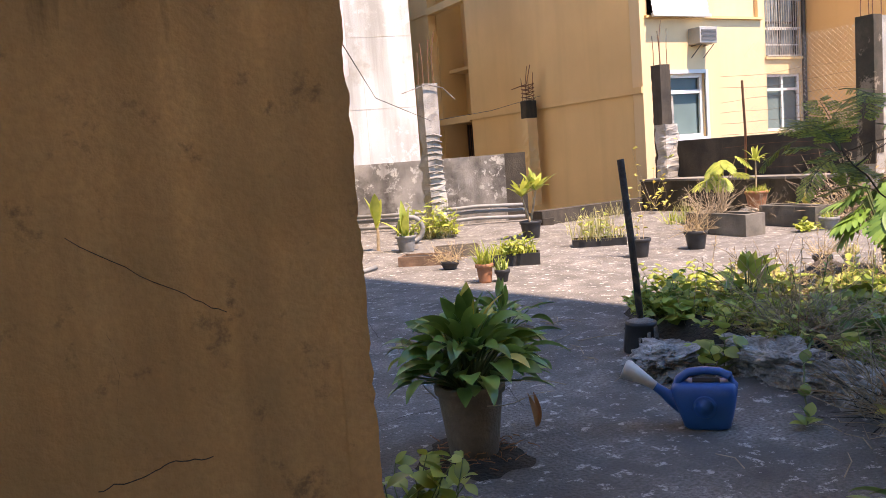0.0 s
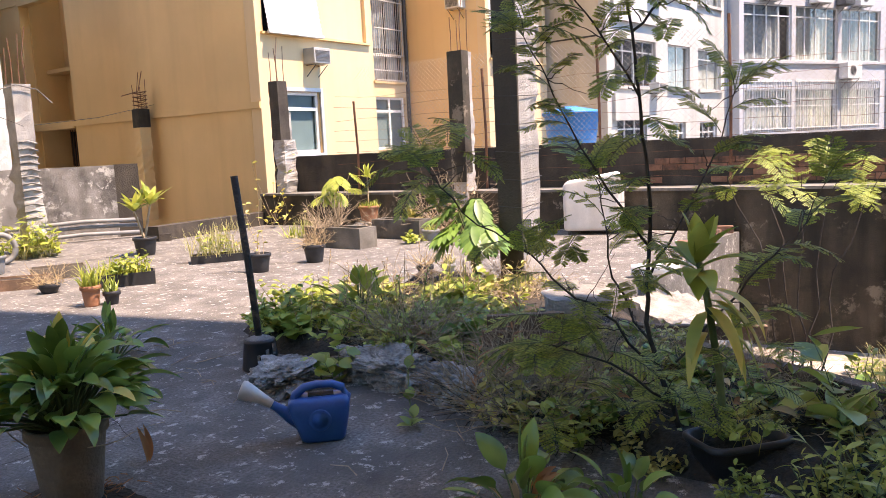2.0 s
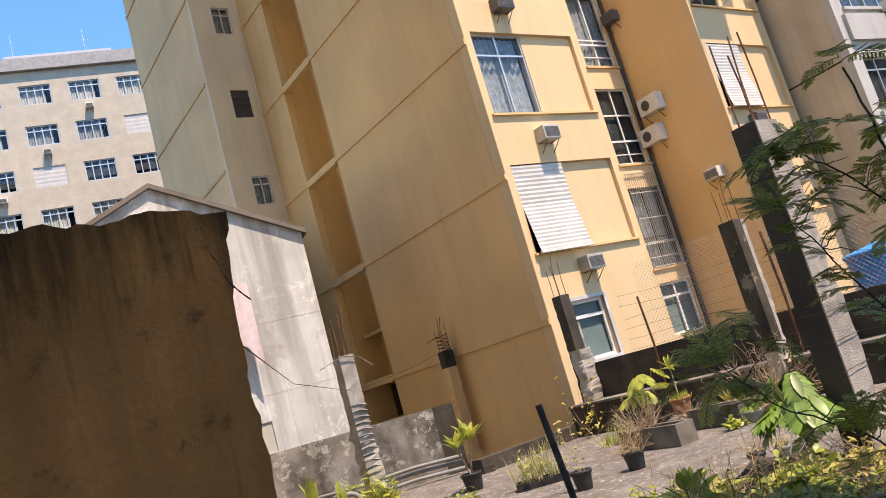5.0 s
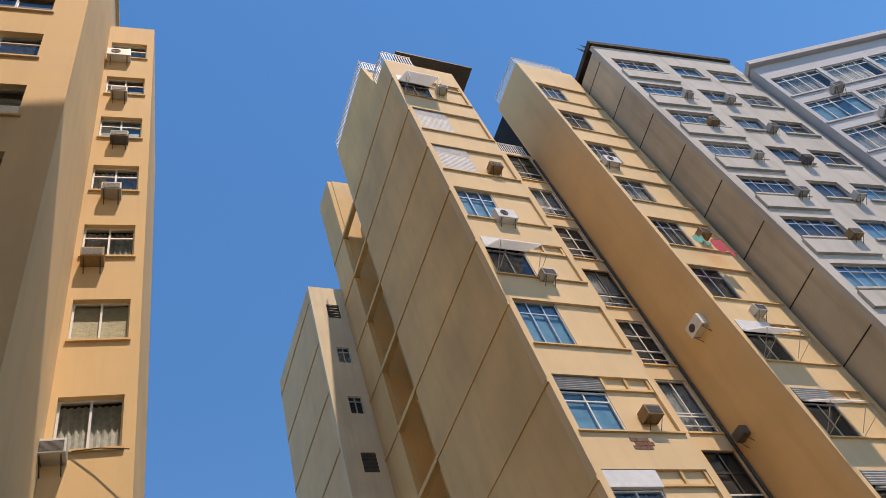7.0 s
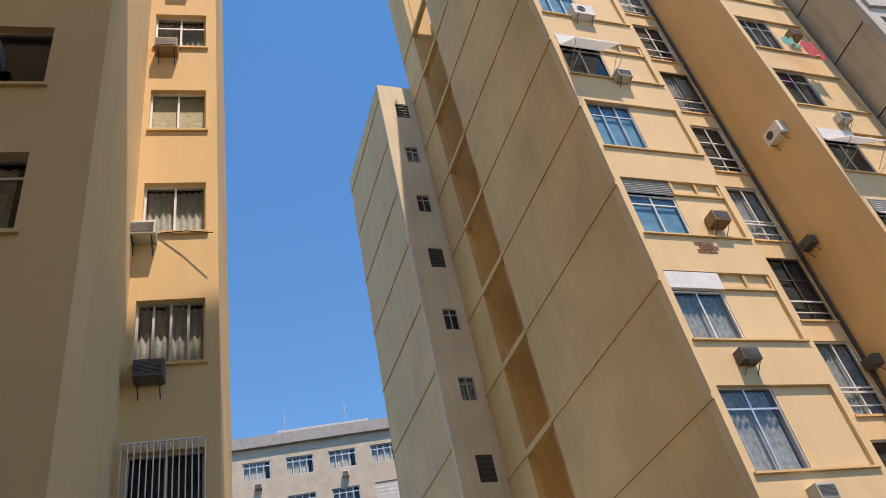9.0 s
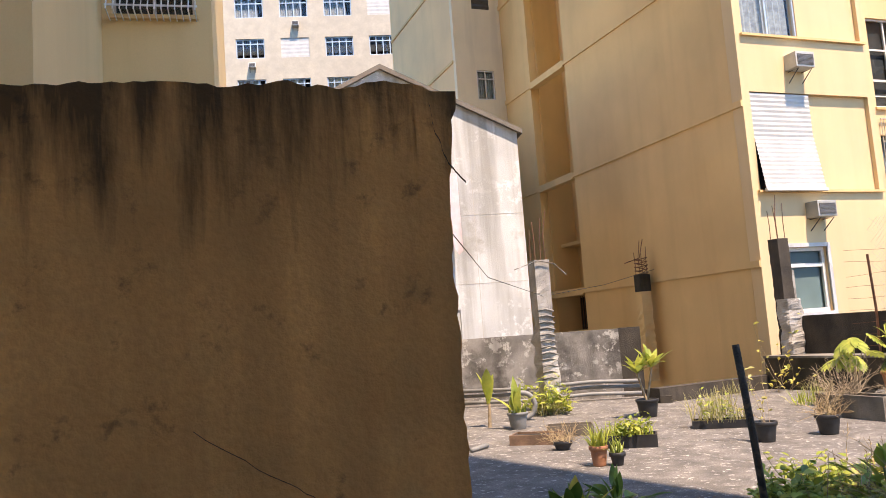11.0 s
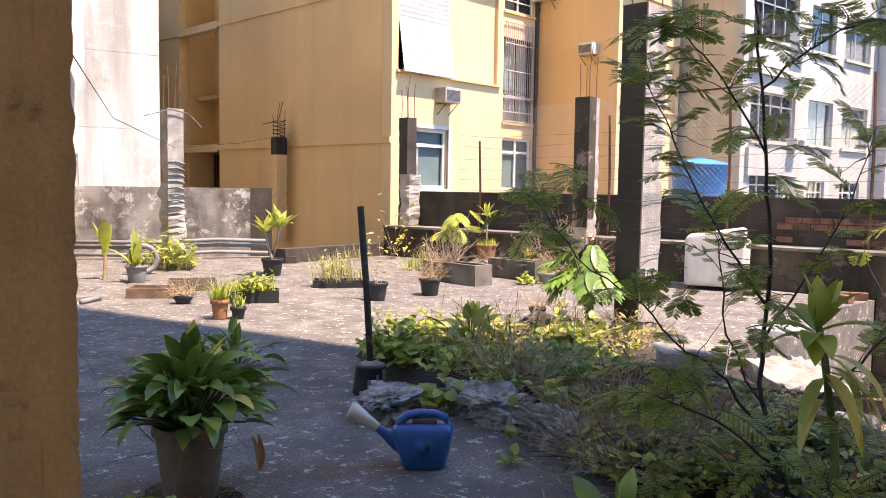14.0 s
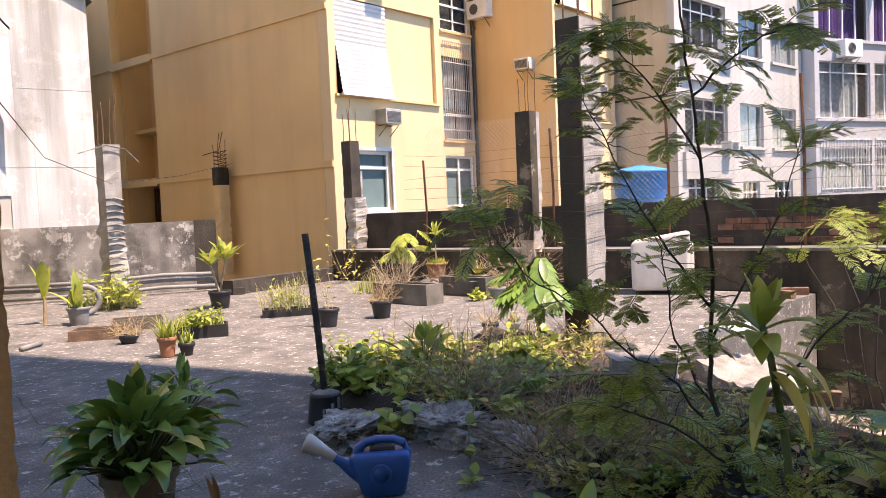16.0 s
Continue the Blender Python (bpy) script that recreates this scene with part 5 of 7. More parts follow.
# large potted peace lily
pot("flower_pot", pose(1.66, 3.09, 0), 0.148, 0.33, CLAYPOT, "old ribbed cement flower pot stained with earth", 0.72, 0.015, 0.9, True)
lf, st = lily(random.Random(2), 170, 0.21, 0.17, 0.074)
lf2, st2 = lily(random.Random(5), 18, 0.21, 0.18, 0.07)
plant("peace_lily", "lush dark green broad-leaved lily in a cement pot", pose(1.66, 3.09, 0.31), [("foliage", lf, LILY), ("stem_tuft", st, GREENSTEM), ("yellowed_leaf_tuft", lf2, YELLOWING)])
ac = twigs(random.Random(4), 14, 0.15, 0.28, 0.003, 0.2)
plant("dead_root", "dry brown roots hanging over the pot rim", pose(1.66, 3.09, 0.24), [("root_tuft", ac, TWIG)])
a = Acc()
for i in range(2):
    a.blade((0.01 * i, 0, 0.0), (0.12 * (i - 1), 0.1, 1), 0.17, 0.055, 0.25, 0.7, 7, 0.45, twist=0.5 + i * 0.9)
plant("fallen_leaf", "curled dead brown leaf standing on the cement", pose(2.06, 3.19, 0), [("blade", a, DRYBROWN)])
a = grass(random.Random(6), 40, 0.2, 0.05, 0.02)
soilpatch = twigs(random.Random(8), 60, 0.22, 0.06, 0.003, 0.95)
plant("leaf_litter", "crumbs of dry leaves and roots round the pot foot", pose(1.66, 3.05, 0), [("litter", soilpatch, DRYBROWN)])
bm = bmesh.new()
prev = None
for i in range(6):
    ring = []
    for k in range(40):
        a = 2 * math.pi * k / 40
        q = (0.02 + 0.046 * i) * (1 + 0.30 * noise.noise((math.cos(a) * 1.6, math.sin(a) * 1.6, 0)) + 0.16 * noise.noise((math.cos(a) * 6, math.sin(a) * 6, 0)))
        ring.append(bm.verts.new((q * math.cos(a), q * math.sin(a), 0.014 * (1 - i / 5) + 0.0015)))
    if prev:
        for k in range(40):
            bm.faces.new((prev[k], prev[(k + 1) % 40], ring[(k + 1) % 40], ring[k]))
    prev = ring
solid("spilled_soil", bm, SOIL, "dark soil spilled on the cement round the pot", "soil", pose(1.64, 3.05, 0.0), smooth=True)
lf, st = lily(random.Random(9), 40, 0.16, 0.17, 0.075)
plant("small_lily", "smaller dark green leafy plant on the cement", pose(3.05, 5.02, 0.02), [("foliage", lf, LILY), ("stem_tuft", st, GREENSTEM)])
lf, st = weeds(random.Random(12), 20, 0.1, 0.34, 0.085, 0.65)
plant("wall_foot_plant", "green leafy climber at the foot of the ochre wall", pose(1.05, 2.43, 0), [("foliage", lf, MID), ("stem_tuft", st, GREENSTEM)])
bm = bmesh.new()
lathe(bm, [(0.028, 0), (0.03, 0.002), (0.03, 0.14), (0.02, 0.17), (0.012, 0.18), (0.012, 0.2), (0.001, 0.2)], 16)
solid("white_bottle", bm, WHITEALU, "small white plastic bottle at the wall foot", "bottle", pose(0.93, 2.42, 0), smooth=True)

# watering can
BLUE = mat("blue_plastic", (0.004, 0.088, 0.31), 0.36, 0.12, 4, 0.04)
DUSTY = mat("white_plastic", (0.62, 0.60, 0.55), 0.5, 0.1, 6, 0.05)
can = thing("watering_can", "blue plastic watering can with a white rose on its spout", "watering can", pose(2.66, 2.70, 0, 0, 0, 135) @ Matrix.Scale(1.0, 4))
bm = bmesh.new()
# body: a rounded box, wider at its shoulder; x runs towards the spout
prof = [(-0.108, 0.078, 0.0, 0.062), (-0.118, 0.09, 0.012, 0.072), (-0.13, 0.105, 0.06, 0.078), (-0.14, 0.124, 0.11, 0.082), (-0.147, 0.138, 0.16, 0.082), (-0.147, 0.137, 0.188, 0.077), (-0.138, 0.124, 0.206, 0.064), (-0.115, 0.095, 0.213, 0.045)]
prev = None
for x0, x1, z, hw in prof:
    ring = []
    cx, rx = (x0 + x1) / 2, (x1 - x0) / 2
    for k in range(32):
        a = 2 * math.pi * k / 32
        c, s = math.cos(a), math.sin(a)
        ring.append(bm.verts.new((cx + rx * math.copysign(abs(c) ** 0.45, c), hw * math.copysign(abs(s) ** 0.5, s), z)))
    if prev:
        for k in range(32):
            bm.faces.new((prev[k], prev[(k + 1) % 32], ring[(k + 1) % 32], ring[k]))
    else:
        bm.faces.new(ring[::-1])
    prev = ring
bm.faces.new(prev)
part("body", bm, BLUE, can, "", None, True)
bm = bmesh.new()
lathe(bm, [(0.05, 0), (0.053, 0.006), (0.047, 0.008), (0.03, 0.004), (0.033, 0.007), (0.001, 0.005)], 24)
part("emblem", bm, BLUE, can, "round moulded emblem", pose(-0.005, 0.086, 0.115, -90, 0, 0), True)
bm = bmesh.new()
lathe(bm, [(0.051, 0), (0.05, 0.008), (0.042, 0.006)], 24)
part("emblem", bm, BLUE, can, "round moulded emblem", pose(-0.005, -0.086, 0.115, 90, 0, 0), True)
bm = bmesh.new()
tube(bm, [(-0.122, 0, 0.15), (-0.132, 0, 0.20), (-0.115, 0, 0.238), (-0.07, 0, 0.258), (0.0, 0, 0.262), (0.06, 0, 0.252), (0.10, 0, 0.222), (0.118, 0, 0.16)], [0.026, 0.023, 0.02, 0.018, 0.018, 0.019, 0.022, 0.026], 12)
for v in bm.verts:
    v.co.y *= 1.5
part("handle", bm, BLUE, can, "", None, True)
bm = bmesh.new()
# black plate on the closed top, painted as shade inside the mouth
box(bm, -0.075, -0.03, 0.206, 0.045, 0.03, 0.217)
part("filling_mouth", bm, BLACKM, can, "black plate painted as the shaded inside of the filling mouth")
bm = bmesh.new()
tube(bm, [(0.09, 0, 0.10), (0.135, 0, 0.125), (0.175, 0, 0.158), (0.225, 0, 0.195)], [0.046, 0.034, 0.024, 0.018], 14)
part("spout", bm, BLUE, can, "", None, True)
bm = bmesh.new()
tube(bm, [(0.212, 0, 0.186), (0.255, 0, 0.217), (0.30, 0, 0.245), (0.332, 0, 0.262), (0.346, 0, 0.269), (0.35, 0, 0.271)], [0.021, 0.027, 0.038, 0.047, 0.045, 0.036], 18)
part("rose", bm, DUSTY, can, "white sprinkler rose", None, True)

# pole set in a cement-filled bucket
post = thing("pole_in_bucket", "black pole cast in a cement-filled black bucket", "post", pose(3.39, 3.92, 0))
bm = bmesh.new()
lathe(bm, [(0.115, 0), (0.118, 0.01), (0.098, 0.17), (0.10, 0.172), (0.098, 0.19), (0.085, 0.195)], 24)
part("bucket", bm, BLACKPOT, post, "", None, True)
bm = bmesh.new()
lathe(bm, [(0.097, 0.188), (0.06, 0.205), (0.02, 0.215), (0.001, 0.216)], 20)
part("cement_fill", bm, CONC, post, "", None, True)
bm = bmesh.new()
tube(bm, [(0, 0, 0.18), (-0.025, 0.02, 0.7), (-0.055, 0.05, 1.22)], 0.022, 10)
part("pole", bm, mat("rusty_black_iron", (0.045, 0.036, 0.03), 0.85, 0.4, 14, 0.5, blotch=0.5, blotch_col=(0.13, 0.09, 0.06), blotch_scale=12), post, "black iron pole", None, True)
bm = bmesh.new()
for a, z in ((-1.9, 0.1), (-1.4, 0.13), (-2.4, 0.07)):
    box(bm, 0.105 * math.cos(a) - 0.012, 0.112 * math.sin(a) - 0.003, z - 0.03, 0.105 * math.cos(a) + 0.012, 0.112 * math.sin(a) + 0.003, z + 0.04)
part("cement_splash", bm, CONC, post, "pale cement splashes")


def rock(name, m, sx, sy, sz, material, label, seed=0, cat="rubble", jag=1.0):
    bm = bmesh.new()
    bmesh.ops.create_icosphere(bm, subdivisions=5, radius=1)
    for v in bm.verts:
        c = v.co.copy()
        k = max(abs(c.x), abs(c.y), abs(c.z))
        q = c / (k ** 0.6)
        o = 0.3 * noise.noise(c * 1.6 + Vector((seed, 0, 0))) + 0.26 * noise.noise(c * 3.6 + Vector((seed, 3, 0))) + 0.2 * noise.noise(c * 8 + Vector((seed, 0, 5))) + 0.12 * noise.noise(c * 19 + Vector((seed, 2, 5)))
        q = q * (1 + o * jag)
        v.co = Vector((q.x * sx / 2, q.y * sy / 2, max(q.z, -0.75) * sz / 2 + sz * 0.37))
    return solid(name, bm, material, label, cat, m)


RUBBLE = mat("pale_cement_rubble", (0.44, 0.42, 0.39), 0.95, 0.35, 6, 1.0, fine=70, blotch=0.7, blotch_col=(0.12, 0.1, 0.08), blotch_scale=5, grain=0.6)
rock("cement_lump", pose(3.2, 3.5, 0, 0, 0, 30), 0.55, 0.34, 0.15, RUBBLE, "rough spill of hardened cement on the floor", 1)
rock("rubble_slab", pose(3.53, 3.02, 0, 0, 0, 80), 0.62, 0.3, 0.2, RUBBLE, "broken grey cement slab at the garden edge", 2)
rock("rubble_slab", pose(3.47, 2.5, 0, 0, 0, 60), 0.5, 0.28, 0.17, RUBBLE, "broken grey cement lump under creepers", 5)
rock("rubble_slab", pose(3.35, 2.1, 0, 0, 0, 20), 0.4, 0.25, 0.14, RUBBLE, "broken grey cement lump under creepers", 8)
WHITEREND = mat("white_broken_render", (0.36, 0.33, 0.29), 0.92, 0.3, 5, 0.9, blotch=0.5, blotch_col=(0.15, 0.14, 0.12), blotch_scale=4)


def slab(m, lx, ly, lz, material, label, seed):
    """An angular broken piece of concrete with chipped edges."""
    bm = bmesh.new()
    bmesh.ops.create_cube(bm, size=1)
    bmesh.ops.subdivide_edges(bm, edges=list(bm.edges), cuts=11, use_grid_fill=True)
    for v in bm.verts:
        edge = sum(1 for c in v.co if abs(c) > 0.49)
        p = Vector((v.co.x * lx, v.co.y * ly, v.co.z * lz))
        n3 = Vector((noise.noise(p * 9 + Vector((seed, 0, 0))), noise.noise(p * 9 + Vector((0, seed, 0))), noise.noise(p * 9 + Vector((0, 0, seed)))))
        p += n3 * (0.022 if edge < 2 else 0.055)
        p.z += 0.25 * p.x * (v.co.z > 0) * math.sin(seed)
        v.co = p + Vector((0, 0, lz / 2))
    return solid("rubble_slab", bm, material, label, "rubble", m)


slab(pose(4.98, 2.48, -0.03, 0, 5, 24), 0.28, 0.44, 0.34, WHITEREND, "angular pale broken concrete block at the slab edge", 2.0)
slab(pose(6.35, 2.5, -0.75, 5, 0, 12), 0.6, 0.9, 0.5, WHITEREND, "angular pale broken concrete block at the slab edge", 5.0)
slab(pose(6.2, 3.15, -0.25, 0, 10, 50), 0.5, 0.3, 0.32, WHITEREND, "leaning broken piece of pale concrete", 8.0)
slab(pose(7.2, 2.5, -0.85, 0, -5, 70), 0.9, 0.7, 0.55, WHITEREND, "large grey broken block at the slab edge", 14.0)
for i, (x, y) in enumerate(((8.8, 2.95), (9.3, 3.2), (10.6, 3.3), (11.0, 3.25), (10.9, 3.4))):
    bm = bmesh.new()
    box(bm, -0.12, -0.06, 0, 0.12, 0.06, 0.1, 0.008)
    solid("loose_brick", bm, BRICK, "broken red hollow brick lying on the slab edge", "brick", pose(x, y, 0.0, 0, 0, 37 * i), group="loose bricks")
bm = bmesh.new()
tube(bm, [(0, 0, 0), (0.45, 0, 0.02)], 0.06, 14)
solid("plastic_pipe", bm, WHITEALU, "short white plastic drain pipe at the slab edge", "pipe", pose(7.3, 3.05, 0.07, 0, 0, -60), smooth=True)

# small pots and trays, each with what grows in it
def potted(x, y, r, h, pm, plabel, name, label, layers, top=0.85):
    pot("flower_pot", pose(x, y, 0), r, h, pm, plabel)
    plant(name, label, pose(x, y, h * top), layers)


lf = Acc()
for k, (a, t) in enumerate(((0.4, 80), (2.6, 70), (4.4, 60))):
    lf.blade((0, 0, 0.3 + 0.05 * k), (math.cos(a) * 0.25, math.sin(a) * 0.25, 1), 0.5, 0.16, 0.5, 0.3, 8, 0.5)
st = Acc()
st.stem([(0, 0, 0), (0.02, 0, 0.35)], 0.03, 0.02, 8)
plant("banana_sapling", "young banana plant with two upright lime leaves", pose(4.73, 11.16, 0), [("foliage", lf, LIME), ("stalk", st, TWIG)])
lf = strap(random.Random(21), 9, 0.5, 0.11, 0, 0.5, 45, 88)
lo = grass(random.Random(22), 40, 0.14, 0.2, 0.02)
potted(4.94, 10.61, 0.14, 0.24, GREYPOT, "grey plastic flower pot", "leafy_plant", "lime green upright leaves in a grey pot", [("foliage", lf, LIME), ("undergrowth", lo, LIME)])
lf, st = weeds(random.Random(23), 46, 0.33, 0.55, 0.13, 0.4)
lo = grass(random.Random(24), 120, 0.33, 0.5, 0.014)
plant("shrub", "bushy yellow-green shrub round the pillar foot", pose(6.15, 11.95, 0), [("foliage", lf, LIME), ("stem_tuft", st, GREENSTEM), ("grass", lo, GRASS)])
rg = random.Random(25)
st = Acc()
lf = Acc()
for ox, oy, hh in ((-0.1, 0.05, 0.42), (0.1, -0.05, 0.5)):
    st.stem([(0, 0, 0), (ox, oy, hh)], 0.02, 0.015, 7)
    k = strap(rg, 15, 0.38, 0.085, 0, 0.7, 25, 85)
    lf.add([Vector(v) + Vector((ox, oy, hh)) for v in k.v], k.f)
potted(6.88, 10.23, 0.16, 0.26, BLACKPOT, "black plastic flower pot on the cement", "dracaena", "lime green dracaena with two leafy heads", [("foliage", lf, LIME), ("stem_tuft", st, TWIG)])


def trough(name, m, lx, ly, h, material, label, wall=0.02):
    t = thing(name, label, "planter", m)
    bm = bmesh.new()
    box(bm, -lx / 2, -ly / 2, 0, lx / 2, -ly / 2 + wall, h)
    box(bm, -lx / 2, ly / 2 - wall, 0, lx / 2, ly / 2, h)
    box(bm, -lx / 2, -ly / 2 + wall, 0, -lx / 2 + wall, ly / 2 - wall, h)
    box(bm, lx / 2 - wall, -ly / 2 + wall, 0, lx / 2, ly / 2 - wall, h)
    part("box_wall", bm, material, t)
    boxpart("soil", SOIL, t, -lx / 2 + wall, -ly / 2 + wall, 0, lx / 2 - wall, ly / 2 - wall, h * 0.8)
    return t


trough("planter_tray", pose(5.11, 8.02, 0, 0, 0, -35), 0.62, 0.3, 0.14, BLACKPOT, "black plastic planter tray on the cement")
a, b = grass(random.Random(31), 150, 0.15, 0.2, 0.016, 1.8), weeds(random.Random(32), 18, 0.2, 0.3, 0.08, 0.5)
plant("tray_seedling", "yellow-green seedlings in a black tray", pose(5.11, 8.02, 0.1, 0, 0, -35), [("foliage", a, LIME), ("leaf_tuft", b[0], LIME), ("stem_tuft", b[1], GREENSTEM)])
potted(4.19, 7.16, 0.085, 0.2, TERRACOTTA, "small red clay pot", "grass_tuft", "green grass tuft in a small red pot", [("foliage", grass(random.Random(33), 70, 0.08, 0.26, 0.016), LIME)])
potted(4.34, 7.06, 0.07, 0.13, BLACKPOT, "small black plastic pot", "grass_tuft", "short green tuft in a small black pot", [("foliage", grass(random.Random(34), 40, 0.07, 0.16, 0.014), MID)])
potted(4.44, 8.38, 0.1, 0.1, BLACKPOT, "low black plastic bowl", "dry_plant", "withered brown plant in a low bowl", [("stem_tuft", twigs(random.Random(35), 60, 0.16, 0.22, 0.003, 0.3), DRY)])
trough("planter_tray", pose(6.78, 8.5, 0, 0, 0, -35), 0.7, 0.3, 0.1, BLACKPOT, "low black planter tray on the cement")
plant("tray_grass", "tall yellowed grass in a low black tray", pose(6.78, 8.5, 0.07, 0, 0, -35), [("foliage", grass(random.Random(36), 130, 0.2, 0.4, 0.011, 1.8), GRASS), ("leaf_tuft", weeds(random.Random(37), 16, 0.25, 0.4, 0.06, 0.5)[0], LIME)])
w1 = weeds(random.Random(38), 6, 0.05, 0.6, 0.06, 0.5)
potted(6.3, 7.17, 0.12, 0.22, BLACKPOT, "black plastic flower pot on the cement", "twiggy_plant", "thin twiggy plant in a black pot", [("foliage", w1[0], WEED), ("stem_tuft", w1[1], TWIG)])
potted(7.12, 7.1, 0.13, 0.22, BLACKPOT, "dark flower pot with earth on its rim", "dry_plant", "drooping withered brown plant in a dark pot", [("stem_tuft", twigs(random.Random(39), 60, 0.14, 0.28, 0.004, 0.2), DRY)])
plant("grass_tuft", "low green tuft growing from the cement", pose(9.2, 9.5, 0), [("foliage", grass(random.Random(41), 110, 0.25, 0.25, 0.014), LIME)])
trough("wooden_box", pose(4.48, 9.1, 0, 0, 0, -40), 0.62, 0.36, 0.12, mat("reddish_old_wood", (0.24, 0.145, 0.095), 0.88, 0.3, 5, 0.4, streak=0.3), "low reddish box on the cement")
trough("wooden_box", pose(5.12, 9.42, 0, 0, 0, -28), 0.6, 0.3, 0.14, mat("grey_old_wood", (0.16, 0.13, 0.10), 0.85, 0.25, 5, 0.4), "low dark wooden box on the cement")
potted(6.7, 5.08, 0.08, 0.12, BLACKPOT, "small black plastic pot", "dry_plant", "small withered plant in a black pot", [("stem_tuft", twigs(random.Random(42), 40, 0.1, 0.2, 0.003, 0.2), DRY)])
potted(6.98, 4.98, 0.07, 0.1, GREYPOT, "small grey plastic pot", "grass_tuft", "dry grass in a small grey pot", [("foliage", grass(random.Random(43), 40, 0.08, 0.16, 0.01), GRASS)])
bm = bmesh.new()
tube(bm, [(0, 0, 0.03), (0.35, 0.1, 0.03)], 0.03, 10)
solid("plastic_pipe", bm, GREYPOT, "short pale pipe lying on the cement", "pipe", pose(3.55, 9.0, 0, 0, 0, 20), smooth=True)

# concrete troughs with pots
TROUGHM = mat("stained_trough_concrete", (0.22, 0.195, 0.16), 0.93, 0.35, 2.5, 0.9, streak=0.6, dirt=(0.05, 0.042, 0.03), blotch=0.5, blotch_col=(0.07, 0.06, 0.045), fine=90)
for x, y, lx, ly, rz in ((8.42, 7.86, 0.34, 1.1, -3), (9.5, 7.6, 0.3, 0.95, -3)):
    trough("concrete_trough", pose(x, y, 0, 0, 0, rz), lx, ly, 0.29, TROUGHM, "grey weathered concrete trough on the terrace", 0.06)
plant("trough_weed", "dry stalks and weeds in a concrete trough", pose(8.42, 8.1, 0.22), [("stem_tuft", twigs(random.Random(50), 70, 0.2, 0.5, 0.005, 0.2), TWIG)])
potted(9.5, 8.1, 0.1, 0.16, BLACKPOT, "black flower pot beside a trough", "dry_plant", "withered stalks in a black pot", [("stem_tuft", twigs(random.Random(51), 40, 0.1, 0.3, 0.004, 0.1), TWIG)])
pot("flower_pot", pose(9.95, 8.62, 0.18), 0.16, 0.27, TERRACOTTA, "terracotta flower pot on a stone beside the trough")
rock("stone", pose(9.95, 8.62, 0), 0.4, 0.4, 0.24, RUBBLE, "flat stone carrying a flower pot", 20)
st = Acc()
st.stem([(0, 0, 0), (0.03, 0.02, 0.5)], 0.012, 0.01, 6)
k = strap(random.Random(52), 16, 0.25, 0.05, 0.5, 0.8, 10, 75)
plant("small_palm", "little palm with a lime crown in a terracotta pot", pose(9.95, 8.62, 0.41), [("trunk", st, TWIG), ("crown", k, LIME), ("grass", grass(random.Random(53), 120, 0.18, 0.14, 0.012), LIME)])
potted(10.15, 7.9, 0.12, 0.22, GREYPOT, "grey flower pot beside the ledge", "agave", "grey-green spiky agave in a pot", [("foliage", strap(random.Random(54), 26, 0.34, 0.035, 0, 0.7, 10, 80), WEED), ("dead_leaf_tuft", strap(random.Random(55), 18, 0.3, 0.03, 0, 1.6, -10, 30), DRY)])
plant("dry_shrub", "pale withered shrub before the ledge", pose(10.3, 7.2, 0.0), [("stem_tuft", twigs(random.Random(56), 130, 0.3, 0.9, 0.006, 0.1), TWIG), ("dead_leaf_tuft", weeds(random.Random(57), 20, 0.3, 0.7, 0.06, 0.5)[0], DRY)])
potted(9.35, 6.95, 0.12, 0.16, GREYPOT, "grey plastic pot on the cement", "grass_tuft", "few weeds in a grey pot", [("foliage", grass(random.Random(58), 30, 0.1, 0.15, 0.014), LIME)])
plant("grass_tuft", "lime green weeds at the trough foot", pose(9.0, 7.0, 0), [("foliage", weeds(random.Random(59), 14, 0.14, 0.15, 0.07, 0.7)[0], LIME)])
m1 = monstera(random.Random(61), 8, 0.95, 0.33, 0.3, 1.4)
plant("monstera", "large split-leaved monstera beside the dark wall", pose(9.6, 8.95, 0.0), [("foliage", m1[0], LIME), ("stem_tuft", m1[1], TWIG)])
m2 = monstera(random.Random(63), 22, 0.85, 0.26, 0.22, 1.35)
plant("monstera", "hanging split-leaved monstera at the pillar foot", pose(5.72, 3.78, 0.0), [("foliage", m2[0], MONST), ("stem_tuft", m2[1], GREENSTEM)])
lf, st = weeds(random.Random(64), 10, 0.25, 1.35, 0.1, 0.5)
plant("thin_shrub", "sparse yellow-green shrub by the yellow wall", pose(10.3, 11.3, 0), [("foliage", lf, YELLOWING), ("stem_tuft", st, TWIG)])
for i, (x, y) in enumerate(((7.6, 9.9), (8.6, 10.8), (9.6, 11.5), (10.5, 10.6))):
    plant("grass_tuft", "thin dry grass growing along the kerb", pose(x, y, 0), [("foliage", grass(random.Random(70 + i), 50, 0.25, 0.3, 0.008), GRASS)])
for k, (y, z) in enumerate(((0.0, 0.1), (0.12, 0.22), (0.05, 0.32))):
    bm = bmesh.new()
    tube(bm, [(-2.6, y, z), (-1.2, y - 0.05, z - 0.02), (0, y, z + 0.03), (0.9, y + 0.02, z)], 0.035, 8)
    solid("water_pipe", bm, GREYPOT, "pale water pipe along the foot of the wall", "pipe", pose(7.7, 13.2, 0, 0, 0, -30), group="water pipes", smooth=True)
bm = bmesh.new()
tube(bm, [(0.2 * math.cos(a), 0, 0.2 + 0.2 * math.sin(a)) for a in np.linspace(0, 2 * math.pi, 21)], 0.04, 8, False)
solid("hose_coil", bm, GREYPOT, "grey coil of hose leaning on the wall", "hose", pose(5.45, 11.5, 0.03, 0, 0, -20), smooth=True)

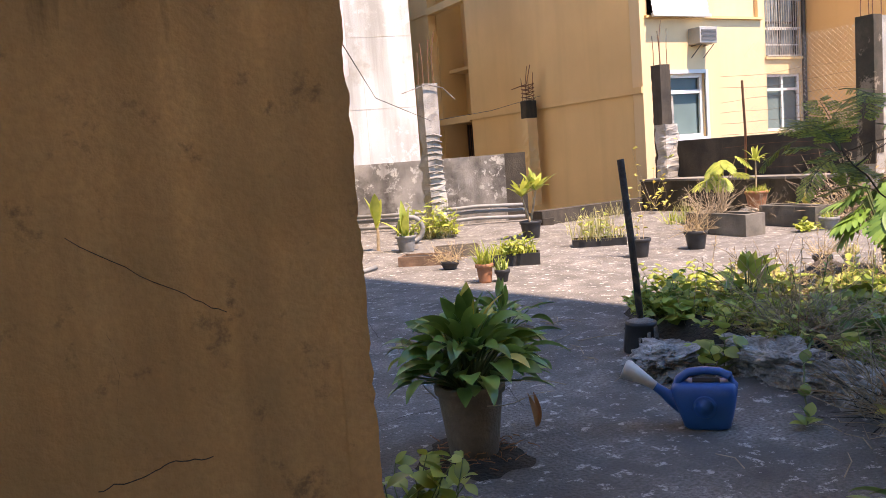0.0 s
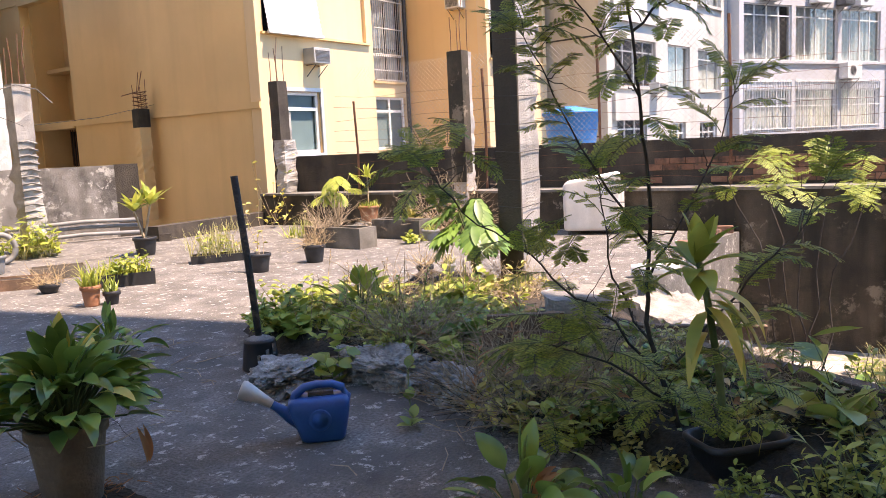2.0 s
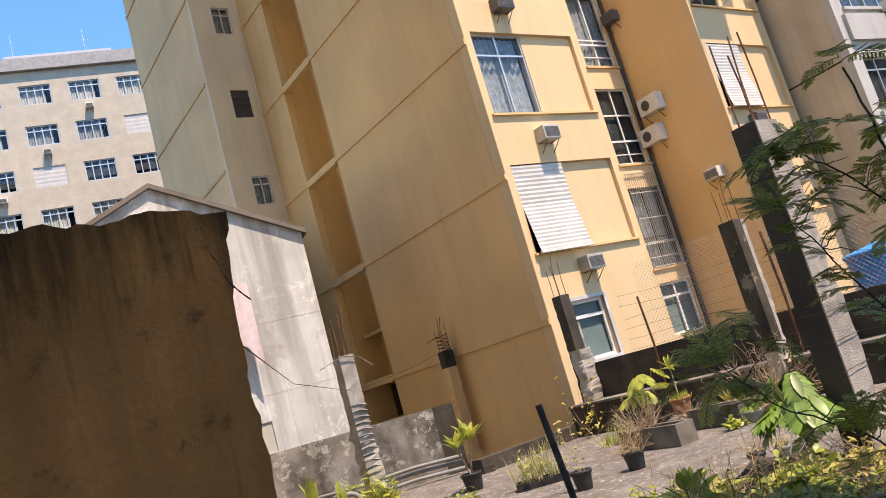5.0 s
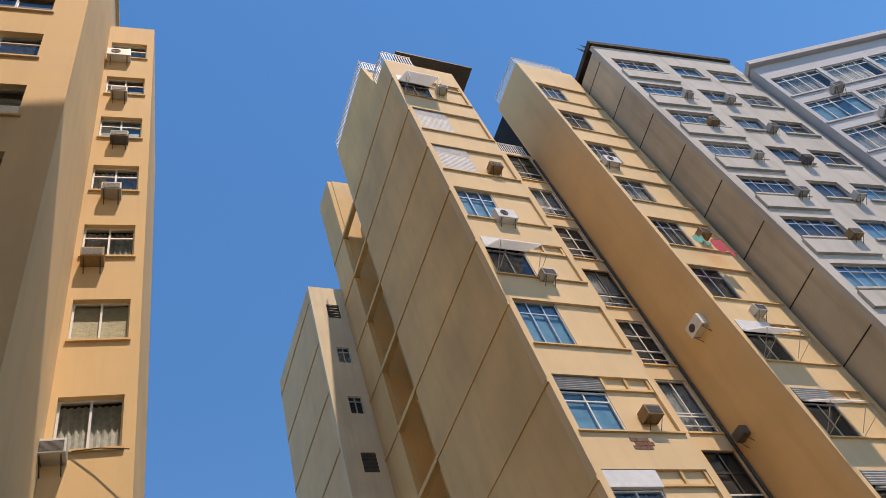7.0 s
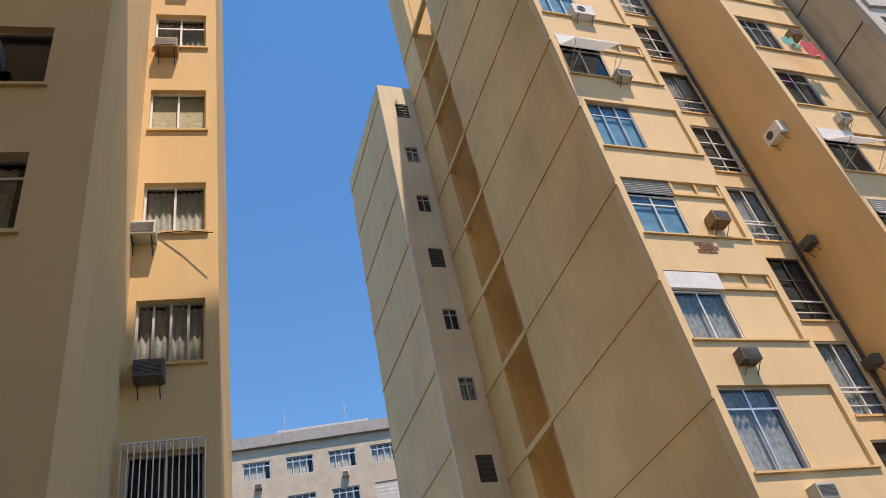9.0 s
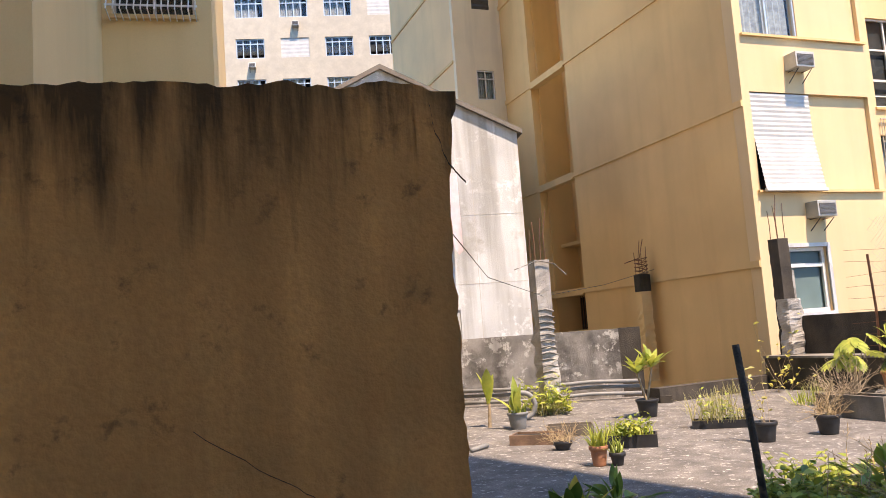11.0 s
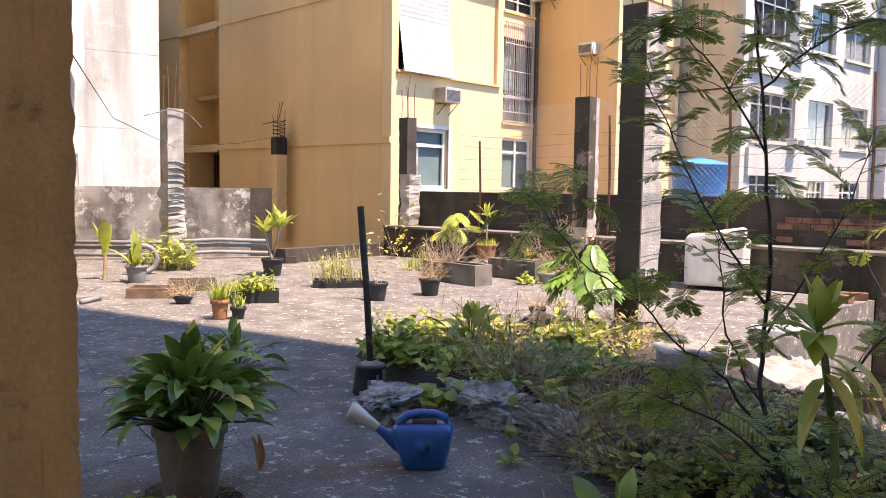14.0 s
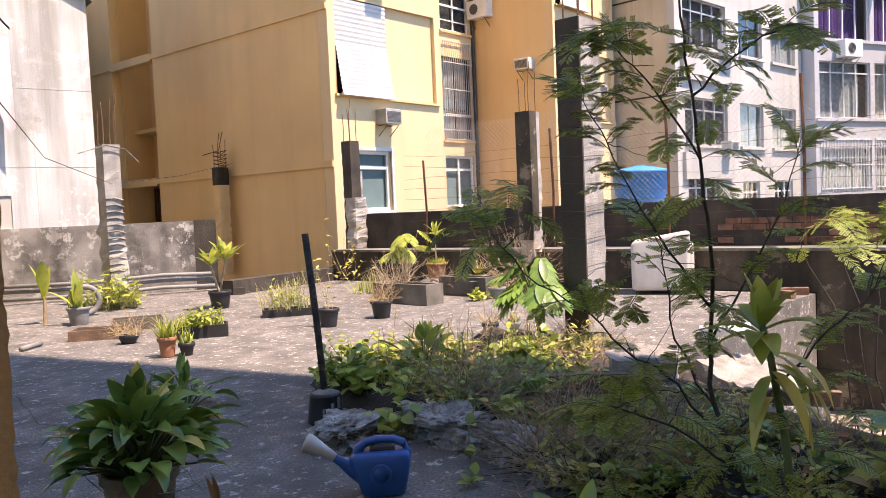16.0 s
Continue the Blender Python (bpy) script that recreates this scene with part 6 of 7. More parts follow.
# white tub chair by the ledge
CHAIR = mat("dirty_white_leatherette", (0.66, 0.62, 0.57), 0.6, 0.12, 3, 0.15, streak=0.3, dirt=(0.35, 0.30, 0.25))
chair = thing("armchair", "dirty white upholstered armchair standing on the terrace", "armchair", pose(10.72, 5.02, 0, 0, 0, -70))


def cushion(name, x0, y0, z0, x1, y1, z1, r=0.07):
    bm = bmesh.new()
    box(bm, x0, y0, z0, x1, y1, z1)
    bmesh.ops.bevel(bm, geom=list(bm.edges), offset=r, segments=4, affect="EDGES", profile=0.6)
    for v in bm.verts:
        v.co += Vector((noise.noise(v.co * 4), noise.noise(v.co * 4 + Vector((3, 0, 0))), noise.noise(v.co * 4 + Vector((0, 5, 0))))) * 0.02
    return part(name, bm, CHAIR, chair, "", None, True)


bk = cushion("backrest", -0.40, -0.30, 0.06, 0.40, -0.06, 0.92, 0.06)
for v in bk.data.vertices:
    if v.co.z > 0.5:
        v.co.z -= 0.3 * v.co.x ** 2 + 0.42 * max(0.0, -0.05 - v.co.x)
cushion("seat", -0.30, -0.05, 0.08, 0.30, 0.5, 0.42)
cushion("armrest", -0.42, -0.08, 0.06, -0.27, 0.5, 0.7, 0.05)
cushion("armrest", 0.27, -0.08, 0.06, 0.42, 0.5, 0.7, 0.05)
for x in (-0.33, 0.33):
    for y in (-0.2, 0.42):
        bm = bmesh.new()
        tube(bm, [(x, y, 0), (x, y, 0.1)], 0.025, 8)
        part("leg", bm, DARKIRON, chair)

# blue water tank behind the wall
boxpart("tank_plinth", CONC, None, 13.0, 6.1, -1.6, 14.4, 7.5, 1.22)
tagged(bpy.data.objects["tank_plinth"], "plain concrete plinth under the water tank", "plinth", kind="structure")
TANKB = mat("bright_blue_polyethylene", (0.008, 0.26, 0.66), 0.5, 0.08, 3, 0.03)
tank = thing("water_tank", "bright blue plastic water tank with a domed lid", "water tank", pose(13.7, 6.8, 1.22))
bm = bmesh.new()
lathe(bm, [(0.43, 0), (0.44, 0.02), (0.455, 0.2), (0.465, 0.21), (0.48, 0.42), (0.49, 0.43), (0.50, 0.56), (0.53, 0.57), (0.53, 0.6), (0.5, 0.6)], 36)
part("tank_body", bm, TANKB, tank, "", None, True)
bm = bmesh.new()
lathe(bm, [(0.54, 0.59), (0.545, 0.64), (0.52, 0.65), (0.3, 0.70), (0.12, 0.73), (0.11, 0.75), (0.001, 0.755)], 36)
part("lid", bm, TANKB, tank, "", None, True)

# rusty posts and chain-link fence above the ledge
fence = thing("chain_link_fence", "sagging chain-link fence on thin rusty posts", "fence", pose(11.35, 0, 0))


def wall_x(y):
    return 11.26 + (12.0 - y) * (1.0 / 13.5) - 11.35


for y, h in ((10.05, 2.25), (7.35, 2.6), (5.35, 2.85), (3.4, 3.0), (1.3, 3.7)):
    bm = bmesh.new()
    x = wall_x(y) - 0.03
    tube(bm, [(x, y, 0.6), (x + 0.02, y, h * 0.6), (x, y + 0.02, h)], 0.022, 6)
    part("post", bm, RUST, fence, "rusty iron post")
acc = Acc()
y0, y1, z0, z1, s = 1.3, 10.05, 1.27, 2.85, 0.085
n = int((y1 - y0 + (z1 - z0)) / s)
for i in range(n):
    for sg in (1, -1):
        a = y0 - (z1 - z0) + i * s if sg > 0 else y0 + i * s
        p, q = (a, z0), (a + sg * (z1 - z0), z1)
        pts = [(p[0] + (q[0] - p[0]) * t, p[1] + (q[1] - p[1]) * t) for t in np.linspace(0, 1, 9)]
        pts = [w for w in pts if y0 <= w[0] <= y1]
        if len(pts) > 1:
            acc.stem([(wall_x(w[0]) + 0.01 * math.sin(w[0] * 20), w[0], w[1]) for w in pts], 0.0022, 0.0022, 3)
tagged(acc.part("wire_mesh", IRON, fence), kind="stuff")
acc = Acc()
rg = random.Random(77)
for k in range(9):
    z = 0.75 + 0.2 * k
    acc.stem([(wall_x(y) - 0.06 + rg.uniform(-0.04, 0.04), y, z + 0.08 * noise.noise((y * 0.8, k, 0)) - 0.03) for y in np.linspace(1.2, 10.5, 30)], 0.003, 0.003, 3)
tagged(acc.part("strand_wire", RUST, fence), kind="stuff")

# bricks bared in the wall above the ledge, and in the yard wall
we = bpy.data.objects["wall_east"]
wi = bpy.data.objects["wall_infill"]


def brick_mesh(l, h, d):
    bm = bmesh.new()
    box(bm, 0, -d, 0, l, 0.0, h, 0.006)
    me = bpy.data.meshes.new("brick")
    bm.to_mesh(me)
    bm.free()
    me.materials.append(BRICK)
    return me


rg = random.Random(5)
bmesh_a = brick_mesh(0.225, 0.085, 0.02)
for r in range(4):
    for c in range(30):
        u = 7.4 + c * 0.235 + 0.115 * (r % 2)
        if noise.noise((u * 0.7, r * 0.5, 4)) > -0.38 + 0.08 * r:
            o = new("brick", bmesh_a)
            o.parent = we
            o.matrix_basis = pose(u, rg.uniform(-0.004, 0.004), 0.64 + 0.095 * r)
BRICKRED = mat("bare_red_hollow_brick", (0.25, 0.125, 0.08), 0.9, 0.25, 5, 0.6, rand=0.25, blotch=0.25, blotch_col=(0.12, 0.08, 0.06), blotch_scale=3.0)
bmesh_b = brick_mesh(0.245, 0.165, 0.03)
bmesh_b.materials[0] = BRICKRED
for r in range(7):
    for c in range(10):
        o = new("brick", bmesh_b)
        o.parent = wi
        o.matrix_basis = pose(0.03 + c * 0.258 + (0.13 if r % 2 else 0.0), rg.uniform(-0.006, 0.006), -0.82 + 0.177 * r, 0, 0, rg.uniform(-0.8, 0.8))

# ---- garden bed ----
def edge_x(y):
    """Where the slab breaks off above the sunken yard."""
    return 3.88 + 0.6 * (y - 0.2) if y < 1.5 else 4.66 + 0.8 * (y - 1.5)


def bed_height(x, y):
    return 0.10 + 0.10 * noise.noise((x * 0.9, y * 0.9, 0)) + 0.05 * noise.noise((x * 3, y * 3, 2))


bm = bmesh.new()
nx, ny = 60, 90
grid = {}
for i in range(nx + 1):
    for j in range(ny + 1):
        x, y = 2.6 + 4.0 * i / nx, -0.6 + 6.0 * j / ny
        left_e = 3.62 if y > 2.2 else 2.95 + 0.6 * max(0.0, y - 1.2)
        d = min(x - left_e, 6.5 - x, (5.0 + 0.1 * math.sin(x * 3)) - y if x > 4 else 4.1 + (x - 3.2) * 0.9 - y)
        k = max(0.0, min(1.0, d / 0.25))
        z = bed_height(x, y) * k - 0.06 * (1 - k)
        drop = max(0.0, x - edge_x(y)) if y < 2.95 else 0
        z -= min(1.64, drop * 6)
        grid[i, j] = bm.verts.new((x, y, z))
for i in range(nx):
    for j in range(ny):
        bm.faces.new((grid[i, j], grid[i + 1, j], grid[i + 1, j + 1], grid[i, j + 1]))
solid("garden_bed", bm, SOIL, "uneven dark garden soil heaped on the terrace", "soil", kind="structure", smooth=True)


def inside(x, y):
    left_e = 3.58 if y > 2.2 else 2.95 + 0.6 * max(0.0, y - 1.2)
    lim = 4.9 if x > 4 else 4.0 + (x - 3.2) * 0.9
    if y < 2.9 and x > edge_x(y) - 0.1:
        return False
    if x < 3.55 and y < 1.4:
        return False
    return left_e < x < 6.4 and 0.2 < y < lim


rg = random.Random(101)
protos = []
for i in range(4):
    lf, st = weeds(random.Random(200 + i), 20, 0.24, 0.30, 0.085, 0.55)
    protos.append(plant("garden_weed", "dense low green weeds in the garden bed", pose(0, 0, -50), [("foliage", lf, (WEED, MID, WEED, LIME)[i]), ("stem_tuft", st, GREENSTEM)], "garden weeds"))
for i in range(2):
    lf, st = weeds(random.Random(210 + i), 14, 0.2, 0.22, 0.16, 0.85)
    protos.append(plant("garden_creeper", "broad round creeper leaves in the garden bed", pose(0, 0, -50), [("foliage", lf, MID if i else LILY), ("stem_tuft", st, GREENSTEM)], "garden creepers"))
for i in range(2):
    protos.append(plant("garden_grass", "tall thin grass in the garden bed", pose(0, 0, -50), [("foliage", grass(random.Random(220 + i), 110, 0.2, 0.5, 0.008), GRASS)], "garden grass"))
for i in range(3):
    protos.append(plant("dry_weed", "tangle of dry brown stalks in the garden bed", pose(0, 0, -50), [("stem_tuft", twigs(random.Random(230 + i), 60, 0.25, 0.55, 0.0045, 0.45), TWIG)], "dry stalks"))
used = set()


def sow(i, x, y, z, s, yaw):
    m = pose(x, y, z, 0, 0, yaw)
    p = protos[i]
    if i in used:
        p = copy_thing(p, m)
    else:
        used.add(i)
        p.matrix_world = m
    p.scale = (s, s, s)


def scatter(n, x0, x1, y0, y1, kinds, s0, s1, z=None):
    k = 0
    while k < n:
        x, y = rg.uniform(x0, x1), rg.uniform(y0, y1)
        if z is None and (not inside(x, y) or abs(x - 4.2) + abs(y - 2.45) < 0.45 or math.hypot(x - 3.39, y - 3.92) < 0.42 or (x < 3.8 and 2.2 < y < 3.4)):
            continue
        k += 1
        sow(rg.choice(kinds), x, y, bed_height(x, y) - 0.02 if z is None else z, rg.uniform(s0, s1), rg.uniform(0, 360))


scatter(44, 3.7, 5.5, 3.0, 4.8, (0, 0, 1, 2, 3, 3, 4, 5, 5, 1, 2, 9), 0.5, 0.95)
scatter(30, 3.0, 4.4, 0.3, 2.4, (0, 1, 2, 8, 9, 10, 4, 5), 0.3, 0.5)
scatter(10, 5.0, 6.2, 3.2, 4.4, (6, 0, 8, 9, 10, 2), 0.45, 0.7)
# yard weeds below the slab
scatter(2, 10.0, 10.6, 1.0, 1.5, (6, 7), 0.9, 1.2, -1.58)
scatter(9, 6.5, 11.0, -1.0, 2.2, (0, 2, 4, 5, 1), 0.8, 1.3, -1.58)
for x, y, k, s in ((3.15, 0.42, 1, 0.6), (3.35, 0.28, 2, 0.6), (3.6, 0.5, 0, 0.6), (3.0, 0.22, 1, 0.5), (3.75, 0.75, 2, 0.6), (3.3, 0.1, 0, 0.6), (3.55, 0.2, 1, 0.7), (3.7, 0.3, 2, 0.7), (2.93, 0.82, 1, 0.38), (3.0, 1.2, 2, 0.4), (3.42, 1.18, 4, 0.4), (3.2, 1.35, 0, 0.45), (3.55, 1.4, 5, 0.45), (3.4, 1.6, 1, 0.5), (3.75, 1.25, 2, 0.5)):
    sow(k, x, y, 0.0, s, 70 * k + 300 * x)
# creepers over the rubble edge
for x, y, s, k in ((3.65, 2.2, 0.5, 1), (3.1, 1.9, 0.6, 2), (3.25, 2.0, 0.7, 0), (3.05, 1.6, 0.6, 1), (3.3, 2.2, 0.7, 9), (3.2, 1.8, 0.8, 10), (3.5, 2.0, 0.8, 8), (3.7, 2.3, 0.8, 10)):
    sow(k, x, y, 0.05, s, rg.uniform(0, 360))
for k in range(20):
    y = rg.uniform(1.9, 3.5)
    sow(rg.choice((1, 2, 8, 9, 10, 10, 0, 5)), 3.72 + rg.uniform(0.0, 0.5), y, 0.08, rg.uniform(0.35, 0.6), rg.uniform(0, 360))
# thick low growth along the edge, roots hanging over the rubble, and loose sticks
for k in range(34):
    x, y = rg.uniform(3.75, 4.8), rg.uniform(1.4, 3.3)
    if abs(x - 4.0) + abs(y - 2.3) < 0.4 or not inside(x, y):
        continue
    sow(rg.choice((0, 1, 2, 4, 5, 8, 0, 1, 3, 2)), x, y, max(0.03, bed_height(x, y) - 0.02), rg.uniform(0.3, 0.45) if y < 2.4 else rg.uniform(0.4, 0.75), rg.uniform(0, 360))
for k, (x, y, h) in enumerate(((3.42, 2.05, 0.3), (3.5, 1.8, 0.28), (3.3, 1.7, 0.22), (3.75, 1.5, 0.3), (3.9, 1.9, 0.34), (4.2, 1.4, 0.3), (3.55, 1.2, 0.26), (3.8, 0.9, 0.28), (4.1, 2.3, 0.3), (3.65, 2.5, 0.22))):
    plant("root_tangle", "dark tangle of dead roots at the garden edge", pose(x, y, 0), [("root_tuft", twigs(random.Random(520 + k), 160, 0.22, h, 0.004, 0.75), TWIG if k % 2 else BARK)])
for k in range(30):
    x, y = rg.uniform(2.5, 3.6), rg.uniform(3.0, 5.2)
    if k > 22:
        x, y = rg.uniform(2.3, 3.2), rg.uniform(1.5, 2.6)
    if inside(x, y) or math.hypot(x - 2.66, y - 2.7) < 0.35:
        continue
    a, l = rg.uniform(0, 6.3), rg.uniform(0.06, 0.3)
    acc = Acc()
    acc.stem([(0, 0, 0.008), (l * 0.5 * math.cos(a) + 0.02, l * 0.5 * math.sin(a), 0.02), (l * math.cos(a), l * math.sin(a) + 0.02, 0.01)], 0.0032, 0.002, 5)
    o = acc.part("stick", TWIG)
    o.matrix_world = pose(x, y, 0)
    tagged(o, "dry brown stick lying on the cement", "stick", group="loose sticks")
# particular plants that stand out
lf, st = lily(random.Random(302), 26, 0.24, 0.2, 0.11)
plant("broad_leaf_plant", "broad dark leaves standing over the weeds", pose(4.45, 4.0, 0.08), [("foliage", lf, MID), ("stem_tuft", st, GREENSTEM)])
lf, st = spiky(random.Random(303), 4, 0.38)
plant("spiky_succulent", "dark upright succulent with short spiky leaves", pose(4.58, 3.64, 0.1), [("foliage", lf, LILY), ("stem_tuft", st, GREENSTEM)])
lf, st = spiky(random.Random(304), 5, 0.35)
plant("spiky_succulent", "grey-green upright succulent among dry stalks", pose(4.85, 3.5, 0.1), [("foliage", lf, WEED), ("stem_tuft", st, GREENSTEM)])
for k in range(2):
    x, y = 5.2 + 0.34 * k + rg.uniform(-0.2, 0.2), 3.4 + rg.uniform(-0.3, 0.5)
    sow(rg.choice((8, 9, 10)), x, y, 0.05, 0.8, rg.uniform(0, 360))
lf, st = spiky(random.Random(305), 2, 0.5, 0.06)
plant("reddish_stem_plant", "tall thin reddish stem with narrow leaves", pose(3.25, 2.15, 0.03), [("foliage", lf, DRYBROWN), ("stem_tuft", st, TWIG)])
# trailing creeper in front of the rubble
lf, st = Acc(), Acc()
pts = [Vector((3.45, 2.72, 0.28)), Vector((3.25, 2.62, 0.2)), Vector((3.12, 2.52, 0.08)), Vector((3.02, 2.42, 0.03)), Vector((2.95, 2.38, 0.02))]
st.stem(pts, 0.006, 0.004, 5)
rt = random.Random(306)
for p in pts:
    for _ in range(3):
        lf.blade(p, rdir(rt, radians(rt.uniform(0, 60))), 0.075, 0.055, 0.5, 0.2, 5, 0.45)
plant("trailing_vine", "trailing green vine over broken cement", pose(0, 0, 0), [("foliage", lf, MID), ("vine", st, GREENSTEM)])
# round cushion leaves by the bucket
lf, st = weeds(random.Random(307), 4, 0.09, 0.3, 0.105, 0.95)
plant("pothos", "round pale green leaves climbing at the bed edge", pose(3.38, 3.28, 0.0), [("foliage", lf, MID), ("stem_tuft", st, GREENSTEM)])
rs2 = random.Random(611)
for k in range(26):
    x, y = rs2.uniform(3.75, 5.4), rs2.uniform(3.1, 4.6)
    if not inside(x, y):
        continue
    st, hd = Acc(), Acc()
    h = rs2.uniform(0.3, 0.6)
    top = Vector((rs2.uniform(-0.08, 0.08), rs2.uniform(-0.08, 0.08), h))
    st.stem([(0, 0, 0), top * 0.5 + Vector((0.01, 0.012, 0)), top], 0.0028, 0.0016, 4)
    for i in range(9):
        hd.blade(top * (0.45 + 0.06 * i), rdir(rs2, radians(rs2.uniform(20, 70))), rs2.uniform(0.02, 0.05), 0.009, 0.3, 0.2, 2, 0.5)
    plant("seed_stalk", "thin dry seed stalk standing over the weeds", pose(x, y, bed_height(x, y) - 0.02), [("stalk", st, TWIG), ("seed_head", hd, DRY)], "seed stalks")
for k in range(30):
    x, y = rs2.uniform(2.95, 4.2), rs2.uniform(0.5, 3.0)
    if not inside(x, y) or math.hypot(x - 3.2, y - 0.93) < 0.3:
        continue
    a = Acc()
    a.blade((0, 0, 0.02), rdir(rs2, radians(rs2.uniform(-5, 40))), rs2.uniform(0.08, 0.16), rs2.uniform(0.03, 0.06), rs2.uniform(0.2, 1.0), 0.6, 6, 0.45, twist=rs2.uniform(-0.8, 0.8))
    plant("fallen_leaf", "curled dead brown leaf lying in the garden bed", pose(x, y, max(0.06, bed_height(x, y) + 0.03)), [("blade", a, DRYBROWN if k % 3 else DRY)], "fallen leaves")
# boards and a beam lying in the bed and the yard
OLDWOOD = mat("weathered_brown_board", (0.19, 0.12, 0.078), 0.85, 0.3, 4, 0.5, streak=0.2)
for x, y, z, l, rz, ry in ((4.15, 2.42, 0.07, 0.56, -58, 0), (4.155, 2.42, 0.173, 0.54, -57, 2), (4.16, 2.43, 0.275, 0.46, -59, -1), (4.9, 1.9, 0.1, 1.4, -55, 3)):
    bm = bmesh.new()
    box(bm, -l / 2, -0.02, -0.05, l / 2, 0.02, 0.05, 0.006)
    solid("board", bm, OLDWOOD, "weathered brown board lying in the garden", "board", pose(x, y, z, 8, ry, rz))
bm = bmesh.new()
box(bm, -1.15, -0.05, -0.05, 1.15, 0.05, 0.05, 0.012)
solid("beam", bm, OLDWOOD, "long weathered beam lying along the broken slab edge", "beam", pose(4.16, 0.92, 0.13, 0, 2, 59))

# black tray with a yellowing corn plant
def round_tray(m, lx, ly, h, material, label):
    """A moulded plastic trough with rounded corners, a rolled rim and flared sides."""
    t = thing("planter_tray", label, "planter", m)

    def ring(bm, ax, ay, z):
        out = []
        for k in range(36):
            c, s = math.cos(2 * math.pi * k / 36), math.sin(2 * math.pi * k / 36)
            out.append(bm.verts.new((ax * math.copysign(abs(c) ** 0.4, c), ay * math.copysign(abs(s) ** 0.4, s), z)))
        return out

    bm = bmesh.new()
    a, b = lx / 2, ly / 2
    prof = [(-0.03, 0), (-0.026, 0.008), (-0.008, h - 0.03), (0.006, h - 0.028), (0.012, h - 0.02), (0.012, h - 0.006), (0.006, h), (-0.006, h), (-0.012, h - 0.008), (-0.03, h * 0.62)]
    rings = [ring(bm, a + o, b + o, z) for o, z in prof]
    for p, q in zip(rings, rings[1:]):
        for k in range(36):
            bm.faces.new((p[k], p[(k + 1) % 36], q[(k + 1) % 36], q[k]))
    bm.faces.new(rings[0][::-1])
    part("box_wall", bm, material, t, "", None, True)
    bm = bmesh.new()
    bm.faces.new(ring(bm, a - 0.026, b - 0.026, h * 0.66))
    part("soil", bm, SOIL, t)
    return t


round_tray(pose(3.2, 0.93, 0.0, 0, 0, -39), 0.36, 0.25, 0.15, BLACKPOT, "black rounded plastic tray with a cane plant")
st, lf, yl = Acc(), Acc(), Acc()
st.stem([(0, 0, 0), (0.0, 0.03, 0.4), (-0.03, 0.09, 0.85), (-0.045, 0.13, 1.05)], 0.024, 0.018, 8)
rc = random.Random(310)
for k in range(15):
    t = k / 15
    d = rdir(rc, radians(8 + 78 * t))
    lf.blade((-0.045, 0.13, 0.95 + 0.1 * t), d, 0.31 * rc.uniform(0.8, 1.15), 0.11, 1.3 - 1.0 * t, 0.3, 7, 0.45)
for k in range(10):
    d = rdir(rc, radians(rc.uniform(-25, 20)))
    yl.blade((-0.03, 0.09, rc.uniform(0.6, 0.9)), d, 0.46, 0.075, 2.4, 0.3, 6, 0.4)
plant("corn_plant", "tall cane plant with yellowing drooping lower leaves", pose(3.21, 0.98, 0.1) @ Matrix.Scale(0.72, 4), [("cane", st, GREENSTEM), ("crown", lf, LIME), ("yellowed_leaf_tuft", yl, YELLOWING)])
plant("tray_sprout", "small upright sprouts in the black tray", pose(3.2, 0.93, 0.11), [("foliage", weeds(random.Random(311), 9, 0.12, 0.2, 0.045, 0.6)[0], MID), ("grass", grass(random.Random(312), 14, 0.14, 0.22, 0.005), WEED)])
# broad leaves close to the camera
lf, st = lily(random.Random(320), 30, 0.26, 0.26, 0.11)
clump = plant("broad_leaf_clump", "glossy broad leaves with dry brown tips", pose(2.38, 1.44, -0.02) @ Matrix.Scale(0.66, 4), [("foliage", lf, LILY), ("stem_tuft", st, GREENSTEM)])
rd = random.Random(321)
for k in range(6):
    a = Acc()
    d = rdir(rd, radians(rd.uniform(20, 65)))
    a.blade(d * 0.16, d + Vector((0, 0, 0.2)), rd.uniform(0.2, 0.28), 0.075, rd.uniform(0.8, 1.8), 0.4, 7, 0.42, twist=rd.uniform(-0.8, 0.8))
    a.part("dead_leaf", DRYBROWN if k % 2 else DRY, clump, "curled dry brown leaf")
lf, st = lily(random.Random(322), 24, 0.22, 0.2, 0.09)
plant("broad_leaf_clump", "glossy broad leaves beside the black tray", pose(2.56, 1.12, -0.02) @ Matrix.Scale(0.66, 4), [("foliage", lf, LILY), ("stem_tuft", st, GREENSTEM)])
lf, st = weeds(random.Random(323), 5, 0.1, 0.46, 0.17, 0.6)
plant("leafy_shrub", "broad-leaved green shrub at the yard edge", pose(3.75, 0.62, 0.0), [("foliage", lf, MID), ("stem_tuft", st, GREENSTEM)])
for k, (x, y) in enumerate(((3.6, 0.35), (3.9, 0.6), (3.45, 0.05), (3.7, 0.22), (4.1, 1.1), (3.9, 1.5), (3.7, 1.75), (3.02, 0.4), (3.25, 0.3), (3.3, 0.05))):
    lf, st = weeds(random.Random(330 + k), 42, 0.24, 0.30, 0.055, 0.3)
    plant("yard_shrub", "fine-leaved green shrub at the garden edge", pose(x, y, 0.0), [("foliage", lf, FERN if k % 3 else MID), ("stem_tuft", st, GREENSTEM)], "yard shrubs")

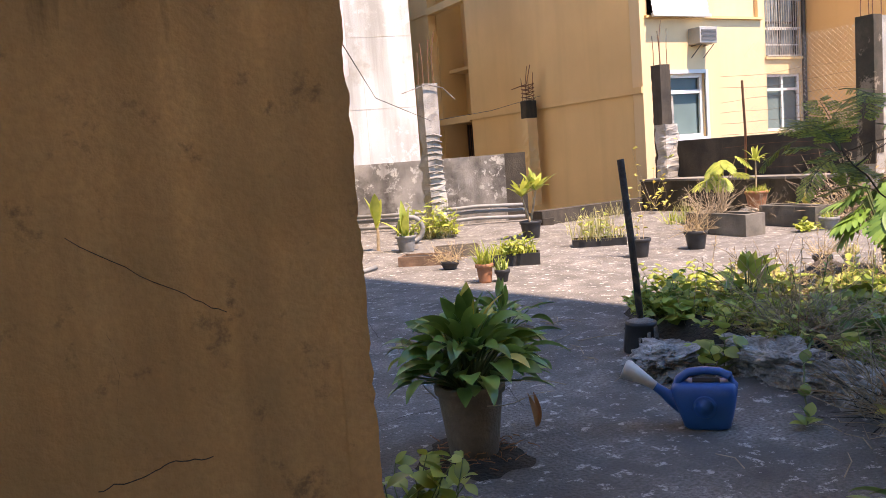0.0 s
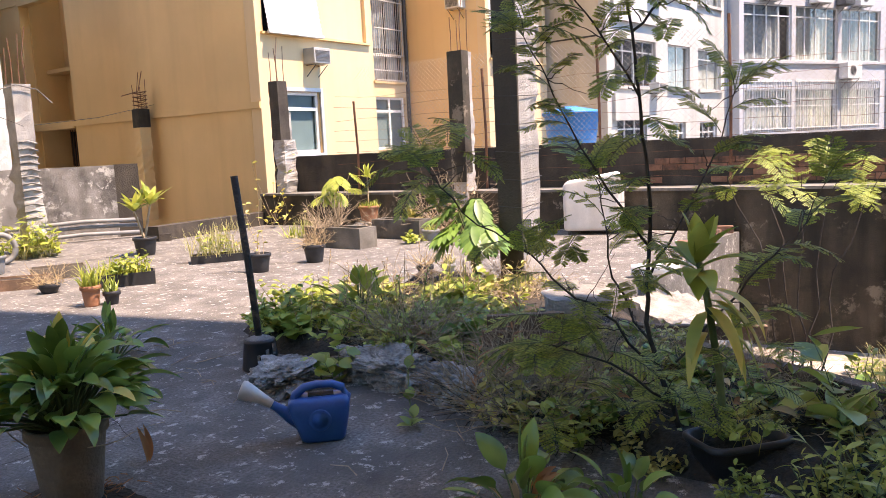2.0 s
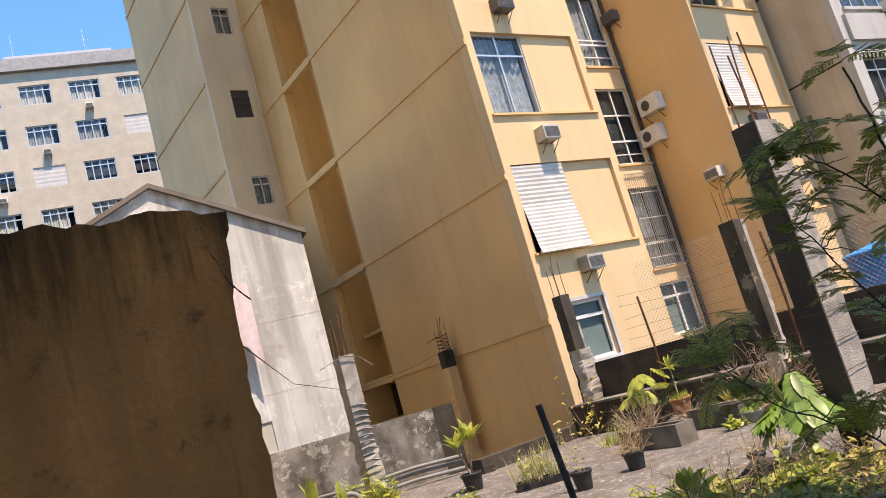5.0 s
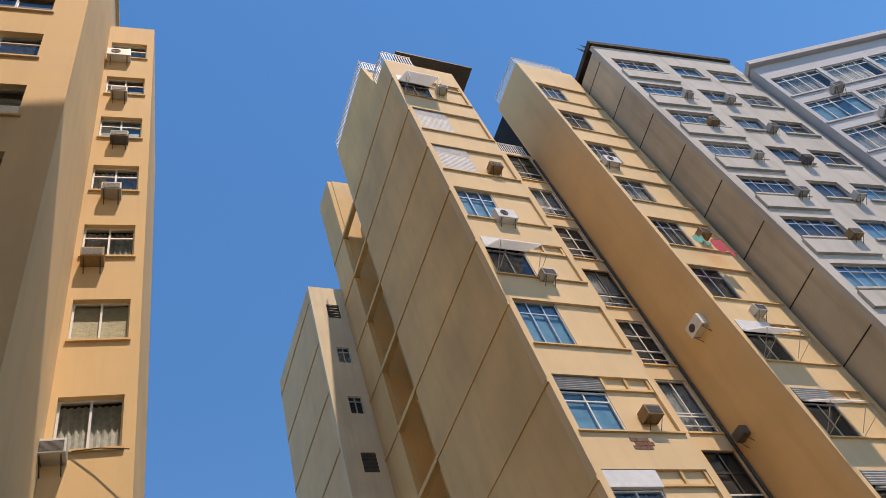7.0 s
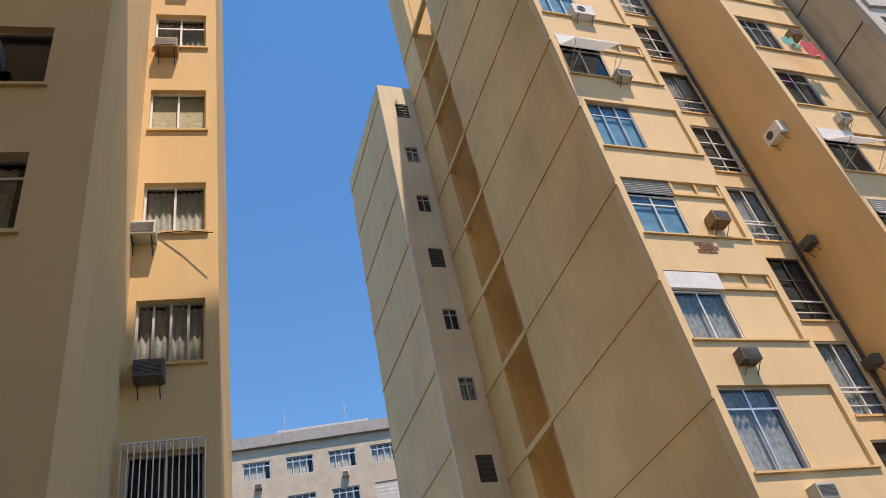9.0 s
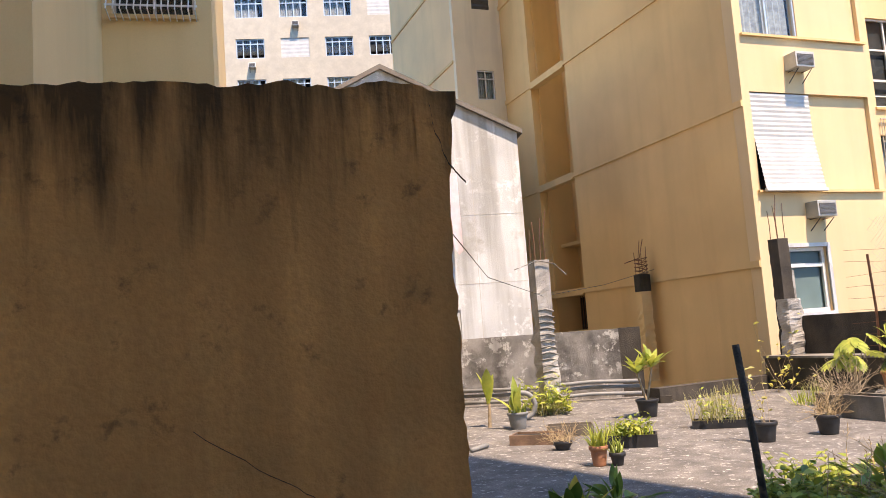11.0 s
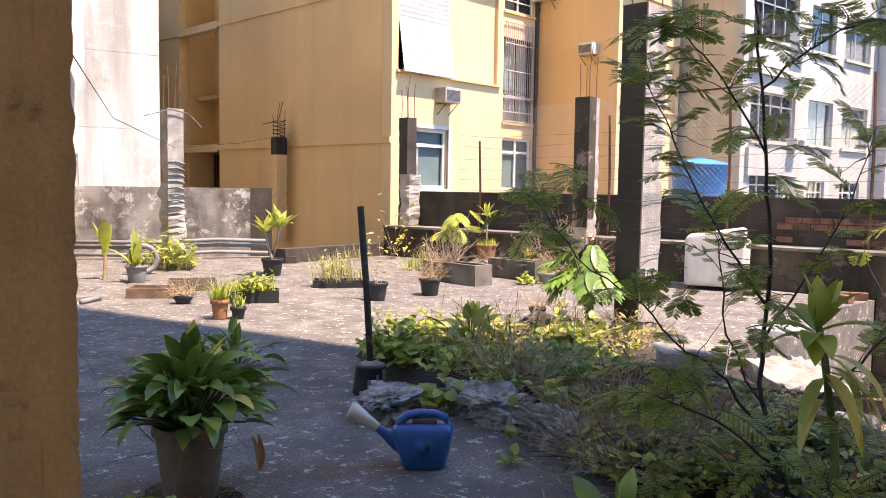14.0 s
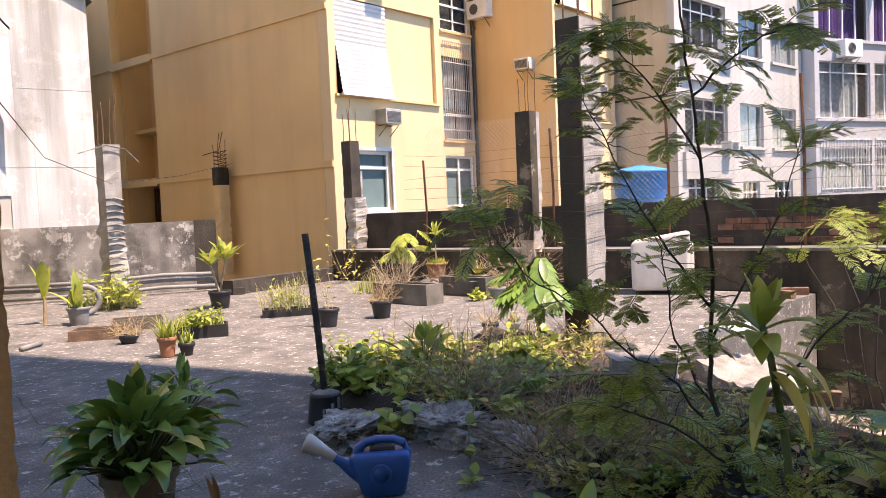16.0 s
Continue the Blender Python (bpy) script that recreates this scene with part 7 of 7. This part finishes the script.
# ---- feathery young tree ----
def feather(lf, st, base, way, length, rng):
    """A twice-feathered leaf: a rib with paired side ribs, each set with tiny leaflets."""
    d = Vector(way).normalized()
    side = d.cross(Vector((0, 0, 1)))
    side = side.normalized() if side.length > 0.05 else Vector((1, 0, 0))
    p = Vector(base)
    pts = [p.copy()]
    n = 11
    length *= 0.8
    for i in range(n):
        d = (d + Vector((rng.uniform(-0.08, 0.08), rng.uniform(-0.08, 0.08), -0.1))).normalized()
        p = p + d * length / n
        pts.append(p.copy())
        if i < 1:
            continue
        pl = length * 0.36 * math.sin(math.pi * (0.25 + 0.65 * i / n)) * rng.uniform(0.75, 1.1)
        for s in (-1, 1):
            w = (side * s + d * 0.45 + Vector((0, 0, rng.uniform(-0.45, 0.15)))).normalized()
            nn = side.cross(d) * s
            q = p.copy()
            m = max(4, int(pl / 0.010))
            for k in range(m):
                q = q + w * (pl / m)
                for e in (-1, 1):
                    v = (w.cross(nn).normalized() * e + w * 0.35).normalized()
                    ll, ww = 0.013, 0.0085
                    a = q + w * ww
                    lf.add([q, q + v * ll * 0.5 - w * ww * 0.3, q + v * ll, a + v * ll * 0.5 + w * ww * 0.2], [(0, 1, 2, 3)])
            st.stem([p, q], 0.0014, 0.0008, 3)
    st.stem(pts, 0.0025, 0.0015, 3)


def at(az, slope, dist):
    a = radians(az)
    return Vector((0.08 + dist * math.sin(a), 0.07 + dist * math.cos(a), 1.33 + slope * dist))


tree = thing("feathery_tree", "slender young tree with feathery twice-divided leaves", "tree", pose(0, 0, 0))
trunk = [at(71.0, -0.385, 3.45), at(69.7, -0.3065, 3.45), at(68.75, -0.248, 3.45), at(68.6, -0.176, 3.45), at(68.9, -0.105, 3.45), at(68.7, -0.022, 3.45), at(68.3, 0.053, 3.45), at(67.9, 0.127, 3.42), at(67.5, 0.2, 3.4), at(67, 0.27, 3.35)]
limbs = [
    [at(69.5, -0.299, 3.45), at(66.4, -0.226, 3.4), at(63.6, -0.196, 3.35), at(61.2, -0.151, 3.3), at(58.8, -0.12, 3.25), at(55.7, -0.082, 3.2), at(53.5, -0.031, 3.18)],
    [at(70.5, -0.277, 3.45), at(73.9, -0.205, 3.5), at(76.1, -0.156, 3.55), at(78.3, -0.122, 3.6), at(80, -0.06, 3.65)],
    [at(68.7, -0.13, 3.45), at(66, -0.06, 3.35), at(63.5, 0.02, 3.25), at(62, 0.08, 3.2), at(60.5, 0.13, 3.15)],
    [at(68.3, 0.05, 3.45), at(66, 0.12, 3.35), at(64, 0.17, 3.25), at(62, 0.2, 3.15)],
    [at(68.6, -0.176, 3.45), at(71, -0.1, 3.5), at(73, -0.03, 3.5), at(74.5, 0.05, 3.55)],
    [at(67.9, 0.127, 3.42), at(70, 0.16, 3.35), at(72.5, 0.19, 3.3), at(74, 0.2, 3.2)],
    [at(68.75, -0.25, 3.45), at(66.2, -0.17, 3.55), at(65.8, -0.1, 3.6), at(65.0, -0.04, 3.6)],
    [at(70.4, -0.33, 3.45), at(66, -0.28, 3.2), at(62.5, -0.26, 3.05), at(60.5, -0.255, 3.0)],
]


def crooked(pts, rng, amount):
    """The same way with small kinks between its bends."""
    out = [pts[0]]
    for a, b in zip(pts, pts[1:]):
        for t in (1 / 3, 2 / 3):
            out.append(a.lerp(b, t) + Vector((rng.uniform(-1, 1), rng.uniform(-1, 1), rng.uniform(-1, 1))) * amount)
        out.append(b)
    return out


rk = random.Random(77)
acc = Acc()
acc.stem(crooked(trunk, rk, 0.009), 0.0125, 0.004, 8)
acc.part("trunk", BARK, tree)
rt = random.Random(400)
lf, st = Acc(), Acc()
for L in limbs:
    acc = Acc()
    acc.stem(crooked(L, rk, 0.012), 0.0062, 0.002, 6)
    for i in range(1, len(L)):
        for _ in range(2):
            p = L[i - 1].lerp(L[i], rk.random())
            tip = p + rdir(rk, radians(rk.uniform(-15, 60))) * rk.uniform(0.08, 0.26)
            acc.stem(crooked([p, p.lerp(tip, 0.5), tip], rk, 0.008), 0.0028, 0.001, 4)
    acc.part("limb", BARK, tree)
    for i in range(len(L) - 1):
        if i == 0:
            continue
        for t in (0.1, 0.4, 0.7, 1.0):
            if rt.random() < (0.6 if i < len(L) - 2 else 0.95):
                p = L[i].lerp(L[i + 1], t)
                d = (L[i + 1] - L[i]).normalized() + rdir(rt, radians(rt.uniform(-10, 40))) * 0.9
                feather(lf, st, p, d, rt.uniform(0.2, 0.32), rt)
    for k in range(3):
        feather(lf, st, L[-1], (L[-1] - L[-2]).normalized() + rdir(rt, radians(rt.uniform(-20, 40))) * 0.7, rt.uniform(0.24, 0.34), rt)
for i in range(4, len(trunk)):
    for k in range(3):
        d = rdir(rt, radians(rt.uniform(-5, 40)))
        feather(lf, st, trunk[i] + Vector((0, 0, rt.uniform(-0.12, 0.1))), d, rt.uniform(0.2, 0.3), rt)
for k in range(36):
    p = at(rt.uniform(60, 77), rt.uniform(-0.36, -0.2), rt.uniform(3.0, 3.7))
    feather(lf, st, p, rdir(rt, radians(rt.uniform(0, 45))), rt.uniform(0.2, 0.3), rt)
for az0, az1, s0, s1, n in ((50.5, 57, -0.06, 0.045, 9), (59.5, 66, 0.13, 0.24, 10), (66, 72, 0.08, 0.24, 8), (61, 68, -0.2, -0.05, 10)):
    for k in range(n):
        p = at(rt.uniform(az0, az1), rt.uniform(s0, s1), rt.uniform(3.0, 3.5))
        feather(lf, st, p, rdir(rt, radians(rt.uniform(-25, 30))), rt.uniform(0.16, 0.28), rt)
lf.part("crown", FEATHER, tree, "", None, False)
st.part("leaf_rib", GREENSTEM, tree)
# second feathery clump by the dark wall
far_tree = thing("feathery_shrub", "wide feathery green shrub before the dark wall", "shrub", pose(0, 0, 0))
lf, st = Acc(), Acc()
for k in range(34):
    p = at(rt.uniform(74.5, 83), rt.uniform(-0.075, -0.005), rt.uniform(6.0, 7.5))
    feather(lf, st, p, rdir(rt, radians(rt.uniform(-5, 35))), rt.uniform(0.3, 0.5), rt)
lf.part("crown", FEATHER, far_tree, "", None, False)
acc = Acc()
for k in range(5):
    acc.stem(crooked([at(78.5, -0.42, 6.6), at(77.5 + 0.6 * k, -0.28, 6.6), at(76.5 + k, -0.16, 6.6), at(74 + 2.3 * k, -0.05, 6.7)], rk, 0.05), 0.011, 0.003, 5)
acc.part("stem_tuft", BARK, far_tree)
# lines across the terrace
for pts, r in (([(0.9, 2.6, 1.9), (3.5, 8.0, 2.0), (6.4, 12.3, 1.95)], 0.004), ([(6.4, 12.3, 1.95), (8.8, 14.2, 2.2), (11.3, 16.0, 2.6)], 0.005)):
    acc = Acc()
    acc.stem(pts, r, r, 4)
    tagged(acc.part("washing_line", CABLE), "thin black line strung over the terrace", "cable")
